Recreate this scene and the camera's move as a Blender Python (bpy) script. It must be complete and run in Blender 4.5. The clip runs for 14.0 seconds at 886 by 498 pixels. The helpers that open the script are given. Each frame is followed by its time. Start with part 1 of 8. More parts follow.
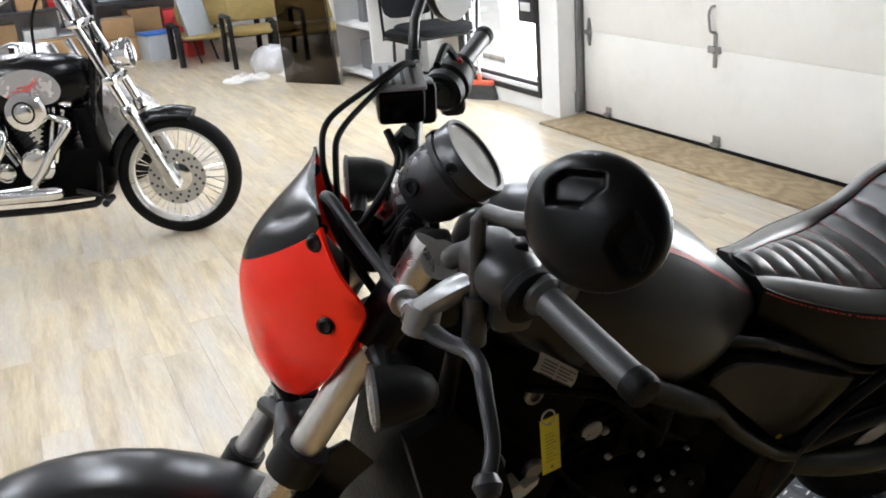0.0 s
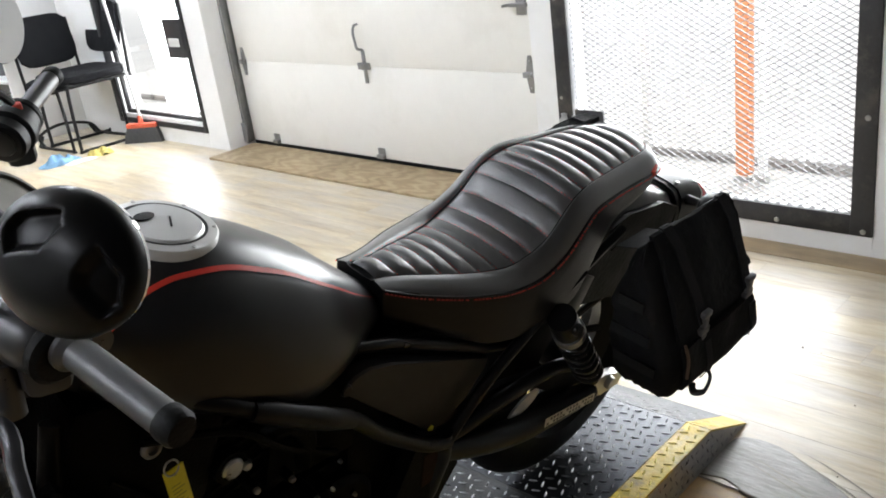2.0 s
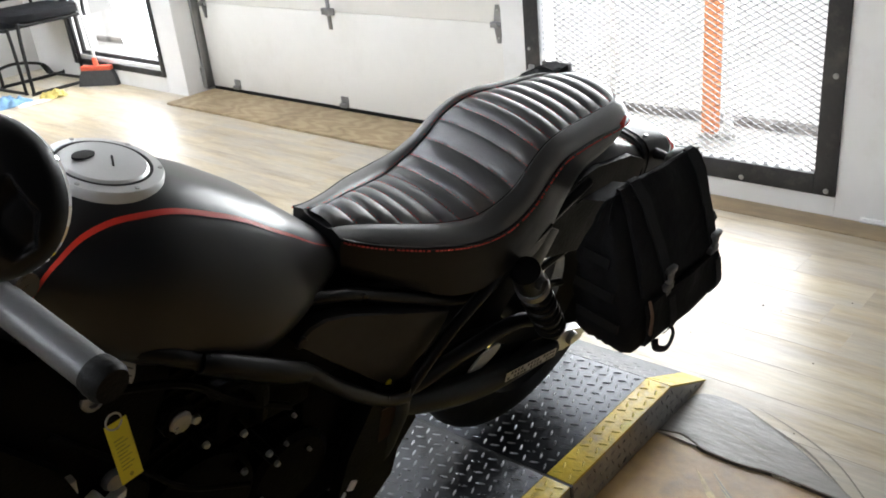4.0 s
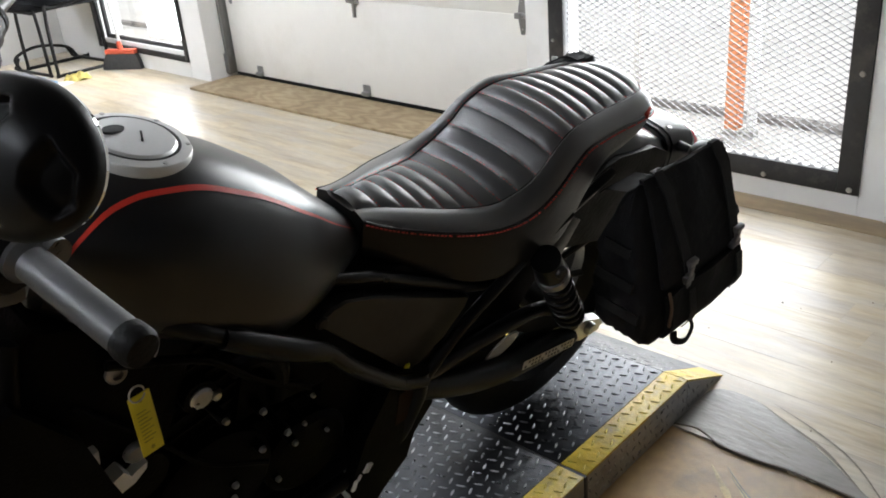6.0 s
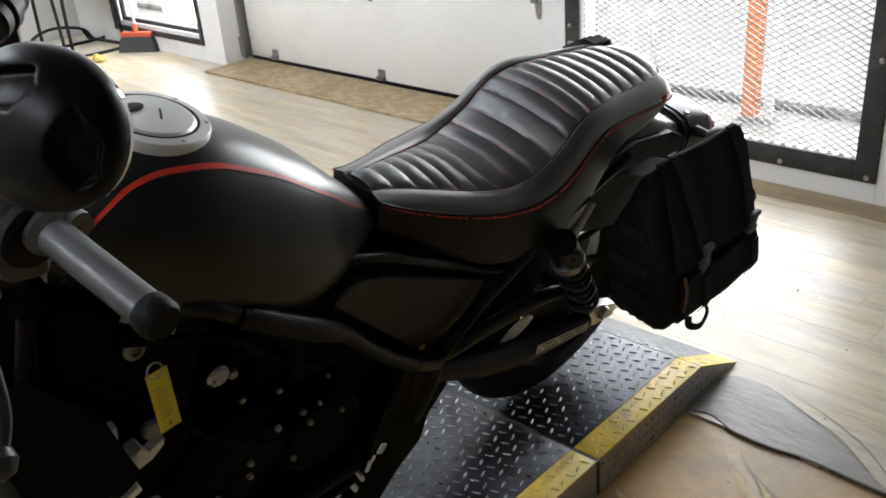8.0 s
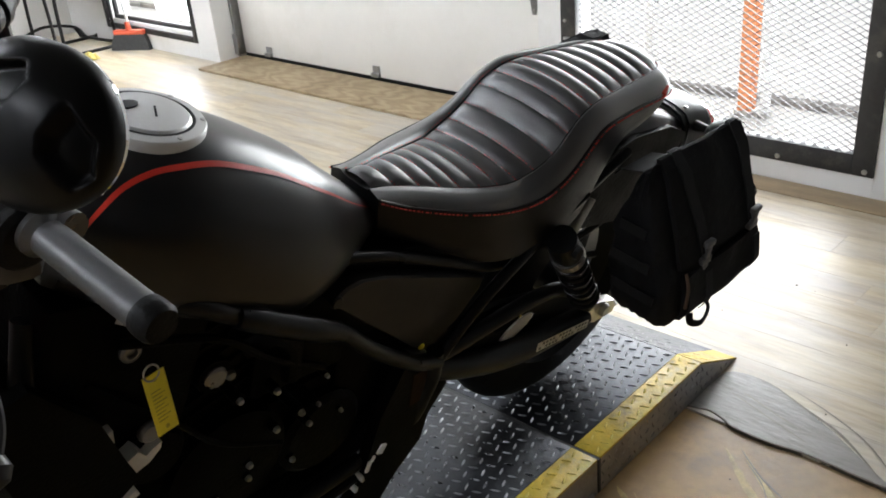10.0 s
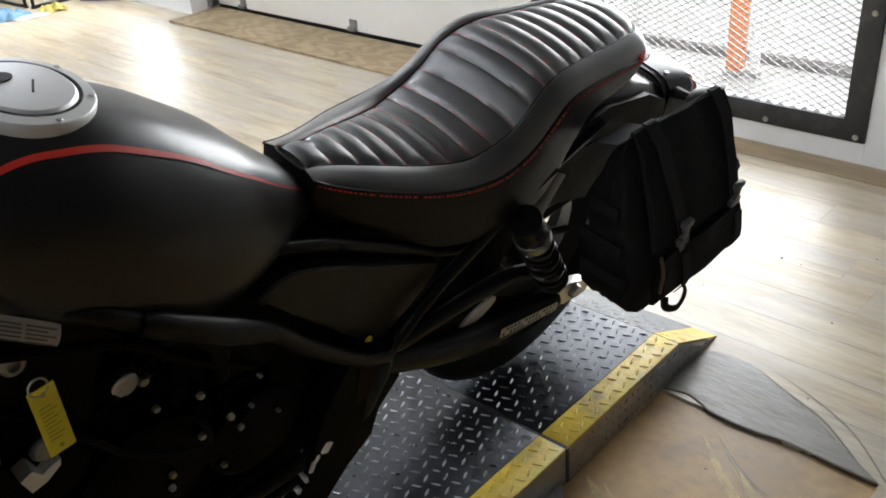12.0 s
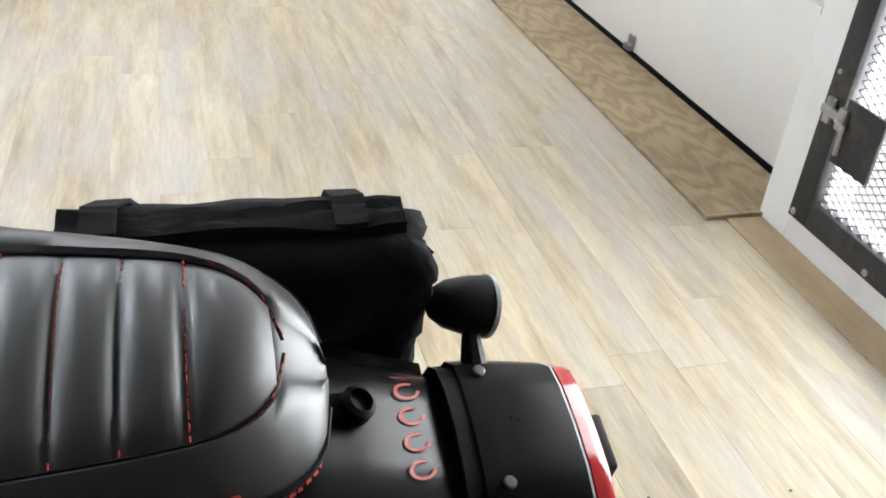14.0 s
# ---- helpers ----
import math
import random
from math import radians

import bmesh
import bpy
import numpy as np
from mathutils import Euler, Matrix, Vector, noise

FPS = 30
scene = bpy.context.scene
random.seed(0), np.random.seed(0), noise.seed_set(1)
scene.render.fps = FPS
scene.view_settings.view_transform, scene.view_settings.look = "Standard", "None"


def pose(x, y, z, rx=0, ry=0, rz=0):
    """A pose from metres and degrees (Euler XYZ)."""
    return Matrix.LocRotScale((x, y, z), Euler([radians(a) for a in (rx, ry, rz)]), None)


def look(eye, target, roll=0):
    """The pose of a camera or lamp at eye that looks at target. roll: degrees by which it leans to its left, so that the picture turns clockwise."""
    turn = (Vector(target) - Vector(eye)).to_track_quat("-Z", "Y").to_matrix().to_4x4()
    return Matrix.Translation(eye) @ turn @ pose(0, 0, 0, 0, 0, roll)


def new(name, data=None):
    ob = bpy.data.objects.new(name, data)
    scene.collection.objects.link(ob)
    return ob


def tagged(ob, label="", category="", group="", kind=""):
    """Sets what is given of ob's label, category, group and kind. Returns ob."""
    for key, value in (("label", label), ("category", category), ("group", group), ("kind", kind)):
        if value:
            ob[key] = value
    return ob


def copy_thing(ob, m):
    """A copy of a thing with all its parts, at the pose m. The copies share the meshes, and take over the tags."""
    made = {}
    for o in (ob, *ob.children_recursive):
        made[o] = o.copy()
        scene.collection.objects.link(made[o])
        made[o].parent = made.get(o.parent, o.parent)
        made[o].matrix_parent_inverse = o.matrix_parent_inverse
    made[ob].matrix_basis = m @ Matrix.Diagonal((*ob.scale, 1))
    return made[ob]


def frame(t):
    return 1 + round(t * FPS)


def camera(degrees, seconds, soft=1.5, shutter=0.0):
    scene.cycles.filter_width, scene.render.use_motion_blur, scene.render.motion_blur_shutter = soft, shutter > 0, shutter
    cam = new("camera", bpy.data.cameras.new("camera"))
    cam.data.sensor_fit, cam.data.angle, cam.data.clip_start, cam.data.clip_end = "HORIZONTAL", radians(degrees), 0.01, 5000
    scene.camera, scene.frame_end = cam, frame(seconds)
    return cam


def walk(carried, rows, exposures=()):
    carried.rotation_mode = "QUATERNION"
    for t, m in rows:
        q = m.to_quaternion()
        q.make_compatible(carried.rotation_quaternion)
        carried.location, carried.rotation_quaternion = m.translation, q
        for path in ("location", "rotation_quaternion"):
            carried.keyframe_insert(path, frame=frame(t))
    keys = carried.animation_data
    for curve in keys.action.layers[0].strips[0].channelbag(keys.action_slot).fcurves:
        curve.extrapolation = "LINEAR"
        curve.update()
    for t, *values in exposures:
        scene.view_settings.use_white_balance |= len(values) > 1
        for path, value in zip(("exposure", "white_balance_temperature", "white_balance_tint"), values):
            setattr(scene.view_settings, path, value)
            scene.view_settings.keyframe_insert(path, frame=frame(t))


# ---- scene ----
U = 0.9  # metres for one unit of the plan drawing
cam = camera(52.6, 14.0, soft=1.8)
PATH = [
    (0, (-0.593, -0.919, 1.37), (0.174, 0.782, 0.65), -4.8),
    (0.2, (-0.575, -0.931, 1.38), (0.282, 0.738, 0.687), -6.0),
    (0.5, (-0.551, -0.945, 1.373), (0.421, 0.654, 0.668), -6.6),
    (1, (-0.517, -0.959, 1.356), (0.607, 0.528, 0.63), -7.2),
    (1.5, (-0.481, -0.969, 1.341), (0.747, 0.421, 0.591), -7.7),
    (2, (-0.466, -0.98, 1.343), (0.822, 0.365, 0.613), -7.8),
    (2.5, (-0.455, -0.977, 1.348), (0.86, 0.344, 0.623), -7.9),
    (3, (-0.433, -0.959, 1.335), (0.889, 0.321, 0.552), -7.1),
    (5.5, (-0.441, -0.947, 1.312), (0.849, 0.328, 0.471), -5.0),
    (6, (-0.446, -0.949, 1.31), (0.83, 0.339, 0.465), -5.0),
    (6.5, (-0.454, -0.949, 1.309), (0.801, 0.357, 0.46), -5.0),
    (7, (-0.454, -0.949, 1.308), (0.794, 0.358, 0.45), -5.1),
    (7.5, (-0.453, -0.949, 1.306), (0.793, 0.353, 0.439), -4.9),
    (10, (-0.446, -0.931, 1.299), (0.805, 0.359, 0.422), -5.1),
    (10.5, (-0.435, -0.937, 1.295), (0.858, 0.293, 0.391), -4.7),
    (11, (-0.47, -0.918, 1.291), (0.831, 0.293, 0.373), -3.4),
    (11.3, (-0.498, -0.907, 1.293), (0.829, 0.25, 0.346), -4.2),
    (11.5, (-0.498, -0.892, 1.29), (0.842, 0.19, 0.274), -3.2),
    (12, (-0.31, -0.877, 1.276), (0.918, 0.368, 0.305), -4.6),
    (12.2, (-0.204, -0.876, 1.301), (1.01, 0.402, 0.356), -1.4),
    (12.5, (-0.054, -0.839, 1.299), (1.076, 0.488, 0.319), -1.4),
    (12.8, (0.135, -0.738, 1.271), (1.228, 0.604, 0.269), -1.9),
    (13, (0.276, -0.691, 1.277), (1.389, 0.599, 0.231), -4.0),
    (13.2, (0.418, -0.675, 1.268), (1.483, 0.648, 0.212), -5.6),
    (13.5, (0.656, -0.663, 1.276), (1.53, 0.859, 0.317), -1.8),
    (13.7, (0.787, -0.617, 1.262), (1.487, 0.961, 0.251), -1.2),
    (14, (0.945, -0.475, 1.227), (1.47, 1.135, 0.162), 5.5),
]
walk(cam, [(t, look(eye, target, roll)) for t, eye, target, roll in PATH], exposures=[(0.0, 0.52), (0.5, 0.46), (2.0, 0.52), (3.0, 0.55), (5.5, 0.45), (6.5, 0.33), (10.0, 0.40), (12.0, 0.40), (13.0, 0.36), (14.0, 0.34)])

# ---- world and light ----
world = bpy.data.worlds.new("world")
scene.world = world
world.use_nodes = True
wn = world.node_tree.nodes
sky = wn.new("ShaderNodeTexSky")
sky.sky_type, sky.sun_disc, sky.sun_elevation, sky.sun_rotation = "NISHITA", False, radians(48), radians(60)
world.node_tree.links.new(sky.outputs[0], wn["Background"].inputs[0])
wn["Background"].inputs[1].default_value = 0.05
sun = new("sun", bpy.data.lights.new("sun", "SUN"))
sun.data.energy, sun.data.angle, sun.data.color = 0.6, radians(12), (1.0, 0.97, 0.92)
sun.matrix_world = look((9, 3, 9), (2.5, 2.0, 0))


def window_light(name, at, to, sx, sy, watts, color=(0.93, 0.97, 1.0)):
    lamp = new(name, bpy.data.lights.new(name, "AREA"))
    lamp.data.shape, lamp.data.size, lamp.data.size_y = "RECTANGLE", sx * U, sy * U
    lamp.data.energy, lamp.data.color = watts, color
    lamp.matrix_world = look(Vector(at) * U, Vector(to) * U)
    return lamp


window_light("gate_daylight", (3.02, 0.76, 1.15), (0.0, 0.76, 0.9), 1.25, 2.0, 68)
window_light("door_daylight", (3.02, 5.2, 1.15), (0.0, 5.2, 0.9), 0.95, 2.0, 24)

# ---- materials ----
def node_mat(name):
    m = bpy.data.materials.new(name)
    m.use_nodes = True
    n, l = m.node_tree.nodes, m.node_tree.links
    return m, n, l, n["Principled BSDF"]


def mat(name, color, rough=0.5, metal=0.0, vary=0.15, scale=12.0, bump=0.0, bump_scale=60.0, coat=0.0, rough_vary=0.12, stretch=(1, 1, 1), spec=0.5, dirt=None, dirt_scale=3.0, coat_rough=0.06):
    """A surface with colour and roughness that change at two scales, and a fine relief."""
    m, n, l, p = node_mat(name)
    tc, mp = n.new("ShaderNodeTexCoord"), n.new("ShaderNodeMapping")
    mp.inputs["Scale"].default_value = stretch
    l.new(tc.outputs["Object"], mp.inputs[0])
    big, small = n.new("ShaderNodeTexNoise"), n.new("ShaderNodeTexNoise")
    big.inputs["Scale"].default_value, big.inputs["Detail"].default_value = scale, 4
    small.inputs["Scale"].default_value, small.inputs["Detail"].default_value = scale * 9, 3
    l.new(mp.outputs[0], big.inputs["Vector"])
    l.new(mp.outputs[0], small.inputs["Vector"])
    mixv = n.new("ShaderNodeMath")
    mixv.operation = "MULTIPLY_ADD"
    l.new(small.outputs[0], mixv.inputs[0])
    mixv.inputs[1].default_value = 0.45
    l.new(big.outputs[0], mixv.inputs[2])
    ramp = n.new("ShaderNodeValToRGB")
    lo, hi = [max(0.0, c * (1 - vary)) for c in color], [min(1.0, c * (1 + vary)) for c in color]
    ramp.color_ramp.elements[0].position, ramp.color_ramp.elements[1].position = 0.45, 1.0
    ramp.color_ramp.elements[0].color, ramp.color_ramp.elements[1].color = (*lo, 1), (*hi, 1)
    l.new(mixv.outputs[0], ramp.inputs[0])
    out = ramp.outputs[0]
    if dirt:
        d = n.new("ShaderNodeTexNoise")
        d.inputs["Scale"].default_value, d.inputs["Detail"].default_value, d.inputs["Roughness"].default_value = dirt_scale, 8, 0.7
        l.new(mp.outputs[0], d.inputs["Vector"])
        dr = n.new("ShaderNodeValToRGB")
        dr.color_ramp.elements[0].position, dr.color_ramp.elements[1].position = 0.52, 0.72
        l.new(d.outputs[0], dr.inputs[0])
        mx = n.new("ShaderNodeMix")
        mx.data_type = "RGBA"
        l.new(dr.outputs[0], mx.inputs["Factor"])
        l.new(out, mx.inputs["A"])
        mx.inputs["B"].default_value = (*dirt, 1)
        out = mx.outputs["Result"]
    l.new(out, p.inputs["Base Color"])
    rr = n.new("ShaderNodeMapRange")
    rr.inputs["From Min"].default_value, rr.inputs["From Max"].default_value = 0.4, 1.0
    rr.inputs["To Min"].default_value, rr.inputs["To Max"].default_value = max(0.03, rough - rough_vary), min(1, rough + rough_vary)
    l.new(mixv.outputs[0], rr.inputs["Value"])
    l.new(rr.outputs[0], p.inputs["Roughness"])
    p.inputs["Metallic"].default_value = metal
    p.inputs["Specular IOR Level"].default_value = spec
    p.inputs["Coat Weight"].default_value = coat
    p.inputs["Coat Roughness"].default_value = coat_rough
    if bump:
        b, t = n.new("ShaderNodeBump"), n.new("ShaderNodeTexNoise")
        t.inputs["Scale"].default_value, t.inputs["Detail"].default_value = bump_scale, 4
        l.new(mp.outputs[0], t.inputs["Vector"])
        b.inputs["Strength"].default_value, b.inputs["Distance"].default_value = bump, 0.004
        l.new(t.outputs[0], b.inputs["Height"])
        l.new(b.outputs[0], p.inputs["Normal"])
    return m


def emit_mat(name, color, strength):
    m, n, l, p = node_mat(name)
    p.inputs["Base Color"].default_value = (*color, 1)
    p.inputs["Emission Color"].default_value = (*color, 1)
    p.inputs["Emission Strength"].default_value = strength
    return m


def glass_mat(name, color=(1, 1, 1), rough=0.02):
    m, n, l, p = node_mat(name)
    p.inputs["Base Color"].default_value = (*color, 1)
    p.inputs["Roughness"].default_value = rough
    p.inputs["Transmission Weight"].default_value = 1.0
    p.inputs["IOR"].default_value = 1.45
    return m


def tinted_mat(name, color):
    """A thin smoked sheet that one can see through."""
    m, n, l, p = node_mat(name)
    p.inputs["Base Color"].default_value = (*color, 1)
    p.inputs["Roughness"].default_value = 0.03
    p.inputs["Transmission Weight"].default_value = 1.0
    p.inputs["IOR"].default_value = 1.12
    return m


def plank_mat():
    """Weathered oak vinyl: each board its own tone, long grain, grey wash and knots."""
    m, n, l, p = node_mat("oak_vinyl")
    tc, info = n.new("ShaderNodeTexCoord"), n.new("ShaderNodeObjectInfo")
    geo = n.new("ShaderNodeNewGeometry")
    off = n.new("ShaderNodeVectorMath")
    off.operation = "MULTIPLY_ADD"
    add = n.new("ShaderNodeMath")
    add.operation = "ADD"
    l.new(info.outputs["Random"], add.inputs[0])
    l.new(geo.outputs["Random Per Island"], add.inputs[1])
    l.new(add.outputs[0], off.inputs[0])
    off.inputs[1].default_value = (37.0, 91.0, 11.0)
    l.new(geo.outputs["Position"], off.inputs[2])
    mp = n.new("ShaderNodeMapping")
    mp.inputs["Scale"].default_value = (1.0, 0.12, 1.0)
    l.new(off.outputs[0], mp.inputs[0])
    mp2 = n.new("ShaderNodeMapping")
    mp2.inputs["Scale"].default_value = (1.0, 0.22, 1.0)
    l.new(off.outputs[0], mp2.inputs[0])
    wash, grain, blot = n.new("ShaderNodeTexNoise"), n.new("ShaderNodeTexNoise"), n.new("ShaderNodeTexNoise")
    for t, s, d, v in ((wash, 17, 5, mp), (grain, 120, 6, mp), (blot, 7, 4, mp2)):
        t.inputs["Scale"].default_value, t.inputs["Detail"].default_value, t.inputs["Roughness"].default_value = s, d, 0.62
        l.new(v.outputs[0], t.inputs["Vector"])
    ramp = n.new("ShaderNodeValToRGB")
    e = ramp.color_ramp.elements
    e[0].position, e[0].color = 0.25, (0.31, 0.243, 0.160, 1)
    e[1].position, e[1].color = 0.74, (0.625, 0.56, 0.435, 1)
    a = e.new(0.43)
    a.color = (0.46, 0.372, 0.242, 1)
    b = e.new(0.56)
    b.color = (0.57, 0.482, 0.328, 1)
    l.new(wash.outputs[0], ramp.inputs[0])
    grey = n.new("ShaderNodeMix")
    grey.data_type = "RGBA"
    gr = n.new("ShaderNodeValToRGB")
    gr.color_ramp.elements[0].position, gr.color_ramp.elements[1].position = 0.42, 0.68
    l.new(blot.outputs[0], gr.inputs[0])
    gm = n.new("ShaderNodeMath")
    gm.operation = "MULTIPLY"
    l.new(gr.outputs[0], gm.inputs[0])
    gm.inputs[1].default_value = 0.85
    l.new(gm.outputs[0], grey.inputs["Factor"])
    l.new(ramp.outputs[0], grey.inputs["A"])
    grey.inputs["B"].default_value = (0.49, 0.455, 0.405, 1)
    tone = n.new("ShaderNodeMapRange")
    tone.inputs["From Max"].default_value = 2.0
    tone.inputs["To Min"].default_value, tone.inputs["To Max"].default_value = 0.90, 1.09
    l.new(add.outputs[0], tone.inputs["Value"])
    gl = n.new("ShaderNodeMapRange")
    gl.inputs["From Min"].default_value, gl.inputs["From Max"].default_value = 0.3, 0.7
    gl.inputs["To Min"].default_value, gl.inputs["To Max"].default_value = 0.87, 1.07
    l.new(grain.outputs[0], gl.inputs["Value"])
    tm = n.new("ShaderNodeMath")
    tm.operation = "MULTIPLY"
    l.new(tone.outputs[0], tm.inputs[0])
    l.new(gl.outputs[0], tm.inputs[1])
    sc = n.new("ShaderNodeVectorMath")
    sc.operation = "SCALE"
    l.new(grey.outputs["Result"], sc.inputs[0])
    l.new(tm.outputs[0], sc.inputs["Scale"])
    l.new(sc.outputs[0], p.inputs["Base Color"])
    rr = n.new("ShaderNodeMapRange")
    rr.inputs["To Min"].default_value, rr.inputs["To Max"].default_value = 0.26, 0.46
    l.new(blot.outputs[0], rr.inputs["Value"])
    l.new(rr.outputs[0], p.inputs["Roughness"])
    bm_ = n.new("ShaderNodeBump")
    bm_.inputs["Strength"].default_value, bm_.inputs["Distance"].default_value = 0.12, 0.002
    l.new(grain.outputs[0], bm_.inputs["Height"])
    l.new(bm_.outputs[0], p.inputs["Normal"])
    return m


def plywood_mat():
    m, n, l, p = node_mat("plywood")
    tc, mp = n.new("ShaderNodeTexCoord"), n.new("ShaderNodeMapping")
    mp.inputs["Scale"].default_value = (1.0, 0.28, 1.0)
    l.new(tc.outputs["Object"], mp.inputs[0])
    w = n.new("ShaderNodeTexWave")
    w.wave_type, w.bands_direction = "RINGS", "X"
    w.inputs["Scale"].default_value, w.inputs["Distortion"].default_value = 7.5, 13.0
    w.inputs["Detail"].default_value, w.inputs["Detail Scale"].default_value = 5.0, 1.6
    l.new(mp.outputs[0], w.inputs["Vector"])
    t = n.new("ShaderNodeTexNoise")
    t.inputs["Scale"].default_value, t.inputs["Detail"].default_value = 3.0, 6
    l.new(tc.outputs["Object"], t.inputs["Vector"])
    r = n.new("ShaderNodeValToRGB")
    r.color_ramp.elements[0].color, r.color_ramp.elements[1].color = (0.29, 0.21, 0.118, 1), (0.40, 0.31, 0.185, 1)
    l.new(w.outputs[0], r.inputs[0])
    mx = n.new("ShaderNodeMix")
    mx.data_type = "RGBA"
    mx.blend_type = "MULTIPLY"
    mx.inputs["Factor"].default_value = 0.7
    r2 = n.new("ShaderNodeValToRGB")
    r2.color_ramp.elements[0].position, r2.color_ramp.elements[0].color = 0.3, (0.6, 0.56, 0.5, 1)
    r2.color_ramp.elements[1].position = 0.65
    l.new(t.outputs[0], r2.inputs[0])
    l.new(r.outputs[0], mx.inputs["A"])
    l.new(r2.outputs[0], mx.inputs["B"])
    l.new(mx.outputs["Result"], p.inputs["Base Color"])
    p.inputs["Roughness"].default_value = 0.6
    return m


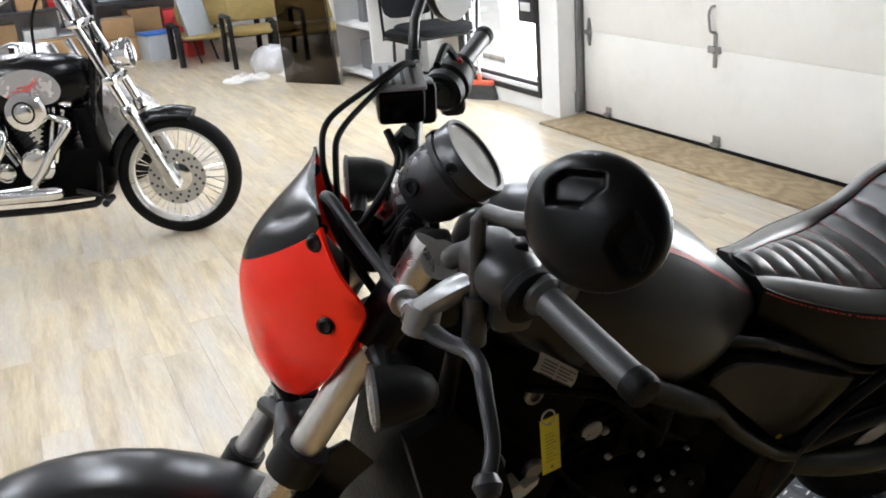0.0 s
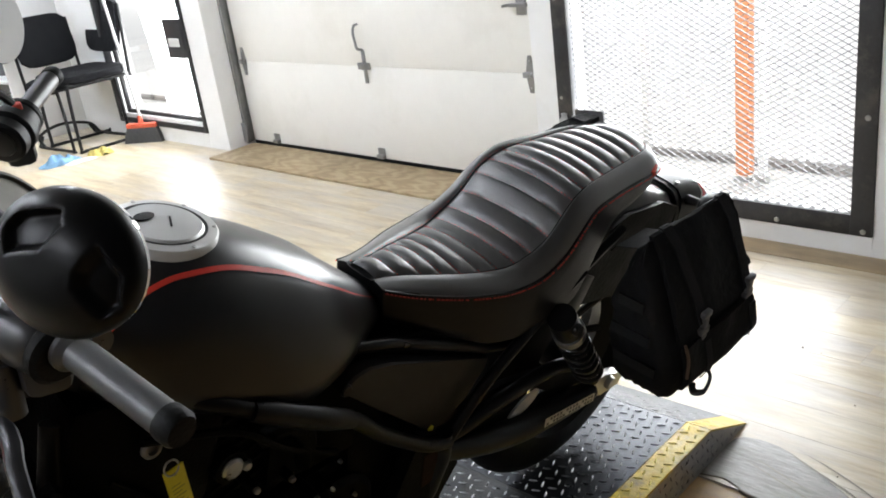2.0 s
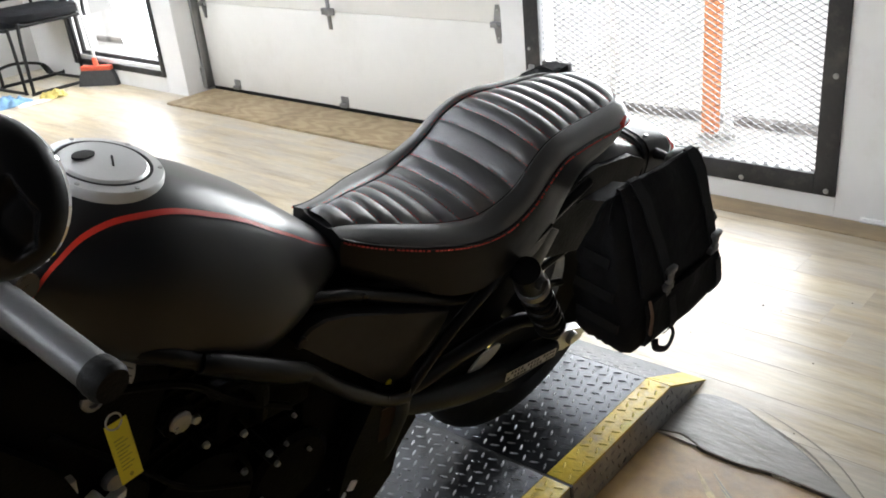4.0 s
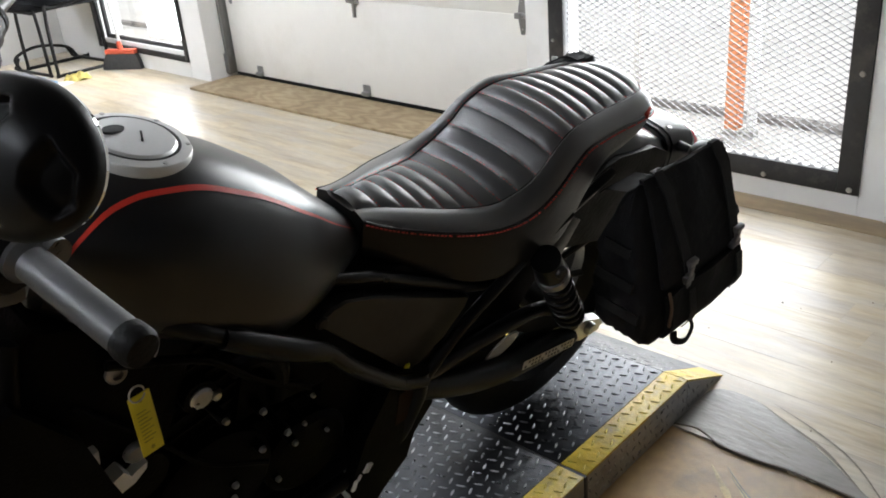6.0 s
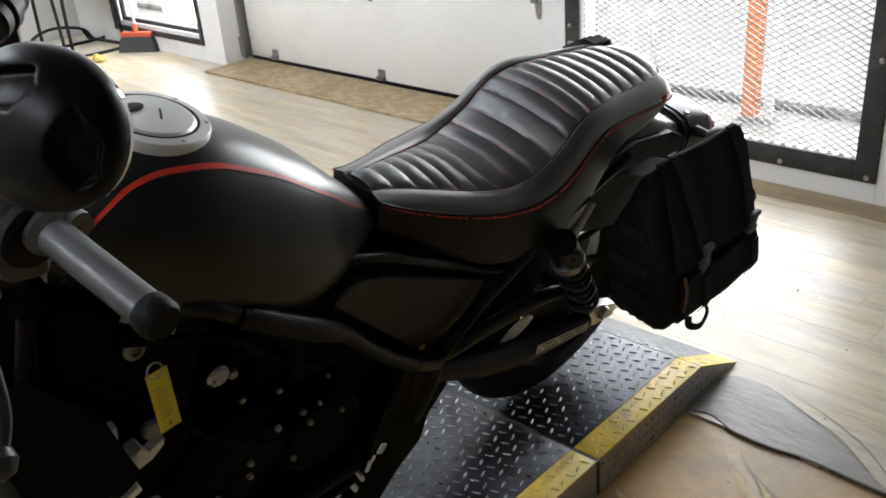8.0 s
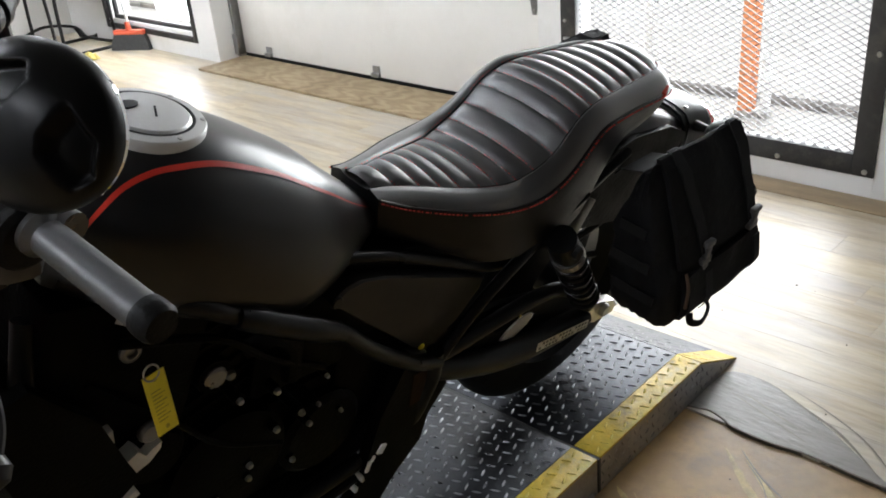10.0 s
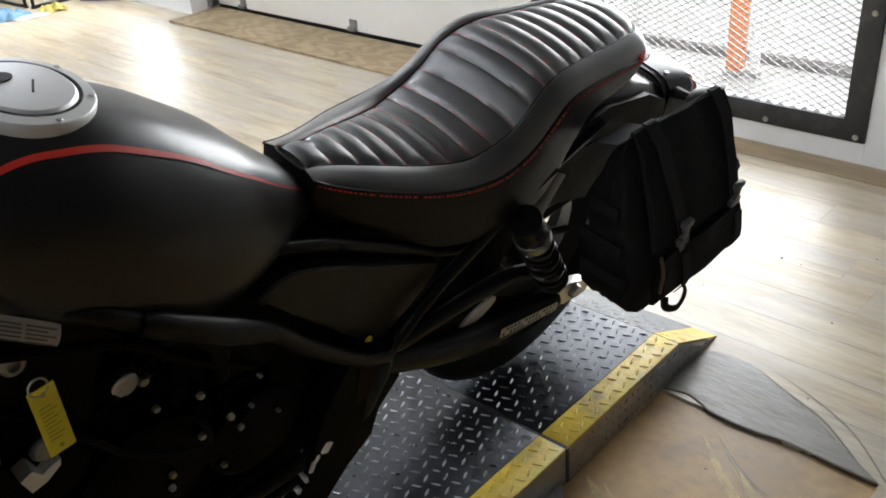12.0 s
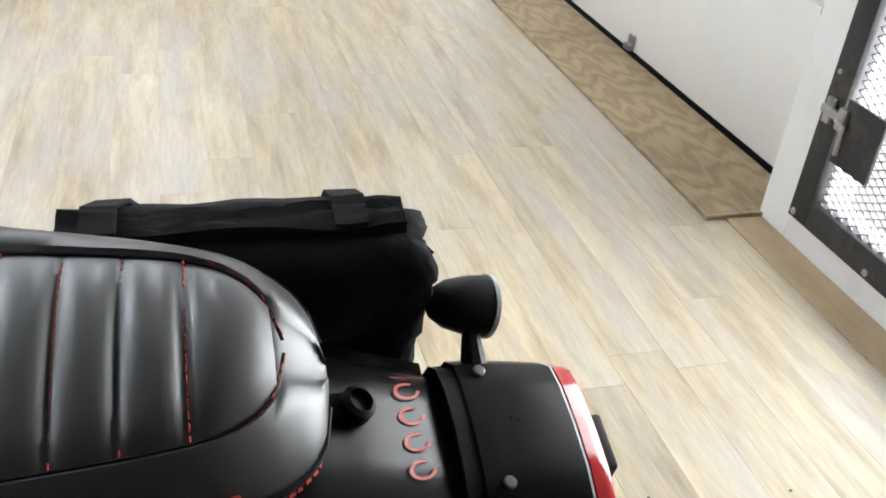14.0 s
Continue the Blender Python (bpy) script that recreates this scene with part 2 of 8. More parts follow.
MAT = {
    "tank": mat("matt_graphite_paint", (0.0045, 0.0045, 0.0055), 0.30, 0.0, 0.12, 6, 0.015, 400, rough_vary=0.012, spec=0.46),
    "gloss": mat("gloss_black_paint", (0.003, 0.003, 0.0034), 0.24, 0.0, 0.2, 5, rough_vary=0.05, spec=0.22),
    "satin": mat("satin_black_metal", (0.005, 0.005, 0.005), 0.42, 0.0, 0.3, 9, 0.05, 250, spec=0.3),
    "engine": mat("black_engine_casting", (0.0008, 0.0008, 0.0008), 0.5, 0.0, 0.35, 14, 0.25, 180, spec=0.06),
    "plastic": mat("black_plastic", (0.006, 0.006, 0.0065), 0.45, 0.0, 0.2, 12, 0.06, 500, spec=0.3),
    "shell": mat("black_mirror_shell", (0.0022, 0.0022, 0.0024), 0.30, 0.0, 0.15, 8, 0.02, 500, spec=0.15),
    "frame": mat("black_frame_paint", (0.0026, 0.0026, 0.0028), 0.34, 0.0, 0.3, 9, 0.03, 250, spec=0.19),
    "control": mat("dark_grey_control_casing", (0.020, 0.020, 0.021), 0.34, 0.0, 0.15, 12, 0.03, 500, spec=0.6),
    "grip": mat("worn_grey_black_rubber", (0.026, 0.026, 0.027), 0.40, 0.0, 0.25, 14, 0.08, 300, spec=0.8),
    "rubber": mat("black_rubber", (0.004, 0.004, 0.004), 0.55, 0.0, 0.3, 10, 0.2, 300, spec=0.12),
    "leather": mat("black_vinyl_leather", (0.022, 0.022, 0.0228), 0.45, 0.0, 0.25, 9, 0.06, 900, rough_vary=0.08, spec=0.88, coat=0.62, coat_rough=0.38),
    "leather_dark": mat("dark_grained_vinyl", (0.0048, 0.0048, 0.0052), 0.42, 0.0, 0.2, 9, 0.08, 1000, rough_vary=0.08, spec=0.26),
    "nylon": mat("black_nylon_cloth", (0.0085, 0.0085, 0.0095), 0.8, 0.0, 0.5, 20, 1.0, 38, spec=0.14),
    "web": mat("black_webbing", (0.014, 0.014, 0.015), 0.75, 0.0, 0.3, 30, 0.3, 900, spec=0.14),
    "chrome": mat("chrome", (0.82, 0.82, 0.83), 0.08, 1.0, 0.04, 6, rough_vary=0.04),
    "cap_silver": mat("satin_silver_cap", (0.62, 0.62, 0.61), 0.46, 0.7, 0.05, 20, 0.04, 300),
    "alu": mat("brushed_aluminium", (0.62, 0.61, 0.59), 0.32, 1.0, 0.1, 20, 0.1, 200),
    "fork": mat("fork_tube_aluminium", (0.86, 0.84, 0.81), 0.30, 1.0, 0.06, 8),
    "steel": mat("zinc_steel", (0.45, 0.45, 0.44), 0.35, 1.0, 0.15, 20, 0.1, 150),
    "bracket": mat("grey_cast_bracket", (0.30, 0.30, 0.30), 0.36, 0.9, 0.15, 20, 0.1, 200),
    "lever": mat("dark_grey_lever", (0.042, 0.042, 0.044), 0.38, 0.6, 0.15, 20, 0.05, 200),
    "red": mat("red_fairing_paint", (0.95, 0.022, 0.006), 0.14, 0.0, 0.05, 4, rough_vary=0.04, spec=0.45),
    "redline": mat("red_pinstripe", (0.62, 0.035, 0.02), 0.4, 0.0, 0.1, 20),
    "thread": mat("red_thread", (0.46, 0.034, 0.022), 0.7, 0.0, 0.3, 60),
    "tag_red": mat("red_label_cloth", (0.55, 0.045, 0.025), 0.7, 0.0, 0.2, 60),
    "lens_red": mat("red_tail_lens", (0.60, 0.012, 0.015), 0.15, 0.0, 0.08, 30, coat=0.5),
    "lens_white": mat("milky_signal_lens", (0.75, 0.75, 0.74), 0.2, 0.0, 0.05, 30),
    "dial": mat("gauge_glass", (0.24, 0.24, 0.215), 0.15, 0.0, 0.1, 8, coat=0.5),
    "yellow_tag": mat("yellow_plastic_tag", (0.80, 0.68, 0.03), 0.45, 0.0, 0.06, 20),
    "ink": mat("tag_ink", (0.45, 0.38, 0.03), 0.6, 0.0, 0.2, 50),
    "sticker": mat("white_sticker", (0.62, 0.62, 0.60), 0.45, 0.0, 0.1, 40),
    "light_white": mat("white_stray_light", (0.80, 0.79, 0.77), 0.4, 0.0, 0.08, 30),
    "lens_smoke": mat("smoked_signal_lens", (0.16, 0.16, 0.16), 0.25, 0.0, 0.1, 30),
    "plate": mat("grey_data_plate", (0.34, 0.34, 0.335), 0.45, 0.0, 0.15, 40),
    "sticker_ink": mat("sticker_ink", (0.07, 0.07, 0.07), 0.5, 0.0, 0.2, 40),
    "tread_dark": mat("dark_tread_plate", (0.050, 0.053, 0.060), 0.42, 0.9, 0.35, 6, 0.2, 120, dirt=(0.02, 0.02, 0.02), dirt_scale=5),
    "lug": mat("worn_tread_lug", (0.38, 0.39, 0.41), 0.30, 1.0, 0.3, 15, 0.1, 150),
    "tread_light": mat("bright_tread_plate", (0.42, 0.42, 0.425), 0.36, 1.0, 0.2, 8, 0.2, 120, dirt=(0.2, 0.19, 0.17), dirt_scale=4),
    "yellow": mat("worn_yellow_paint", (0.62, 0.44, 0.03), 0.5, 0.0, 0.25, 10, 0.3, 90, dirt=(0.16, 0.13, 0.05), dirt_scale=9),
    "yellow_lug": mat("yellow_tread_lug", (0.78, 0.62, 0.10), 0.42, 0.0, 0.2, 20, 0.2, 90),
    "wall": mat("white_wall_paint", (0.80, 0.80, 0.785), 0.6, 0.0, 0.03, 2.0, 0.12, 90, dirt=(0.70, 0.69, 0.65), dirt_scale=1.6),
    "door": mat("cream_door_paint", (0.79, 0.775, 0.725), 0.45, 0.0, 0.03, 2.0, 0.06, 120, dirt=(0.72, 0.70, 0.64), dirt_scale=1.2),
    "ceiling": mat("dark_closing_ceiling", (0.20, 0.20, 0.20), 0.8, 0.0, 0.1, 2.0),
    "iron": mat("black_iron_frame", (0.035, 0.035, 0.037), 0.5, 0.4, 0.35, 8, 0.25, 60, dirt=(0.10, 0.09, 0.08), dirt_scale=6),
    "dim_wall": mat("dark_closing_wall", (0.06, 0.058, 0.055), 0.8, 0.0, 0.15, 2.0, 0.1, 40),
    "side_wall": mat("grey_closing_wall", (0.22, 0.215, 0.21), 0.7, 0.0, 0.1, 2.0, 0.1, 40),
    "mesh": mat("grey_expanded_metal", (0.13, 0.13, 0.135), 0.5, 0.5, 0.25, 20),
    "subfloor": mat("worn_tan_subfloor", (0.41, 0.265, 0.115), 0.46, 0.0, 0.34, 3.2, 0.4, 22, dirt=(0.27, 0.195, 0.115), dirt_scale=5.5),
    "rubbed": mat("rubbed_bare_yellow_board", (0.50, 0.375, 0.16), 0.5, 0.0, 0.45, 16, 0.4, 40, dirt=(0.34, 0.24, 0.12), dirt_scale=14),
    "plank": plank_mat(),
    "edge": mat("torn_vinyl_edge", (0.10, 0.08, 0.06), 0.8, 0.0, 0.3, 30),
    "scuff": mat("scuffed_grey_backing", (0.215, 0.20, 0.18), 0.42, 0.0, 0.35, 9, 0.4, 60, dirt=(0.12, 0.105, 0.09), dirt_scale=16, stretch=(1.0, 0.3, 1.0)),
    "scratch": mat("dark_scratch", (0.20, 0.175, 0.14), 0.6, 0.0, 0.3, 30),
    "ply": plywood_mat(),
    "foot_strip": mat("brown_floor_strip", (0.37, 0.27, 0.155), 0.5, 0.0, 0.3, 5, 0.2, 60, dirt=(0.20, 0.15, 0.095), dirt_scale=3.5, stretch=(1.0, 0.25, 1.0)),
    "paving": mat("sunlit_concrete", (0.62, 0.61, 0.58), 0.8, 0.0, 0.1, 2, 0.2, 20),
    "kerb": mat("worn_kerb_concrete", (0.16, 0.15, 0.14), 0.9, 0.0, 0.5, 9, 0.3, 40, dirt=(0.4, 0.38, 0.35), dirt_scale=7),
    "orange": mat("orange_post_paint", (0.72, 0.26, 0.10), 0.6, 0.0, 0.12, 8),
    "pale": mat("pale_outdoor_paint", (0.80, 0.80, 0.80), 0.7, 0.0, 0.05, 4),
    "olive": mat("olive_upholstery", (0.30, 0.215, 0.075), 0.85, 0.0, 0.16, 14, 0.5, 300),
    "chair_black": mat("black_chair_cloth", (0.0055, 0.0058, 0.0075), 0.8, 0.0, 0.25, 20, 0.5, 400, spec=0.2),
    "chair_metal": mat("black_powder_coat", (0.006, 0.006, 0.0065), 0.4, 0.1, 0.2, 20, 0.1, 200, spec=0.35),
    "bristle": mat("dark_bristles", (0.05, 0.05, 0.05), 0.8, 0.0, 0.4, 60),
    "broom_red": mat("red_broom_block", (0.62, 0.10, 0.05), 0.5, 0.0, 0.15, 20),
    "stick": mat("pale_broom_stick", (0.62, 0.62, 0.62), 0.4, 0.2, 0.1, 20),
    "blue_cloth": mat("blue_rag", (0.16, 0.30, 0.45), 0.9, 0.0, 0.35, 18, 0.5, 120),
    "yellow_cloth": mat("yellow_rag", (0.55, 0.46, 0.14), 0.9, 0.0, 0.35, 18, 0.5, 120),
    "white_cloth": mat("white_cloth", (0.72, 0.70, 0.66), 0.9, 0.0, 0.08, 8, 0.4, 80),
    "film": mat("clear_plastic_wrap", (0.62, 0.62, 0.62), 0.22, 0.0, 0.2, 9, 0.5, 18, coat=0.5),
    "mirror": tinted_mat("smoked_clear_sheet", (0.15, 0.13, 0.11)),
    "looking_glass": mat("mirror_glass", (0.86, 0.87, 0.87), 0.03, 1.0, 0.02, 3, rough_vary=0.02),
    "shelf": mat("white_shelf_board", (0.78, 0.78, 0.77), 0.4, 0.0, 0.03, 4),
    "card": mat("brown_cardboard", (0.36, 0.22, 0.105), 0.8, 0.0, 0.15, 6, 0.2, 90),
    "bin": mat("grey_blue_plastic_bin", (0.48, 0.52, 0.55), 0.35, 0.0, 0.1, 6),
    "blue": mat("blue_plastic_lid", (0.06, 0.20, 0.60), 0.4, 0.0, 0.1, 6),
    "tool_red": mat("red_steel_box", (0.55, 0.03, 0.03), 0.35, 0.0, 0.1, 6, coat=0.3),
    "rack": mat("dark_steel_rack", (0.06, 0.06, 0.065), 0.5, 0.3, 0.2, 6),
    "purple": mat("purple_print", (0.20, 0.05, 0.30), 0.5, 0.0, 0.1, 6),
    "buckle": mat("dark_grey_buckle", (0.075, 0.076, 0.080), 0.4, 0.0, 0.15, 8),
    "cord": mat("brown_cord", (0.10, 0.06, 0.035), 0.8, 0.0, 0.2, 30),
    "grey": mat("grey_plastic", (0.20, 0.20, 0.21), 0.5, 0.0, 0.15, 8),
    "silver": mat("silver_tank_paint", (0.52, 0.50, 0.49), 0.25, 0.5, 0.06, 6, coat=0.6),
    "rust": mat("rusty_steel", (0.20, 0.10, 0.05), 0.7, 0.4, 0.4, 20, 0.4, 80),
    "dark_rust": mat("dark_rust_stain", (0.022, 0.012, 0.006), 0.7, 0.0, 0.5, 20, 0.3, 80, spec=0.1),
    "side_panel": mat("satin_grey_black_panel", (0.010, 0.010, 0.0108), 0.46, 0.0, 0.2, 7, 0.05, 400, spec=0.32),
    "glass": glass_mat("clear_glass"),
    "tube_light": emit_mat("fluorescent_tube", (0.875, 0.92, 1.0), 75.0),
    "daylight": emit_mat("bright_overcast_distance", (1.0, 1.0, 1.0), 3.0),
}


# ---- building blocks ----
def part(name, bm, material, parent=None, label="", smooth=35):
    """Links a bmesh, drawn in plan units, as one mesh object."""
    if isinstance(material, str):
        material = MAT[material]
    bmesh.ops.recalc_face_normals(bm, faces=bm.faces)
    for v in bm.verts:
        v.co *= U
    me = bpy.data.meshes.new(name)
    bm.to_mesh(me)
    bm.free()
    me.materials.append(material)
    if smooth:
        me.shade_smooth()
        me.set_sharp_from_angle(angle=radians(smooth))
    ob = new(name, me)
    if parent:
        ob.parent = parent
    if label:
        ob["label"] = label
    return ob


def thing(name, m, label, category, group="", kind=""):
    """An Empty that carries the parts of a thing, at a pose in plan units."""
    ob = new(name)
    m = m.copy()
    m.translation *= U
    ob.matrix_world = m
    ob.empty_display_size = 0.1
    return tagged(ob, label, category, group, kind)


def box(bm, lo, hi, bevel=0.0, m=None):
    (x0, y0, z0), (x1, y1, z1) = lo, hi
    r = bmesh.ops.create_cube(bm, size=1.0)
    vs = r["verts"]
    for v in vs:
        v.co = Vector(((x0 + x1) / 2 + v.co.x * (x1 - x0), (y0 + y1) / 2 + v.co.y * (y1 - y0), (z0 + z1) / 2 + v.co.z * (z1 - z0)))
    if bevel:
        es = list({e for v in vs for e in v.link_edges})
        r = bmesh.ops.bevel(bm, geom=es, offset=bevel, segments=2, profile=0.5, affect="EDGES")
        vs = list({v for f in r["faces"] for v in f.verts} | {v for v in vs if v.is_valid})
    if m is not None:
        bmesh.ops.transform(bm, matrix=m, verts=[v for v in vs if v.is_valid])
    return bm


def rings(bm, loops, caps=True, closed=False):
    """Skins a row of equal loops of points."""
    vv = [[bm.verts.new(p) for p in loop] for loop in loops]
    k = len(vv[0])
    pairs = list(zip(vv, vv[1:] + vv[:1] if closed else vv[1:]))
    for a, b in pairs:
        for i in range(k):
            j = (i + 1) % k
            bm.faces.new((a[i], a[j], b[j], b[i]))
    if caps and not closed:
        bm.faces.new(vv[0][::-1])
        bm.faces.new(vv[-1])
    return bm


def sheet(bm, rows):
    """An open skin over a grid of points."""
    vv = [[bm.verts.new(p) for p in row] for row in rows]
    for a, b in zip(vv, vv[1:]):
        for i in range(len(a) - 1):
            bm.faces.new((a[i], a[i + 1], b[i + 1], b[i]))
    return bm


def smooth_path(pts, n=8):
    """Points along a Catmull-Rom curve through pts."""
    p = [Vector(q) for q in pts]
    p = [2 * p[0] - p[1]] + p + [2 * p[-1] - p[-2]]
    out = []
    for i in range(1, len(p) - 2):
        a, b, c, d = p[i - 1 : i + 3]
        for k in range(n):
            t = k / n
            out.append(0.5 * (2 * b + (c - a) * t + (2 * a - 5 * b + 4 * c - d) * t * t + (3 * b - a - 3 * c + d) * t**3))
    return out + [p[-2]]


def tube(bm, pts, r, seg=10, curve=0, caps=True, flat=1.0):
    """A pipe along pts; r one radius or one for each point."""
    pts = smooth_path(pts, curve) if curve else [Vector(q) for q in pts]
    rr = list(r) if isinstance(r, (list, tuple)) else [r] * len(pts)
    if len(rr) != len(pts):
        rr = [float(v) for v in np.interp(np.linspace(0, 1, len(pts)), np.linspace(0, 1, len(rr)), rr)]
    loops, side = [], None
    for i, p in enumerate(pts):
        d = (pts[min(i + 1, len(pts) - 1)] - pts[max(i - 1, 0)]).normalized()
        if side is None:
            side = d.cross(Vector((0, 0, 1)) if abs(d.z) < 0.9 else Vector((1, 0, 0))).normalized()
        side = (side - d * side.dot(d)).normalized()
        up = side.cross(d)
        loops.append([p + rr[i] * (math.cos(a) * side + flat * math.sin(a) * up) for a in (2 * math.pi * k / seg for k in range(seg))])
    return rings(bm, loops, caps)


def turned(bm, profile, m=None, seg=28, hollow=False):
    """A body turned round z from (radius, height) pairs, set by m."""
    loops = [[Vector((r * math.cos(2 * math.pi * k / seg), r * math.sin(2 * math.pi * k / seg), h)) for k in range(seg)] for r, h in profile]
    if m is not None:
        loops = [[m @ v for v in loop] for loop in loops]
    return rings(bm, loops, not hollow, hollow)


def along(p, d, roll=0):
    """A pose at p whose z looks along d."""
    q = Vector(d).to_track_quat("Z", "Y").to_matrix().to_4x4()
    return Matrix.Translation(Vector(p)) @ q @ pose(0, 0, 0, 0, 0, roll)


def through_points(xs, ys):
    """A smooth function through the points (xs, ys)."""
    xs, ys = np.array(xs, float), np.array(ys, float)
    s = np.gradient(ys, xs)

    def f(x):
        x = min(max(x, xs[0]), xs[-1])
        i = min(int(np.searchsorted(xs, x, side="right")) - 1, len(xs) - 2)
        h = xs[i + 1] - xs[i]
        t = (x - xs[i]) / h
        return float((1 + 2 * t) * (1 - t) ** 2 * ys[i] + t * (1 - t) ** 2 * h * s[i] + t * t * (3 - 2 * t) * ys[i + 1] + t * t * (t - 1) * h * s[i + 1])

    return f


def moved(bm, m):
    bmesh.ops.transform(bm, matrix=m, verts=bm.verts)
    return bm


def B():
    return bmesh.new()

# The far end of the room is drawn to its own origin and set by this.
FAR = Matrix.Translation((-0.66, -1.02, 0)) @ pose(0, 0, 0, 0, 0, 1.2) @ Matrix.Scale(1.065, 4) @ Matrix.Translation((0.712, 1.019, 0))

# ---- the room ----
X0, X1, Y0, Y1, H = -4.0, 2.8, -3.6, 11.95, 3.2
WT = 0.22  # wall thickness

b = B()
box(b, (X0 - WT, Y0 - WT, -0.12), (X1 + WT, Y1 + WT, -0.006))
floor = tagged(part("floor", b, "subfloor", smooth=0), "workshop floor of oak planks, worn to tan subfloor", "floor", kind="structure")
# Unseen ceiling, west and south walls close the room; dark to cut fill light.
b = B()
box(b, (X0 - WT, Y0 - WT, H), (X1 + WT, Y1 + WT, H + 0.15))
tagged(part("ceiling", b, "ceiling", smooth=0), "unseen ceiling closing the room, dark to limit bounced light", "ceiling", kind="structure")
b = B()
box(b, (X0 - WT, Y0, -0.01), (X0, Y1, H))
tagged(part("wall_west", b, "side_wall", smooth=0), "unseen side wall closing the room, grey to limit bounced light", "wall", kind="structure")
b = B()
box(b, (X0 - WT, Y0 - WT, -0.01), (X1 + WT, Y0, H))
tagged(part("wall_south", b, "dim_wall", smooth=0), "unseen wall closing the room, dark to limit bounced light", "wall", kind="structure")
b = B()
box(b, (X0 - WT, Y1, -0.01), (X1 + WT, Y1 + WT, H))
tagged(part("wall_north", b, "wall", smooth=0), "plain white painted end wall behind the racks", "wall", kind="structure")

# The street wall: sill and piers round the gate, the garage door and the glass door.
GATE_Y0, GATE_Y1, GATE_Z0, GATE_Z1 = 0.03, 1.460, 0.085, 2.25
DOOR_Y0, DOOR_Y1, DOOR_Z1 = 1.60, 4.40, 2.35
GD_Y0, GD_Y1, GD_Z0, GD_Z1 = 4.64, 5.95, 0.11, 2.25
b = B()
e = 0.0015
box(b, (X1, Y0, -0.01), (X1 + WT, GATE_Y0, H))
box(b, (X1, GATE_Y0 + e, -0.01), (X1 + WT, GATE_Y1 - e, GATE_Z0))
box(b, (X1, GATE_Y0 + e, GATE_Z1), (X1 + WT, GATE_Y1 - e, H))
box(b, (X1, GATE_Y1, -0.01), (X1 + WT, DOOR_Y0, H), 0.004)
box(b, (X1, DOOR_Y0 + e, DOOR_Z1), (X1 + WT, DOOR_Y1 - e, H))
box(b, (X1, DOOR_Y1, -0.01), (X1 + WT, GD_Y0, H), 0.004)
box(b, (X1, GD_Y0 + e, -0.01), (X1 + WT, GD_Y1 - e, GD_Z0))
box(b, (X1, GD_Y0 + e, GD_Z1), (X1 + WT, GD_Y1 - e, H))
box(b, (X1, GD_Y1, -0.01), (X1 + WT, Y1, H))
tagged(part("wall_east", b, "wall", smooth=0), "white painted street wall with scuffed lower edge", "wall", kind="structure")
b = B()
tube(b, [(X1 - 0.004, GATE_Y0 - 0.1, 0.012), (X1 - 0.004, Y0 + 0.1, 0.012)], 0.012, 6)
tagged(part("trim", b, "pale"), "thin pale bead along the wall foot", "trim", kind="structure")

# Outside: pavement, kerbside posts and bright distance.
b = B()
box(b, (X1 + WT + 0.004, -30, -0.2), (60, 45, -0.05))
tagged(part("ground", b, "paving", smooth=0), "bright concrete pavement outside the doors", "ground", kind="structure")
b = B()
sheet(b, [[(14, -25, -1), (14, 35, -1)], [(14, -25, 12), (14, 35, 12)]])
tagged(part("backdrop", b, "daylight", smooth=0), "white overcast daylight beyond the street", "backdrop", kind="structure")


def outdoor_post(y, x, r, material, label):
    t = thing("street_post", pose(x, y, -0.05), label, "post")
    b = B()
    box(b, (-r, -r, 0), (r, r, 2.6), 0.01)
    part("shaft", b, material, t)
    b = B()
    box(b, (-r * 1.25, -r * 1.25, 0), (r * 1.25, r * 1.25, 0.03), 0.004)
    part("base_plate", b, "steel", t)
    return t


b = B()
verts = []
for i in range(91):
    y = -4 + 12 * i / 90
    w = 0.02 * noise.noise(Vector((y * 2.3, 0, 0)))
    verts.append([Vector((3.83 + w, y, -0.0495)), Vector((3.845 + w, y, -0.025)), Vector((3.91 - w, y, -0.022)), Vector((3.93 + w * 2, y, -0.0495))])
rings(b, verts)
tagged(part("kerb", b, "kerb", smooth=30), "low worn concrete kerb outside the gate", "kerb", kind="structure")
outdoor_post(0.945, 3.62, 0.036, "orange", "square orange painted post on the pavement outside")
outdoor_post(0.85, 3.62, 0.022, "pale", "slim pale post beside the orange post")
outdoor_post(1.68, 3.9, 0.022, "pale", "slim pale post outside the gate")


def frame_bars(t, y0, y1, z0, z1, x, w, d, material="iron", name="frame"):
    """Four flat bars of an upright frame in the wall's plane."""
    for lo, hi, n in (
        ((x, y0, z0), (x + d, y0 + w, z1), "stile"),
        ((x, y1 - w, z0), (x + d, y1, z1), "stile"),
        ((x, y0 + w + 0.001, z0), (x + d, y1 - w - 0.001, z0 + w), "rail"),
        ((x, y0 + w + 0.001, z1 - w), (x + d, y1 - w - 0.001, z1), "rail"),
    ):
        b = B()
        box(b, lo, hi, 0.003)
        part(n, b, material, t)


def bolt(t, p, d, r=0.011, material="steel", name="bolt", h=0.005):
    b = B()
    turned(b, [(r, 0), (r, h * 0.5), (r * 0.8, h), (r * 0.25, h * 1.05)], along(p, d), 12)
    return part(name, b, material, t)


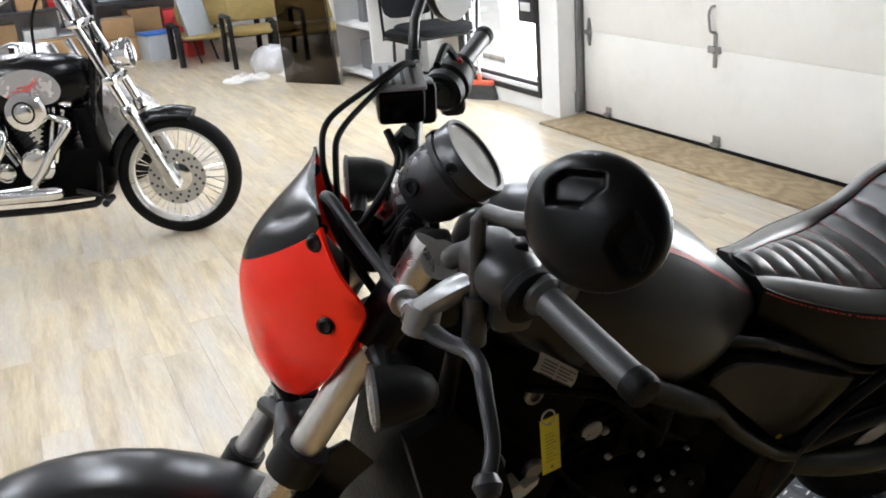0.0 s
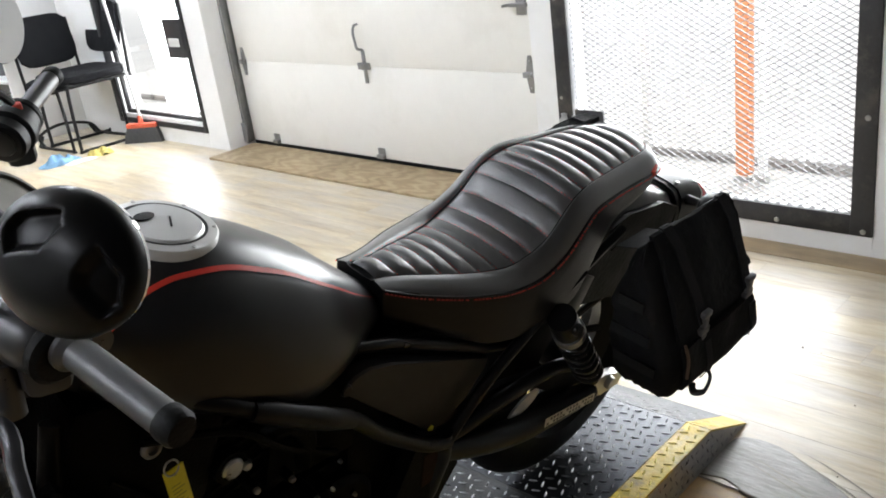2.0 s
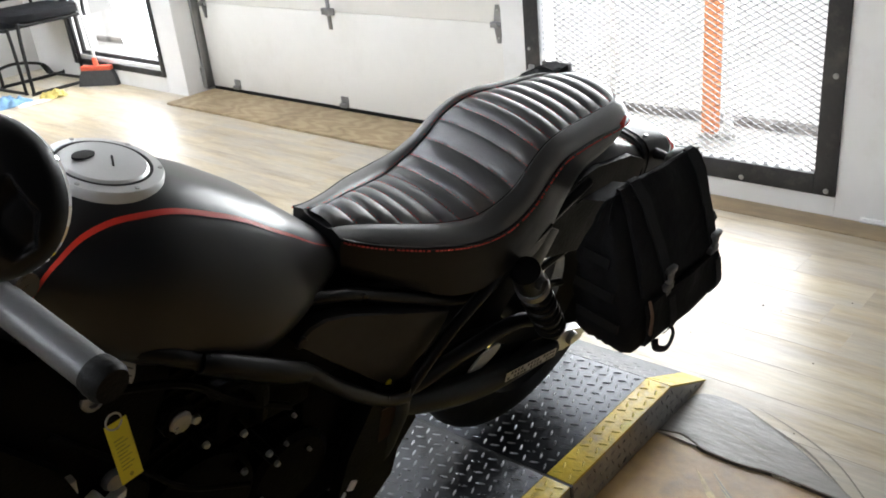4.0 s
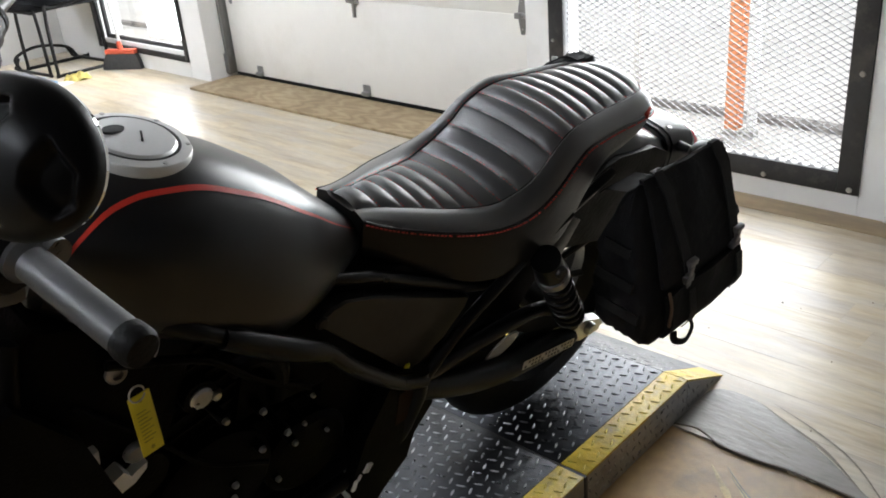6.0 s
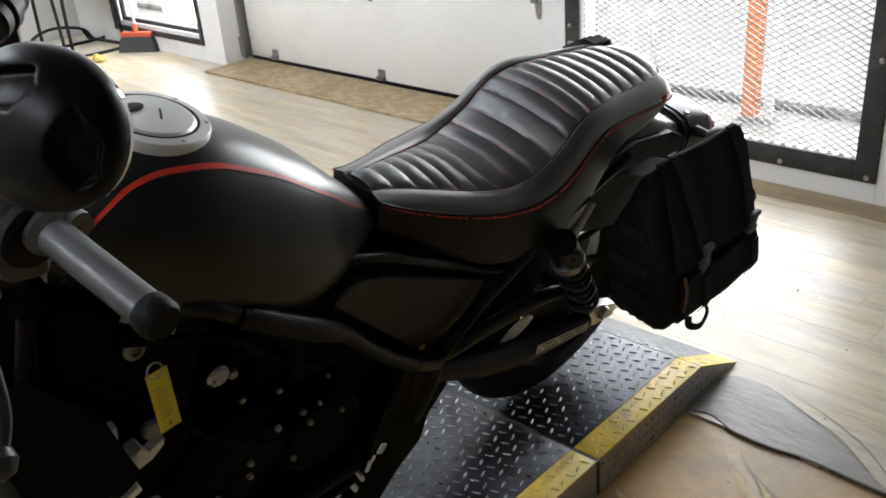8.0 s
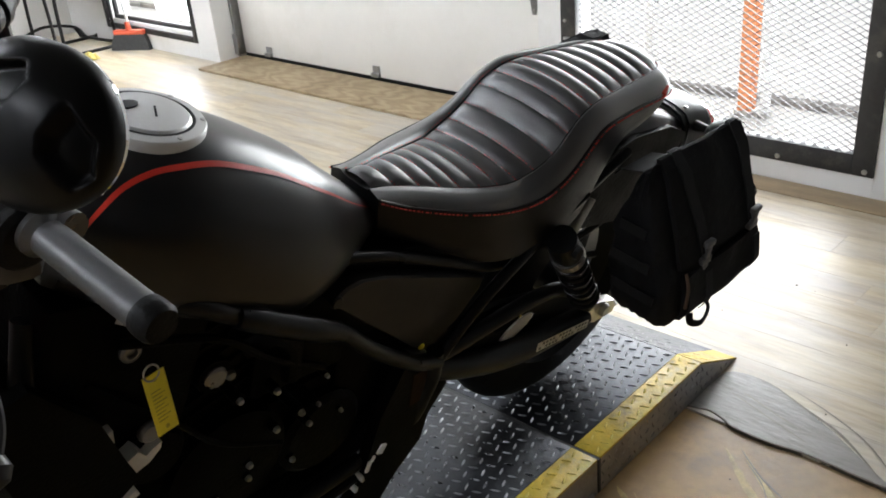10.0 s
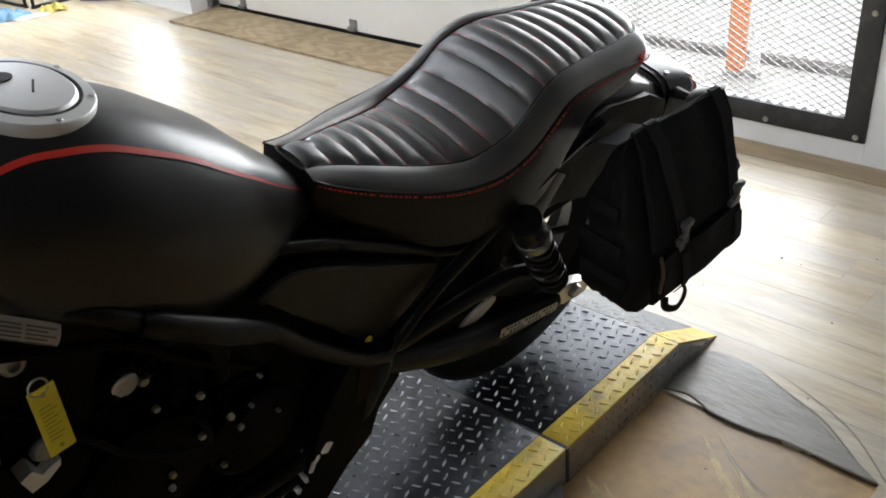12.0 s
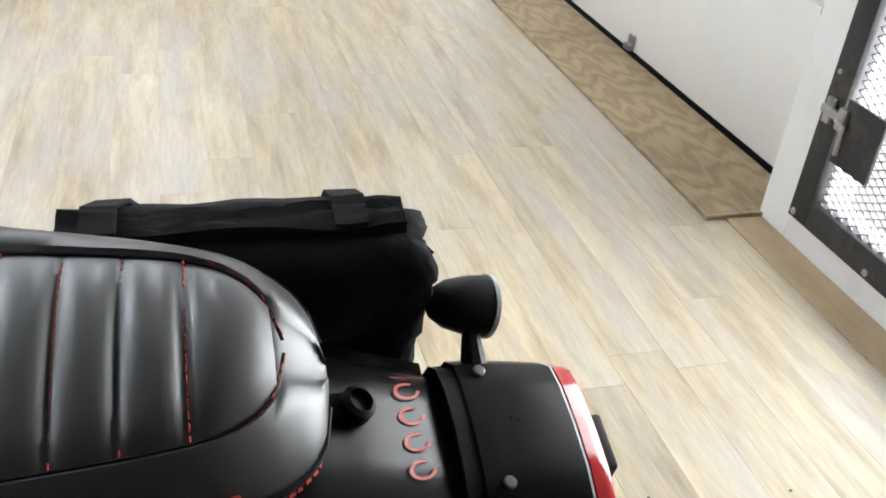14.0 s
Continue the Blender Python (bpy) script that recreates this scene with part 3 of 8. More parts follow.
# Mesh gate: iron frame, expanded metal, bolts, latch.
gate = thing("mesh_gate", pose(0, 0, 0), "black iron window gate with expanded metal mesh and latch", "gate")
frame_bars(gate, GATE_Y0, GATE_Y1, GATE_Z0, GATE_Z1, X1 - 0.012, 0.082, 0.05)
b = B()
yy0, yy1, zz0, zz1 = GATE_Y0 + 0.075, GATE_Y1 - 0.075, GATE_Z0 + 0.075, GATE_Z1 - 0.075
pw, ph, xs = 0.046, 0.0125, X1 + 0.012
nz, ny = int((zz1 - zz0) / ph), int((yy1 - yy0) / pw) + 1
verts, faces = [], []


def strand(a, c, w):
    """A thin flat bar between two points of the mesh plane."""
    k = len(verts)
    (ya, za), (yc, zc) = a, c
    for y, z in ((ya, za), (yc, zc)):
        verts.extend([(xs - 0.003, y, z - w), (xs - 0.003, y, z + w), (xs + 0.003, y, z + w), (xs + 0.003, y, z - w)])
    for i in range(4):
        j = (i + 1) % 4
        faces.append((k + i, k + j, k + 4 + j, k + 4 + i))


for iz in range(nz):
    for iy in range(ny):
        shift = 0.5 * (iz % 2)
        y, z = yy0 + (iy + shift) * pw, zz0 + iz * ph
        for s in (-1, 1):
            yb = y + s * pw / 2
            if yy0 <= yb <= yy1 and yy0 <= y <= yy1:
                strand((y, z), (yb, z + ph), 0.0015)
me = bpy.data.meshes.new("expanded_mesh")
me.from_pydata([Vector(v) * U for v in verts], [], faces)
me.materials.append(MAT["mesh"])
mesh_ob = new("expanded_mesh", me)
mesh_ob.parent = gate
tagged(mesh_ob, "grey diamond-pattern expanded metal", kind="stuff")
for y in (0.063, 0.400, 0.75, 1.100, 1.438):
    bolt(gate, (X1 - 0.012, y, 0.105), (-1, 0, 0))
for z in (0.55, 1.0, 1.45, 1.9):
    bolt(gate, (X1 - 0.012, 0.063, z), (-1, 0, 0))
    bolt(gate, (X1 - 0.012, 1.435, z), (-1, 0, 0), 0.008)
b = B()
box(b, (X1 - 0.02, 1.205, 0.315), (X1 - 0.008, 1.36, 0.50), 0.002)
part("lock_plate", b, "iron", gate, "black steel plate behind the latch")
b = B()
box(b, (X1 - 0.032, 1.35, 0.43), (X1 - 0.016, 1.445, 0.455), 0.003)
box(b, (X1 - 0.028, 1.405, 0.405), (X1 - 0.014, 1.435, 0.48), 0.003)
box(b, (X1 - 0.036, 1.335, 0.41), (X1 - 0.020, 1.37, 0.475), 0.005)
tube(b, [(X1 - 0.05, 1.35, 0.445), (X1 - 0.055, 1.31, 0.44), (X1 - 0.055, 1.305, 0.36)], 0.008, 8)
part("latch", b, "steel", gate, "galvanised slide bolt latch")

# Glass door with its own mesh frame.
gd = thing("glass_door", pose(0, 0, 0), "black framed glass street door with bright daylight behind", "door")
frame_bars(gd, GD_Y0, GD_Y1, GD_Z0, GD_Z1, X1 - 0.012, 0.038, 0.05)
frame_bars(gd, GD_Y0 + 0.078, GD_Y1 - 0.078, GD_Z0 + 0.064, GD_Z1 - 0.07, X1 + 0.03, 0.034, 0.03)
b = B()
box(b, (X1 + 0.045, GD_Y0 + 0.10, GD_Z0 + 0.1), (X1 + 0.051, GD_Y1 - 0.10, GD_Z1 - 0.1))
pane = part("pane", b, "glass", gd)
pane.visible_shadow = False
b = B()
box(b, (X1 - 0.045, 4.64, 0.66), (X1 - 0.014, 4.86, 0.93), 0.004)
box_ob = part("lock_box", b, "iron", gd, "black steel lock box")
b = B()
box(b, (X1 - 0.05, 4.68, 0.74), (X1 - 0.046, 4.82, 0.80), 0.002)
part("sticker", b, "sticker", box_ob)
for lo, hi in (((0.072, 0.075), (0.928, 0.10)),):
    b = B()
    box(b, (X1 + 0.002, GD_Y0 + 0.04, GD_Z0 + 0.04), (X1 + 0.02, GD_Y1 - 0.04, GD_Z0 + 0.073), 0.002)
    part("kick_strip", b, "pale", gd)

# Garage door: four sections with hinges, lock, foot brackets and a rubber seal.
GX = 3.0
gdoor = thing("garage_door", pose(0, 0, 0), "cream painted sectional garage door, shut", "garage door")
secs = [0.03, 0.60, 1.18, 1.76, 2.34]
for z0, z1 in zip(secs, secs[1:]):
    b = B()
    box(b, (GX, DOOR_Y0 + 0.03, z0 + 0.0010), (GX + 0.045, DOOR_Y1 - 0.03, z1 - 0.0005), 0.0018)
    part("section", b, "door", gdoor)
b = B()
box(b, (GX - 0.004, DOOR_Y0 + 0.03, 0.0), (GX + 0.04, DOOR_Y1 - 0.03, 0.033), 0.006)
part("bottom_seal", b, "rubber", gdoor)
for y, s in ((1.775, 1), (4.30, -1)):
    for z in (0.60, 1.18, 1.76):
        b = B()
        leaf = [(-0.028, 0.0), (-0.012, 0.095), (0.010, 0.095), (0.026, 0.012), (0.026, -0.012), (0.010, -0.095), (-0.012, -0.095)]
        rings(b, [[Vector((x, y + s * dy, z + dz)) for dy, dz in leaf] for x in (GX - 0.002, GX - 0.007)])
        turned(b, [(0.013, -0.03), (0.013, 0.03)], along((GX - 0.016, y, z), (0, 1, 0)), 12)
        box(b, (GX - 0.034, y - 0.012, z - 0.014), (GX - 0.006, y + 0.03, z + 0.014), 0.004)
        h = part("hinge", b, "bracket", gdoor)
        for dz in (-0.07, 0.07):
            bolt(h, (GX - 0.007, y, z + dz), (-1, 0, 0), 0.006, "steel", "screw", 0.003)
b = B()
box(b, (GX - 0.008, 3.02, 0.50), (GX - 0.002, 3.05, 0.70), 0.002)
box(b, (GX - 0.02, 2.985, 0.585), (GX - 0.002, 3.085, 0.625), 0.004)
turned(b, [(0.025, 0), (0.022, 0.02), (0.008, 0.026)], along((GX - 0.004, 3.035, 0.605), (-1, 0, 0)), 16)
part("centre_hinge", b, "bracket", gdoor)
b = B()
tube(b, [(GX - 0.002, 3.04, 0.70), (GX - 0.04, 3.04, 0.715), (GX - 0.045, 3.045, 0.76), (GX - 0.045, 3.05, 0.81), (GX - 0.03, 3.05, 0.845), (GX - 0.002, 3.05, 0.85)], 0.008, 8, 4)
part("lift_handle", b, "bracket", gdoor)
for y in (3.0, 4.08, 1.74):
    b = B()
    box(b, (GX - 0.03, y - 0.03, 0.035), (GX - 0.002, y + 0.03, 0.06), 0.004)
    box(b, (GX - 0.010, y - 0.03, 0.035), (GX - 0.002, y + 0.03, 0.10), 0.003)
    part("foot_bracket", b, "bracket", gdoor)
b = B()
box(b, (GX - 0.012, 1.765, 0.895), (GX - 0.002, 1.825, 0.99), 0.003)
box(b, (GX - 0.026, 1.75, 0.935), (GX - 0.010, 1.86, 0.955), 0.003)
tube(b, [(GX - 0.018, 1.86, 0.945), (GX - 0.03, 1.875, 0.945), (GX - 0.05, 1.88, 0.943)], 0.008, 8)
part("slide_lock", b, "bracket", gdoor)
for y, s in ((DOOR_Y0, 1), (DOOR_Y1, -1)):
    b = B()
    box(b, (GX - 0.06, min(y + s * 0.004, y + s * 0.03), 0.02), (GX - 0.045, max(y + s * 0.004, y + s * 0.03), 2.3), 0.002)
    box(b, (GX - 0.045, min(y + s * 0.004, y + s * 0.012), 0.02), (GX + 0.03, max(y + s * 0.004, y + s * 0.012), 2.3), 0.001)
    box(b, (GX - 0.075, min(y + s * 0.004, y + s * 0.05), 0.03), (GX - 0.06, max(y + s * 0.004, y + s * 0.05), 0.17), 0.002)
    part("track", b, "bracket", gdoor)
b = B()
box(b, (GX + 0.046, DOOR_Y0 - 0.05, -0.02), (GX + 0.06, DOOR_Y1 + 0.05, DOOR_Z1 + 0.1))
part("backing", b, "door", gdoor)

# Plywood threshold before the garage door.
for ya, yb, lb in ((1.582, 1.6005, "narrow plywood lath at the end of the threshold strip"), (1.602, 4.36, "stained plywood strip along the garage door foot")):
    b = B()
    box(b, (2.597, ya, 0.0), (2.985, yb, 0.016), 0.003)
    tagged(part("plywood_strip", b, "ply"), lb, "plywood")

b = B()
box(b, (2.665, Y0 + 0.01, 0.0005), (X1 - 0.003, 1.580, 0.0042), 0.001)
tagged(part("trim", b, "foot_strip"), "brown strip of floor along the wall foot", "trim", kind="structure")

# Ceiling tube lights, out of view, added to brighten the room and fairing.
light0 = thing("ceiling_light", pose(-0.6, 2.0, H), "unseen white twin tube ceiling light, added to light the room", "ceiling light", "ceiling lights")
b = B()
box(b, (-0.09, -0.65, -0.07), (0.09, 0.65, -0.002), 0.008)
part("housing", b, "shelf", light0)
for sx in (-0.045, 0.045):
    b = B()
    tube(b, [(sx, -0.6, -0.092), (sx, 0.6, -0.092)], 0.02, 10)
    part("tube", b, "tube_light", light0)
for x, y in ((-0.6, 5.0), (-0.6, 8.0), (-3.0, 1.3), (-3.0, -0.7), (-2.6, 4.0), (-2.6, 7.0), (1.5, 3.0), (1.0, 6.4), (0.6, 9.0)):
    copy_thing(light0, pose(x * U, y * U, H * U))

# ---- the motorcycle on the lift ----
lean_pose = pose(0.033, 0.204, 0.103) @ pose(0, 0, 0, 0, 0, -2) @ pose(0, 0, 0, 13)
TILT = pose(0.2, 0, 0.75) @ pose(0, 0, 0, 0, 0, 1) @ pose(0, 0, 0, 3.5) @ pose(-0.2, 0, -0.75)
bike_pose = lean_pose @ TILT
bike = thing("motorcycle", bike_pose, "matt graphite cruiser motorcycle leaning on its stand on a lift", "motorcycle")

# Steered parts are drawn straight ahead and turned about the steering axis.
AXIS = Vector((math.sin(radians(28)), 0, math.cos(radians(28))))
HEAD = Vector((-0.24, 0, 1.1))
STEER = TILT.inverted() @ Matrix.Translation((-0.0065, 0.0035, 0.026)) @ Matrix.Translation(HEAD) @ Matrix.Rotation(radians(-18), 4, AXIS) @ Matrix.Translation(-HEAD)


def steered(name, b, material, parent=bike, label="", smooth=35):
    return part(name, moved(b, STEER), material, parent, label, smooth)


# Fuel tank: superellipse sections from nose to tail.
tz = through_points([-0.215, -0.19, -0.15, -0.08, 0.0, 0.04, 0.08, 0.13, 0.18, 0.225, 0.27, 0.30], [1.005, 1.05, 1.074, 1.080, 1.067, 1.048, 1.025, 0.990, 0.952, 0.908, 0.866, 0.838])
tb = through_points([-0.215, -0.15, -0.1, -0.02, 0.063, 0.13, 0.2, 0.30], [0.96, 0.928, 0.90, 0.857, 0.813, 0.806, 0.806, 0.800])
tw = through_points([-0.215, -0.19, -0.15, -0.08, 0.0, 0.08, 0.16, 0.24, 0.30], [0.055, 0.088, 0.118, 0.142, 0.150, 0.146, 0.126, 0.088, 0.052])
TN = 2.5


def tank_point(x, a, grow=0.0):
    """A point of the tank's skin; a runs from 0 at the top to pi / 2 at the lower edge, signed."""
    w, h = tw(x) + grow, tz(x) - tb(x) + grow
    s, c = math.sin(abs(a)), math.cos(a)
    return Vector((x, math.copysign(w * abs(s) ** (2 / TN), a), tb(x) + h * max(c, 0.0) ** (2 / TN)))


b = B()
xs_ = [-0.215 + 0.515 * (0.5 - 0.5 * math.cos(math.pi * i / 40)) for i in range(41)]
angs = [-math.pi / 2 + math.pi * i / 36 for i in range(37)]
loops = []
for x in xs_:
    loop = [tank_point(x, a) for a in angs]
    lo = tb(x)
    loop += [Vector((x, tw(x) * f, lo - 0.022)) for f in (0.86, 0.45, 0.0, -0.45, -0.86)]
    loops.append(loop)
rings(b, loops)
tank = part("fuel_tank", b, "tank", bike, "", 50)
sa = through_points([-0.185, -0.174, -0.138, -0.09, -0.042, 0.024, 0.096, 0.174, 0.23, 0.295], [1.08, 0.95, 0.69, 0.54, 0.525, 0.53, 0.56, 0.68, 0.74, 0.83])
for s in (-1, 1):
    rows = [[], []]
    for i in range(60):
        x = -0.185 + 0.48 * i / 59
        wid = 0.0047 * min(1.0, 0.35 + 2.0 * (1 - i / 59))
        for k, sg in enumerate((-1, 1)):
            rows[k].append(tank_point(x, s * (sa(x) + sg * wid / 0.17), 0.0012))
    b = B()
    sheet(b, rows)
    part("stripe", b, "redline", tank, "thin red pinstripe")

# Filler cap.
capm = along((-0.041, 0.002, 1.074), (0.20, -0.04, 0.978))
b = B()
turned(b, [(0.071, -0.022), (0.071, 0.003), (0.069, 0.006), (0.057, 0.008), (0.055, 0.004)], capm, 48)
cap = part("filler_ring", b, "cap_silver", tank, "brushed aluminium filler ring")
b = B()
turned(b, [(0.053, 0.0), (0.053, 0.007), (0.049, 0.0105), (0.02, 0.0125), (0.003, 0.0125)], capm, 48)
part("filler_cap", b, "cap_silver", cap)
b = B()
turned(b, [(0.0565, 0.0065), (0.0565, 0.0084), (0.0535, 0.0084), (0.0535, 0.0065)], capm, 48)
part("groove", b, "satin", cap)
for k in range(6):
    a = 2 * math.pi * (k + 0.25) / 6
    bolt(cap, capm @ Vector((0.065 * math.cos(a), 0.065 * math.sin(a), 0.0075)), (0.20, -0.04, 0.978), 0.0032, "steel", "screw", 0.001)
b = B()
turned(b, [(0.016, 0.0115), (0.016, 0.0142), (0.004, 0.0144)], capm @ pose(0.011, 0.021, 0, 0, 0, 115) @ Matrix.Diagonal((1, 0.55, 1, 1)), 20)
part("key_slot", b, "satin", cap)
b = B()
box(b, (-0.0012, -0.013, 0.0105), (0.0012, 0.013, 0.0136), 0.0, capm @ pose(-0.005, -0.008, 0, 0, 0, 75))
part("key_cover", b, "satin", cap)

# Seat.
SX = [0.312, 0.352, 0.394, 0.431, 0.468, 0.508, 0.546, 0.584, 0.623, 0.666, 0.701, 0.734, 0.771, 0.809, 0.846, 0.887, 0.928, 0.968, 1.010, 1.062]
qz = through_points([0.306, 0.354, 0.413, 0.468, 0.534, 0.565, 0.60, 0.642, 0.675, 0.70, 0.737, 0.775, 0.809, 0.86, 0.94, 1.028, 1.062, 1.10], [0.856, 0.845, 0.831, 0.817, 0.804, 0.801, 0.806, 0.819, 0.838, 0.861, 0.883, 0.893, 0.895, 0.893, 0.890, 0.884, 0.878, 0.868])
qw = through_points([0.306, 0.352, 0.394, 0.468, 0.546, 0.584, 0.623, 0.666, 0.701, 0.734, 0.771, 0.809, 0.865, 0.945, 0.99, 1.02, 1.045, 1.062, 1.072, 1.077], [0.030, 0.037, 0.051, 0.074, 0.094, 0.103, 0.108, 0.111, 0.110, 0.106, 0.102, 0.098, 0.092, 0.085, 0.080, 0.074, 0.063, 0.047, 0.029, 0.006])
sz = through_points([0.288, 0.33, 0.40, 0.47, 0.56, 0.633, 0.695, 0.735, 0.77, 0.84, 0.91, 0.985, 1.08, 1.10], [0.856, 0.836, 0.812, 0.794, 0.779, 0.781, 0.803, 0.833, 0.855, 0.862, 0.859, 0.852, 0.838, 0.832])
sw = through_points([0.30, 0.40, 0.48, 0.585, 0.70, 0.785, 0.9, 1.01, 1.05, 1.08, 1.096, 1.105, 1.110], [0.056, 0.096, 0.124, 0.143, 0.142, 0.134, 0.123, 0.111, 0.102, 0.086, 0.068, 0.046, 0.014])
bz = through_points([0.30, 0.40, 0.495, 0.604, 0.72, 0.79, 0.83, 0.885, 0.96, 1.08, 1.105], [0.785, 0.73, 0.678, 0.650, 0.645, 0.668, 0.722, 0.772, 0.788, 0.803, 0.81])
bw = through_points([0.30, 0.40, 0.495, 0.604, 0.79, 0.9, 1.01, 1.05, 1.08, 1.096, 1.105, 1.110], [0.06, 0.10, 0.132, 0.142, 0.128, 0.112, 0.102, 0.093, 0.080, 0.063, 0.042, 0.012])
b = B()
loops = []
for i in range(61):
    x = 0.300 + 0.810 * (1 - (1 - i / 60) ** 1.6)
    s, zz = sw(x), sz(x)
    w, z = max(qw(x), 0.30 * s), qz(x)
    if x > 1.070:  # the top slopes down round the rear end
        f = min(1.0, (x - 1.070) / 0.040)
        z = zz + 0.004 + (qz(1.070) - zz - 0.004) * (1 - f) ** 0.8
    half = [(0.0, z - 0.003), (w * 0.5, z - 0.003), (w, z - 0.001)]
    half += [(w + (s - w) * 0.12, z + 0.0030), (w + (s - w) * 0.42, z + 0.0015 - 0.12 * (z - zz)), (w + (s - w) * 0.74, z - 0.40 * (z - zz)), (w + (s - w) * 0.95, z - 0.80 * (z - zz)), (s, zz), (s + 0.001, zz - 0.006)]
    bb, zb = bw(x), bz(x)
    half += [(s + (bb - s) * 0.3, zz + (zb - zz) * 0.35), (s + (bb - s) * 0.7, zz + (zb - zz) * 0.7), (bb, zb + 0.006), (bb * 0.9, zb), (bb * 0.5, zb)]
    full = 0.013 * math.exp(-(((x - 0.70) / 0.26) ** 4))  # the far shoulder is sat out wider
    side = [(y + full * max(0.0, min(1.0, (y - w) / (s - w + 1e-6))), h + 0.5 * full * max(0.0, min(1.0, (y - w) / (s - w + 1e-6)))) for y, h in half]
    loops.append([Vector((x, y, h)) for y, h in side] + [Vector((x, -y, h)) for y, h in half[:0:-1]])
rings(b, loops)
seat = part("seat", b, "leather_dark", bike, "long black vinyl seat with red stitching", 60)
seat.data.materials.append(MAT["leather"])
for f in seat.data.polygons:  # border shares the ribs' vinyl, lighter where light falls; skirt's shade is in its colour
    if f.center.z / U > sz(f.center.x / U) + 0.002:
        f.material_index = 1
seams = SX[1:-1]
b = B()
rows = []
cuts = [0.308] + seams + [1.0762]
for k, (xa, xb) in enumerate(zip(cuts, cuts[1:])):
    for j in range(10):
        t = j / 10
        x = xa + (xb - xa) * t
        puff = 0.0080 * (1 - abs(2 * t - 1) ** 2.6) ** 0.8 if k < len(cuts) - 1 else 0
        w = qw(x)
        row = []
        for i in range(21):
            v = -1 + i / 10
            edge = max(0.0, 1 - abs(v) ** 7)
            row.append(Vector((x, v * w * 0.995, qz(x) + 0.012 * (1 - v * v) * min(1, w / 0.07) + puff * edge - 0.001)))
        rows.append(row)
sheet(b, rows)
part("quilted_top", b, "leather", seat, "ribbed black vinyl with channel seams", 80)


def stitch(pts, r=0.0008, dash=0.0055, gap=0.0028):
    """A row of short thread stitches along a line."""
    b = B()
    pts = [Vector(p) for p in pts]
    d = 0.0
    for p, q in zip(pts, pts[1:]):
        n = (q - p).length
        if n < 1e-5:
            continue
        u = (q - p) / n
        while d < n:
            e = min(d + dash, n)
            if e - d > 0.001:
                tube(b, [p + u * d, p + u * e], r, 4)
            d += dash + gap
        d -= n
    st0 = part("stitching", b, "thread", seat, "red thread stitching", 0)
    st0["kind"] = "stuff"
    return st0


for x in seams:
    w = qw(x)
    stitch([(x + 0.0015, v * w, qz(x) + 0.012 * (1 - v * v) * min(1, w / 0.07) + 0.0006) for v in [i / 10 - 1 for i in range(21)]])
for s in (-1, 1):
    xs2 = [0.308 + 0.769 * i / 120 for i in range(121)]
    b = B()
    tube(b, [(x, s * qw(x), qz(x) + 0.0005) for x in xs2], 0.0014, 6)
    part("piping", b, "leather_dark", seat)
    stitch([(x, s * (qw(x) + 0.0038), qz(x) + 0.0012) for x in xs2[::2]], 0.0011)
    xs3 = [0.302 + 0.806 * i / 120 for i in range(121)]
    b = B()
    wide = [0.013 * math.exp(-(((x - 0.70) / 0.26) ** 4)) if s > 0 else 0.0 for x in xs3]
    tube(b, [(x, s * (sw(x) + 0.001 + f), sz(x) + 0.5 * f) for x, f in zip(xs3, wide)], 0.0026, 6)
    part("piping", b, "leather_dark", seat)
    stitch([(x, s * (sw(x) + 0.0050 + f), sz(x) - 0.0035 + 0.5 * f) for x, f in zip(xs3[::2], wide[::2])], 0.0017)
b = B()
box(b, (1.006, -0.1135, 0.8455), (1.040, -0.1045, 0.8570), 0.002, Matrix.Translation((1.02, -0.104, 0.85)) @ pose(0, 0, 0, 0, -6, 24) @ Matrix.Translation((-1.02, 0.104, -0.85)))
tagtab = part("maker_tab", b, "tag_red", seat, "small red cloth tab")

# Rear fender, tail cover, lamp and signals.
TAIL = Vector((0.020, 0.004, -0.022))  # set of the tail behind the seat
fpts = smooth_path([(0.93, 0, 0.785), (1.05, 0, 0.789), (1.11, 0, 0.771), (1.165, 0, 0.746), (1.21, 0, 0.722), (1.28, 0, 0.675), (1.335, 0, 0.61), (1.365, 0, 0.53)], 6)
prof = [(-1.0, -0.62), (-0.98, -0.3), (-0.9, -0.1), (-0.7, -0.02), (-0.35, 0.0), (0, 0.005), (0.35, 0.0), (0.7, -0.02), (0.9, -0.1), (0.98, -0.3), (1.0, -0.62)]


def arch(pts, w, depth, thick, lift=0.0):
    """A curved shell swept along pts in the bike's middle plane."""
    loops = []
    for i, p in enumerate(pts):
        d = (pts[min(i + 1, len(pts) - 1)] - pts[max(i - 1, 0)]).normalized()
        n = Vector((-d.z, 0, d.x))
        if n.z < 0 and abs(n.z) > abs(n.x):
            n = -n
        outer = [p + n * (lift + h * depth) + Vector((0, y * w, 0)) for y, h in prof]
        inner = [p + n * (lift + h * depth - thick) + Vector((0, y * (w - thick), 0)) for y, h in reversed(prof)]
        loops.append(outer + inner)
    b = B()
    return rings(b, loops)


def at_tail(b):
    bmesh.ops.translate(b, vec=TAIL, verts=b.verts)
    return b


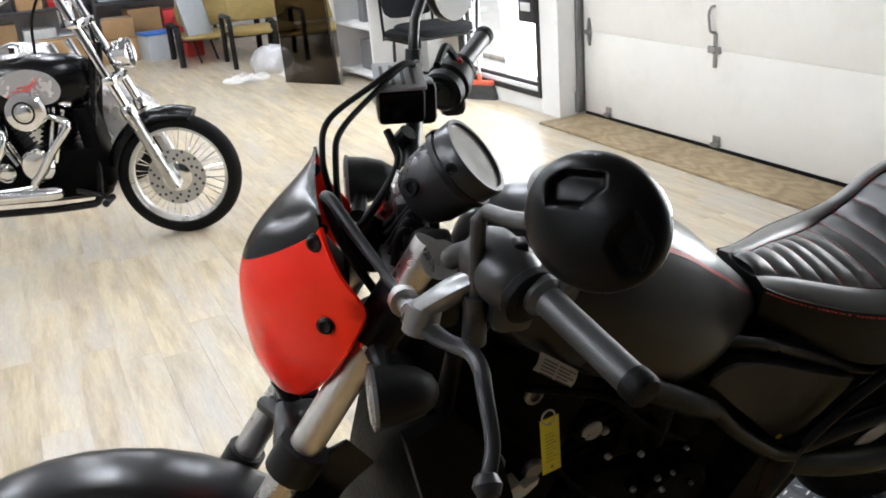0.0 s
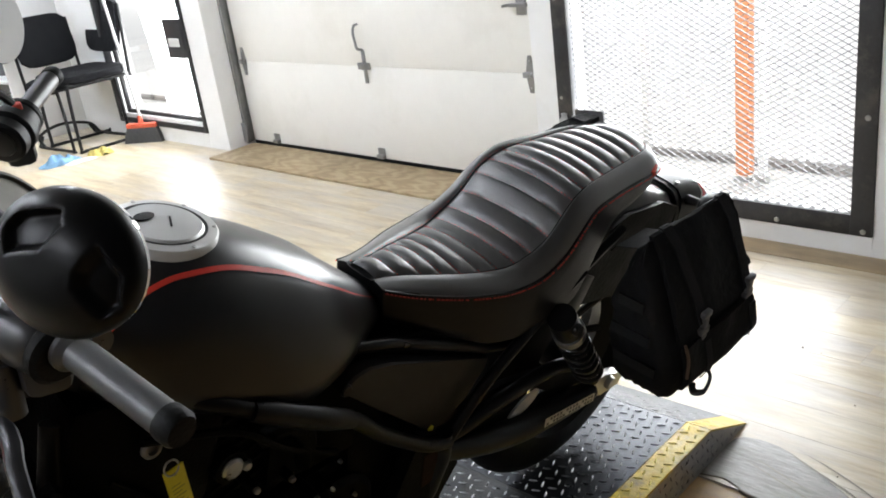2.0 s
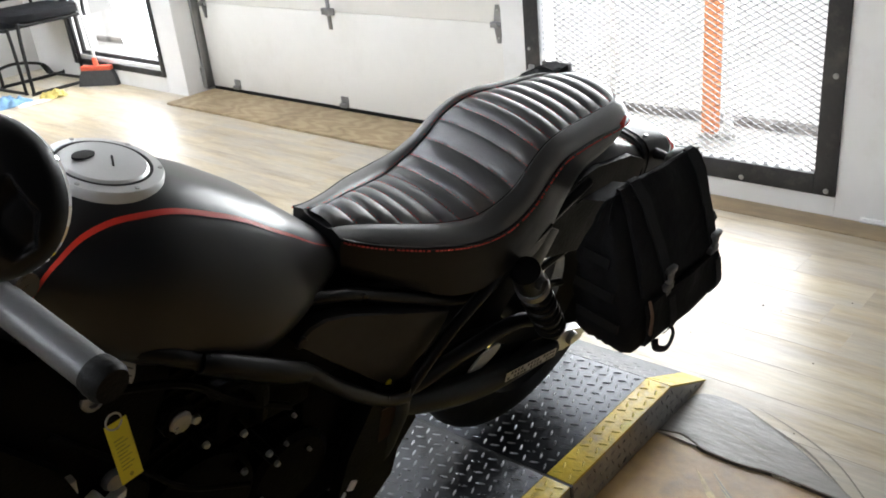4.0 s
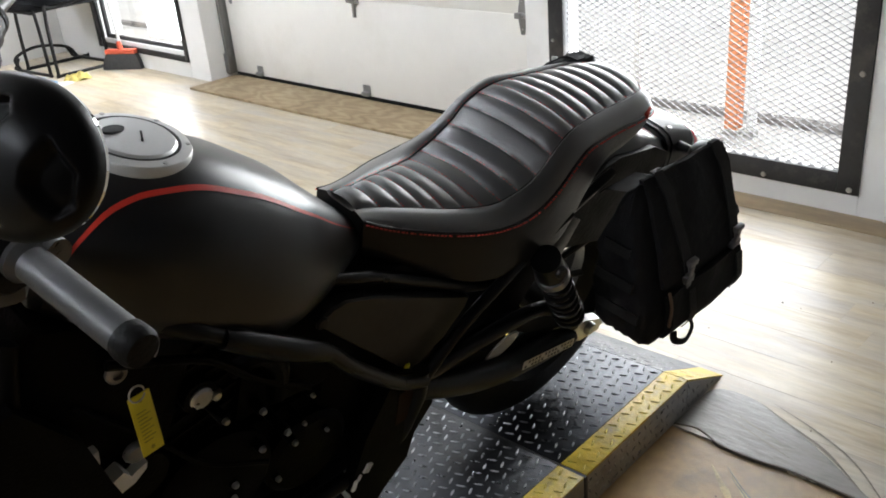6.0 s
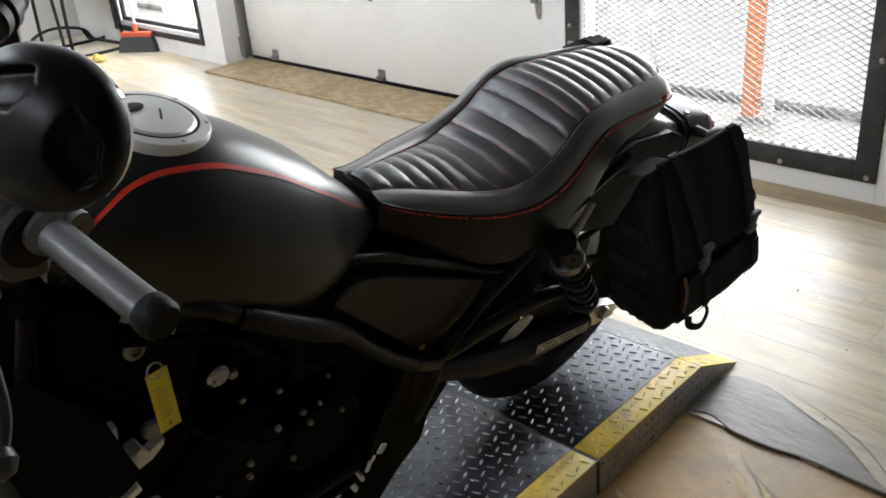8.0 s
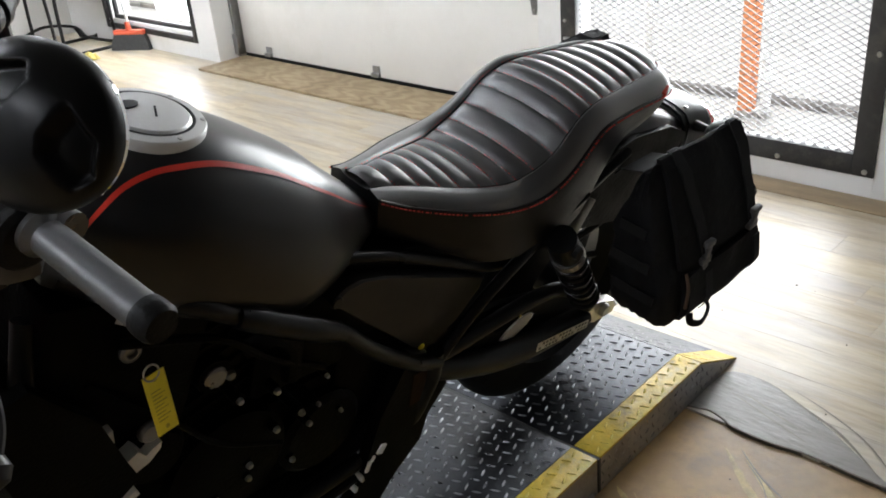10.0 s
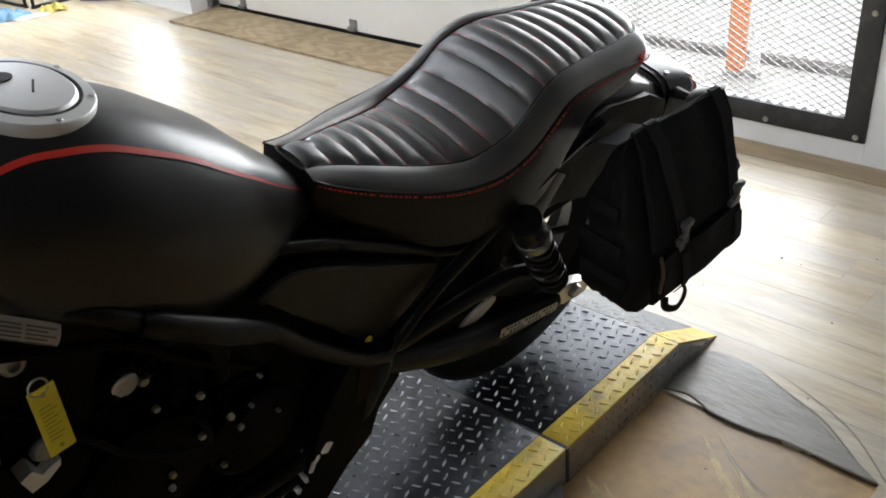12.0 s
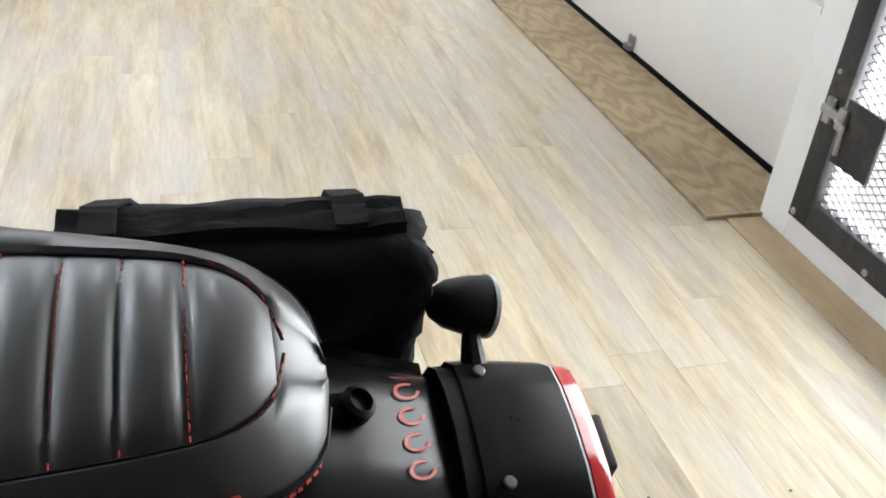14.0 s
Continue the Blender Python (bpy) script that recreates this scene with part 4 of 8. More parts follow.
fender = part("rear_fender", at_tail(arch(fpts, 0.088, 0.19, 0.004)), "tank", bike, "", 50)
cpts = smooth_path([(1.185, 0, 0.747), (1.215, 0, 0.744), (1.25, 0, 0.739), (1.29, 0, 0.732), (1.33, 0, 0.722), (1.345, 0, 0.716), (1.37, 0, 0.70)], 6)
prof = [(-1.0, -0.85), (-0.985, -0.5), (-0.92, -0.26), (-0.75, -0.10), (-0.45, -0.025), (0, 0.0), (0.45, -0.025), (0.75, -0.10), (0.92, -0.26), (0.985, -0.5), (1.0, -0.85)]
tail = part("tail_cover", at_tail(arch([p for p in cpts if 1.222 <= p.x <= 1.331], 0.094, 0.105, 0.006)), "frame", bike, "black plastic tail cover", 40)
part("cover_lip", at_tail(arch([p for p in cpts if 1.208 <= p.x <= 1.228], 0.092, 0.115, 0.006, -0.003)), "satin", tail, "", 40)
tail_z = through_points([1.29, 1.33, 1.345, 1.37], [0.732, 0.722, 0.717, 0.705])


def tail_slice(xs4, w, lift):
    """A solid arched slice of the tail between the given stations."""
    b = B()
    return rings(b, [[Vector((x, y * (w - (0.004 if x == xs4[-1] else 0)), tail_z(x) + lift + h * 0.105 - (0.004 if x == xs4[-1] else 0))) for y, h in prof] for x in xs4])


lamp = part("tail_light", at_tail(tail_slice([1.3315, 1.341, 1.350, 1.354], 0.0925, -0.001)), "lens_red", bike, "red arched tail light", 40)
part("lamp_rim", at_tail(tail_slice([1.3265, 1.3285, 1.3312], 0.0935, 0.0)), "lens_white", lamp, "pale rim of the tail light", 40)
b = B()
box(b, (1.350, -0.03, 0.622), (1.376, 0.03, 0.682), 0.004)
part("reflector", at_tail(b), "satin", lamp)
for y in (-0.055, 0.060):
    bolt(tail, Vector((1.247, y, 0.7345)) + TAIL, (0.1, 0, 1), 0.0062, "bracket", "bolt", 0.003)
b = B()
turned(b, [(0.016, 0.0), (0.016, 0.012), (0.011, 0.016), (0.011, 0.008)], along((1.118, 0.012, 0.772), (0.4, 0, 0.9)), 18)
box(b, (1.085, 0.0, 0.764), (1.12, 0.026, 0.780), 0.003)
part("seat_bolt", at_tail(b), "satin", fender)
# Worn red maker's mark: plain rounded loops and bars across the fender.
def on_fender(x, y):
    return Vector((x, y, 0.7484 - 0.49 * (x - 1.165) - 0.9 * max(0.0, abs(y) - 0.03) ** 1.6))


for i, (y0, kind) in enumerate(((-0.068, "bar"), (-0.046, "loop"), (-0.020, "loop"), (0.006, "loop"), (0.032, "loop"), (0.054, "bar"))):
    b = B()
    long_ = 0.036 if i in (2, 5) else 0.026
    if kind == "bar":
        sheet(b, [[on_fender(1.160 + 0.002 * k, y0), on_fender(1.160 + long_ + 0.002 * k, y0 + 0.007)] for k in (-1, 1)])
    else:
        ring = [(1.173 + r * math.cos(a), y0 + 0.009 + 0.68 * r * math.sin(a) + 0.25 * r * math.cos(a)) for r in (0.0135, 0.0098) for a in (math.pi * (0.35 + 1.65 * k / 18) for k in range(19))]
        sheet(b, [[on_fender(*p) for p in ring[:19]], [on_fender(*p) for p in ring[19:]]])
    part("painted_mark", at_tail(b), "redline", fender, "worn red painted mark")


def signal(p, d, stem_from, steer=False, size=1.0, glass=("lens_white", "milky signal lens")):
    """A bullet turn signal with its lens, on a short stem."""
    m = along(p, d) @ Matrix.Scale(size, 4)
    b = B()
    turned(b, [(0.006, -0.052), (0.018, -0.046), (0.028, -0.030), (0.034, -0.006), (0.036, 0.016), (0.036, 0.02)], m, 24)
    body = (steered if steer else part)("turn_signal", b, "plastic", bike)
    b = B()
    turned(b, [(0.0380, 0.0195), (0.0385, 0.0245), (0.03, 0.027), (0.005, 0.028)], m, 24)
    (steered if steer else part)("lens", b, glass[0], body, glass[1])
    b = B()
    tube(b, [stem_from, Vector(p) * 0.55 + Vector(stem_from) * 0.45, Vector(p)], [0.014, 0.009, 0.011], 10)
    (steered if steer else part)("stem", b, "plastic", body)
    return body


signal((1.275, 0.142, 0.712), (0.97, 0.0, -0.22), (1.272, 0.085, 0.688), size=0.86)
signal((1.265, -0.148, 0.694), (0.97, 0.0, -0.22), (1.272, -0.085, 0.680), size=0.86)

# Near-black plates added to darken the gap between fender and bags.
for s in (-1, 1):
    b = B()
    rings(b, [[Vector((x, s * y, z)) for x, z in ((0.80, 0.735), (0.98, 0.765), (1.12, 0.745), (1.20, 0.705), (1.16, 0.60), (0.98, 0.55), (0.80, 0.60))] for y in (0.080, 0.094)])
    part("fender_strut", at_tail(b), "engine", fender, "", 30)

# Side cover, frame tubes, engine.
for s in (-1, 1):
    b = B()
    outline = [(0.155, 0.764), (0.185, 0.778), (0.213, 0.779), (0.266, 0.760), (0.400, 0.692), (0.518, 0.632), (0.510, 0.612), (0.460, 0.563), (0.392, 0.526), (0.357, 0.550), (0.300, 0.610), (0.232, 0.680)]
    rings(b, [[Vector((x, s * 0.100, z)) for x, z in outline], [Vector((x, s * 0.122, z)) for x, z in outline], [Vector((0.34 + (x - 0.34) * 0.975, s * 0.1255, 0.655 + (z - 0.655) * 0.965)) for x, z in outline]])
    cover = part("side_cover", b, "side_panel", bike, "flat matt side cover", 30)
    if s < 0:
        bolt(cover, (0.368, -0.127, 0.549), (0, -1, 0), 0.008, "yellow_tag", "sticker_dot", 0.002)
        bolt(cover, (0.165, -0.124, 0.762), (0, -1, 0), 0.011, "plastic", "push_pin", 0.006)
    for name, pts, r in (
        ("frame_tube", [(-0.20, s * 0.06, 0.95), (-0.076, s * 0.135, 0.894), (-0.03, s * 0.145, 0.862), (0.044, s * 0.148, 0.805), (0.148, s * 0.150, 0.734), (0.21, s * 0.152, 0.664), (0.279, s * 0.152, 0.597), (0.338, s * 0.152, 0.548), (0.391, s * 0.152, 0.522)], 0.0135),
        ("rear_frame_tube", [(0.391, s * 0.150, 0.522), (0.423, s * 0.147, 0.546), (0.490, s * 0.145, 0.598), (0.552, s * 0.143, 0.631), (0.60, s * 0.140, 0.650), (0.68, s * 0.128, 0.668), (0.80, s * 0.12, 0.70)], 0.0115),
        ("seat_rail", [(0.18, s * 0.095, 0.815), (0.242, s * 0.103, 0.796), (0.298, s * 0.105, 0.772), (0.44, s * 0.108, 0.692), (0.54, s * 0.11, 0.636), (0.62, s * 0.12, 0.645), (0.95, s * 0.105, 0.735)], 0.010),
        ("down_tube", [(-0.24, s * 0.05, 0.90), (-0.30, s * 0.10, 0.70), (-0.30, s * 0.12, 0.50), (-0.22, s * 0.12, 0.36), (0.30, s * 0.12, 0.33), (0.385, s * 0.14, 0.45), (0.385, s * 0.146, 0.545)], 0.016),
    ):
        b = B()
        tube(b, pts, r, 12, 5)
        part(name, b, "frame", bike)
    b = B()
    tube(b, [(-0.024, s * 0.150, 0.857), (0.0, s * 0.153, 0.842), (0.044, s * 0.154, 0.808), (0.10, s * 0.156, 0.768), (0.152, s * 0.154, 0.732)], [0.015, 0.018, 0.0185, 0.0185, 0.015], 12, 3)
    part("frame_pad", b, "frame", bike)

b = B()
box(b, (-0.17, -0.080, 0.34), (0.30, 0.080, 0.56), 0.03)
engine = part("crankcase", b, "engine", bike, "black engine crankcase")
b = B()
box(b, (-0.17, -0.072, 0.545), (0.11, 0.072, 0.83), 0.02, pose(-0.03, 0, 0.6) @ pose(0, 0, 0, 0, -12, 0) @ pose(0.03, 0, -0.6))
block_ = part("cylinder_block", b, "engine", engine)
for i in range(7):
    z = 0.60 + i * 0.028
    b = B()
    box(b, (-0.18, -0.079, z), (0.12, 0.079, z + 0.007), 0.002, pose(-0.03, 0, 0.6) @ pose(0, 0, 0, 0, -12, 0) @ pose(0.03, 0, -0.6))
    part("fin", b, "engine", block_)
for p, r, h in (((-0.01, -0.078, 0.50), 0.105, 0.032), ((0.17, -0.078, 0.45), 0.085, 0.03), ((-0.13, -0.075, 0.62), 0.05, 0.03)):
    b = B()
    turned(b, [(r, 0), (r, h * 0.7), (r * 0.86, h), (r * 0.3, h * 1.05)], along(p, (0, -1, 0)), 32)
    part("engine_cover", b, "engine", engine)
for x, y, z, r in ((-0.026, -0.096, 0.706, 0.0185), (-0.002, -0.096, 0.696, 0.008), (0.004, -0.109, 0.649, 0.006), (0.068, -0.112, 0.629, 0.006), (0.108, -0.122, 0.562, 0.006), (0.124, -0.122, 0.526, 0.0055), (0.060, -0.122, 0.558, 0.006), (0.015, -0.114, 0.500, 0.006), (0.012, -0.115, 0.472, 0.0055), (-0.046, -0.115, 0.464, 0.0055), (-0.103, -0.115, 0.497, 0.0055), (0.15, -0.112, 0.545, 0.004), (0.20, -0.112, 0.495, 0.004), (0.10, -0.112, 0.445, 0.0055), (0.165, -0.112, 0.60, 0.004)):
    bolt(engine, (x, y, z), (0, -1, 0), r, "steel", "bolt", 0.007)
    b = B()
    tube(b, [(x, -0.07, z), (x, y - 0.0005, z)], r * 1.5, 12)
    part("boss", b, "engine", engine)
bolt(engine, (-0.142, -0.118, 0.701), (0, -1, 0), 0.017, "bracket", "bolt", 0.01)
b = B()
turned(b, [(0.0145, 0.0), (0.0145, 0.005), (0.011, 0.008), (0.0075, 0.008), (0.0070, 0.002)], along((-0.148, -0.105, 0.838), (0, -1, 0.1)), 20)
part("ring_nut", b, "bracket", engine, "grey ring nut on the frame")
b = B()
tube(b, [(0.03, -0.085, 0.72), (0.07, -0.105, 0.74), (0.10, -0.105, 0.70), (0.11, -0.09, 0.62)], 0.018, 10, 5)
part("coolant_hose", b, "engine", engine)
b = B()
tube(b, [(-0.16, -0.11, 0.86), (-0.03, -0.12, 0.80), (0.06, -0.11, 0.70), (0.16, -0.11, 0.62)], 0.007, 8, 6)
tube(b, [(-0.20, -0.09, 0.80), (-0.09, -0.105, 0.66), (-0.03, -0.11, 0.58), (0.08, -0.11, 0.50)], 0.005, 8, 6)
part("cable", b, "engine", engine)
# Black mass added so the gap below the tank reads dark.
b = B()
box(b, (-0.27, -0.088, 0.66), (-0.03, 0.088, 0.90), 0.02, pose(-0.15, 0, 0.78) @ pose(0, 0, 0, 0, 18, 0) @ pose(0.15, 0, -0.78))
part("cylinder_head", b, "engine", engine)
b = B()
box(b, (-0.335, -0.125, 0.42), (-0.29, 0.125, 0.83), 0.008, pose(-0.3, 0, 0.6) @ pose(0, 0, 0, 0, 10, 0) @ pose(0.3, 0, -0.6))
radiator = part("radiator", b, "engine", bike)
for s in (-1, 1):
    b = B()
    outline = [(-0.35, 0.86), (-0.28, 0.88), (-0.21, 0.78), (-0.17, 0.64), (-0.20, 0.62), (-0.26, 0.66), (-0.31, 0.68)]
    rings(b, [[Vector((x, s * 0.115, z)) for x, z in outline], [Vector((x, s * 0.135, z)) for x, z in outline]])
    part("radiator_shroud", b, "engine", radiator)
# White tabs low on the engine stand in for reflections and light through gaps.
b = B()
box(b, (-0.202, -0.120, 0.710), (-0.188, -0.105, 0.736), 0.002)
part("bracket_tab", b, "light_white", engine)
b = B()
rings(b, [[Vector((x, y, z)) for x, z in ((-0.176, 0.664), (-0.160, 0.672), (-0.150, 0.656), (-0.141, 0.662), (-0.126, 0.668), (-0.128, 0.656), (-0.146, 0.640), (-0.166, 0.634))] for y in (-0.120, -0.095)])
part("horn_bracket", b, "light_white", engine, "white patch standing in for light showing through the engine")
for x, z, w, h, a in ((-0.179, 0.588, 0.026, 0.014, -25), (-0.138, 0.507, 0.02, 0.012, 20), (-0.052, 0.43, 0.034, 0.010, 25), (0.281, 0.358, 0.016, 0.022, 30), (0.252, 0.330, 0.009, 0.026, 15), (0.240, 0.305, 0.007, 0.016, -10), (0.262, 0.345, 0.006, 0.014, 25), (0.226, 0.285, 0.007, 0.012, 15)):
    b = B()
    y = -0.146 if x > 0.2 else -0.120
    box(b, (-w / 2, y, -h / 2), (w / 2, y + 0.035, h / 2), 0.002, pose(x, 0, z) @ pose(0, 0, 0, 0, a, 0))
    part("bracket_tab", b, "light_white", engine)
# Black block added to fill the dark frame gap below tank and seat.
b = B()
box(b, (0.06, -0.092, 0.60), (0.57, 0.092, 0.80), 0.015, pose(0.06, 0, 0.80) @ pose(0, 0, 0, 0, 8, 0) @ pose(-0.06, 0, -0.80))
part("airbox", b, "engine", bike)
# Data plate on the frame.
b = B()
rows = [[(-0.165 + 0.066 * i / 6 - 0.008 * j / 3, -0.1315 - 0.003 * math.sin(math.pi * j / 3), 0.946 - 0.058 * i / 6 - 0.029 * j / 3) for i in range(7)] for j in range(4)]
sheet(b, rows)
plate = part("data_plate", b, "plate", bike, "small printed data plate")
b = B()
for j in range(5):
    x, z = -0.1635 - 0.0014 * j, 0.9400 - 0.0052 * j
    for u0, u1 in ((0.06, 0.42), (0.48, 0.94 - 0.13 * (j % 2))):
        sheet(b, [[(x + 0.062 * u, -0.1365, z - 0.0545 * u) for u in (u0, u1)], [(x + 0.062 * u - 0.0006, -0.1365, z - 0.0545 * u - 0.0024) for u in (u0, u1)]])
part("print", b, "sticker_ink", plate)
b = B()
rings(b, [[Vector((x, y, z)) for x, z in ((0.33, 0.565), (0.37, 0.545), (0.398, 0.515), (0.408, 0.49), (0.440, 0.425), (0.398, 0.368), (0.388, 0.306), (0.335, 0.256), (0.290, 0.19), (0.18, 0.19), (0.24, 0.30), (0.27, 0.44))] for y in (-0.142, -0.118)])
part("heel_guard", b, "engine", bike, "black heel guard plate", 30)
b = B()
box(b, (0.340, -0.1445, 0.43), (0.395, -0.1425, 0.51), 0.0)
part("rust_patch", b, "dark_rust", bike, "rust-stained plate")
# Black block added to close the bright gap beside the heel guard.
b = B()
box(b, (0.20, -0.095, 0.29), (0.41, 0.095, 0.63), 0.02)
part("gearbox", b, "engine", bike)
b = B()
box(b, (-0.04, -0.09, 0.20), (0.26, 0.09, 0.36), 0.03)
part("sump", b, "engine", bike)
b = B()
tube(b, [(0.10, -0.115, 0.29), (0.18, -0.122, 0.285), (0.27, -0.125, 0.30)], [0.012, 0.011, 0.012], 10, 4)
box(b, (0.255, -0.14, 0.29), (0.29, -0.115, 0.30), 0.003)
part("side_stand", b, "frame", bike)

# Swingarm, shock, rear wheel.
AX, AZ, TR = 0.955, 0.335, 0.335
for s in (-1, 1):
    b = B()
    tube(b, [(0.40, s * 0.122, 0.470), (0.50, s * 0.128, 0.424), (0.587, s * 0.130, 0.388), (0.67, s * 0.130, 0.362), (0.76, s * 0.131, 0.347), (0.84, s * 0.134, 0.338), (0.90, s * 0.14, 0.338)], [0.024, 0.027, 0.029, 0.030, 0.029, 0.027, 0.022], 14, 5)
    tube(b, [(0.40, s * 0.12, 0.505), (0.45, s * 0.126, 0.497), (0.544, s * 0.129, 0.499), (0.647, s * 0.130, 0.496), (0.75, s * 0.132, 0.484), (0.84, s * 0.136, 0.435), (0.90, s * 0.14, 0.366)], [0.020, 0.018, 0.016, 0.016, 0.016, 0.016, 0.015], 14, 5)
    arm = part("swingarm", b, "frame", bike)
    b = B()
    rings(b, [[Vector((x, s * y, z)) for x, z in ((0.40, 0.54), (0.60, 0.512), (0.70, 0.482), (0.80, 0.440), (0.90, 0.365), (0.90, 0.34), (0.76, 0.398), (0.698, 0.440), (0.690, 0.470), (0.662, 0.490), (0.612, 0.476), (0.572, 0.482), (0.44, 0.49))] for y in (0.098, 0.112)])
    rings(b, [[Vector((x, s * y, z)) for x, z in ((0.40, 0.50), (0.565, 0.478), (0.612, 0.428), (0.664, 0.416), (0.76, 0.394), (0.90, 0.336), (0.89, 0.29), (0.80, 0.262), (0.70, 0.288), (0.60, 0.332), (0.50, 0.392), (0.42, 0.45))] for y in (0.096, 0.110)])
    part("belt_guard", b, "frame", arm, "black belt guard with an open slot", 30)
    # White plate in place of the bright view through the slot.
    b = B()
    slot = [(0.674 + 0.048 * math.cos(a) - 0.006 * math.sin(a), 0.409 + 0.014 * math.cos(a) + 0.018 * math.sin(a)) for a in (2 * math.pi * k / 24 for k in range(24))]
    rings(b, [[Vector((x, s * y, z)) for x, z in slot] for y in (0.112, 0.1165)])
    part("inner_plate", b, "light_white", arm, "pale plate standing in for light seen through the slot", 30)
    b = B()
    rings(b, [[Vector((x, s * y, z)) for x, z in ((0.893, 0.372), (0.935, 0.366), (1.002, 0.338), (1.012, 0.318), (1.004, 0.300), (0.93, 0.308), (0.900, 0.322))] for y in (0.128, 0.152)])
    block = part("axle_block", b, "alu", arm, "bright alloy axle block", 30)
    bolt(block, (0.952, s * 0.1525, 0.338), (0, s, 0), 0.017, "steel", "axle_nut", 0.012)
    b = B()
    tube(b, [(0.98, s * 0.140, 0.322), (1.035, s * 0.140, 0.300)], 0.005, 8)
    part("adjuster", b, "steel", block)
    if s < 0:
        b = B()
        sheet(b, [[(0.701, -0.1592, 0.383), (0.882, -0.1630, 0.352)], [(0.701, -0.1592, 0.358), (0.882, -0.1630, 0.327)]])
        st = part("warning_sticker", b, "sticker", arm, "white warning sticker with black print")
        b = B()
        for i in range(15):
            x = 0.706 + i * 0.0115
            for k in range(2):
                if (i * 7 + k * 3) % 5 == 0:
                    continue
                z = 0.3805 - (x - 0.701) * 0.171 - 0.0115 * k
                sheet(b, [[(x, -0.1600 - (x - 0.701) * 0.021, z), (x + 0.008, -0.1602 - (x - 0.701) * 0.021, z - 0.0014)], [(x, -0.1600 - (x - 0.701) * 0.021, z - 0.0075), (x + 0.008, -0.1602 - (x - 0.701) * 0.021, z - 0.0089)]])
        part("print", b, "sticker_ink", st)
    b = B()
    top, bot = Vector((0.688, s * 0.165, 0.655)), Vector((0.862, s * 0.160, 0.402))
    d = (bot - top).normalized()
    tube(b, [top - d * 0.02, top + d * 0.055], 0.030, 18)
    tube(b, [top + d * 0.05, bot], 0.013, 12)
    shock = part("shock_absorber", b, "frame", bike)
    b = B()
    turned(b, [(0.034, 0), (0.034, 0.02), (0.028, 0.022)], along(top + d * 0.04, d), 20)
    part("preload_collar", b, "bracket", shock, "bronze grey preload collar")
    b = B()
    pts = []
    side, up = d.cross(Vector((0, 1, 0))).normalized(), Vector((0, 1, 0))
    for i in range(120):
        a = 2 * math.pi * 7 * i / 119
        pts.append(top + d * (0.065 + 0.195 * i / 119) + 0.029 * (math.cos(a) * side + math.sin(a) * up))
    tube(b, pts, 0.0052, 6)
    part("spring", b, "frame", shock)
    bolt(shock, top + Vector((0, s * 0.03, 0)), (0, s, 0), 0.014, "satin", "nut", 0.01)


def wheel(parent, c, r, w, rim_r, steer=False, tread=60):
    put = steered if steer else part
    m = along(c, (0, 1, 0))
    b = B()
    profile = []
    for i in range(17):
        a = math.pi * i / 16
        profile.append((rim_r + (r - rim_r) * math.sin(a) ** 0.55, -w / 2 * math.cos(a)))
    turned(b, profile + [(rim_r - 0.012, w * 0.3), (rim_r - 0.012, -w * 0.3)], m, 56, True)
    wh = put("tyre", b, "rubber", parent, "", 45)
    b = B()
    turned(b, [(rim_r, -w * 0.42), (rim_r + 0.006, -w * 0.44), (rim_r - 0.01, -w * 0.3), (rim_r - 0.03, 0), (rim_r - 0.01, w * 0.3), (rim_r + 0.006, w * 0.44), (rim_r, w * 0.42)], m, 56, True)
    put("rim", b, "satin", wh)
    b = B()
    turned(b, [(0.035, -0.09), (0.05, -0.06), (0.05, 0.06), (0.035, 0.09)], m, 24)
    for k in range(10):
        a = 2 * math.pi * k / 10
        tube(b, [m @ Vector((0.045 * math.cos(a), 0.045 * math.sin(a), 0.03)), m @ Vector(((rim_r - 0.02) * math.cos(a + 0.12), (rim_r - 0.02) * math.sin(a + 0.12), 0))], 0.010, 8)
    put("spokes", b, "satin", wh)
    return wh


wheel(bike, (AX, 0, AZ), TR, 0.135, 0.205)
b = B()
tube(b, [(AX, -0.16, AZ), (AX, 0.16, AZ)], 0.011, 12)
part("axle", b, "steel", bike)
b = B()
tube(b, [(0.50, 0.15, 0.30), (0.75, 0.17, 0.28), (0.92, 0.20, 0.33), (1.12, 0.21, 0.40)], [0.028, 0.04, 0.05, 0.045], 18, 5)
part("silencer", b, "frame", bike)
# Mudguard liner and pale chain guard seen past the shock.
b = B()
box(b, (0.80, -0.10, 0.56), (0.86, -0.094, 0.66), 0.002, pose(0.83, 0, 0.6) @ pose(0, 0, 0, 0, 30, 0) @ pose(-0.83, 0, -0.6))
part("bag_stay", b, "satin", bike)

# Front: wheel, fork, fender, lower clamp.
FX, FZ, FR = -0.718, 0.335, 0.335
wheel(bike, (FX, 0, FZ), FR, 0.13, 0.205, True)
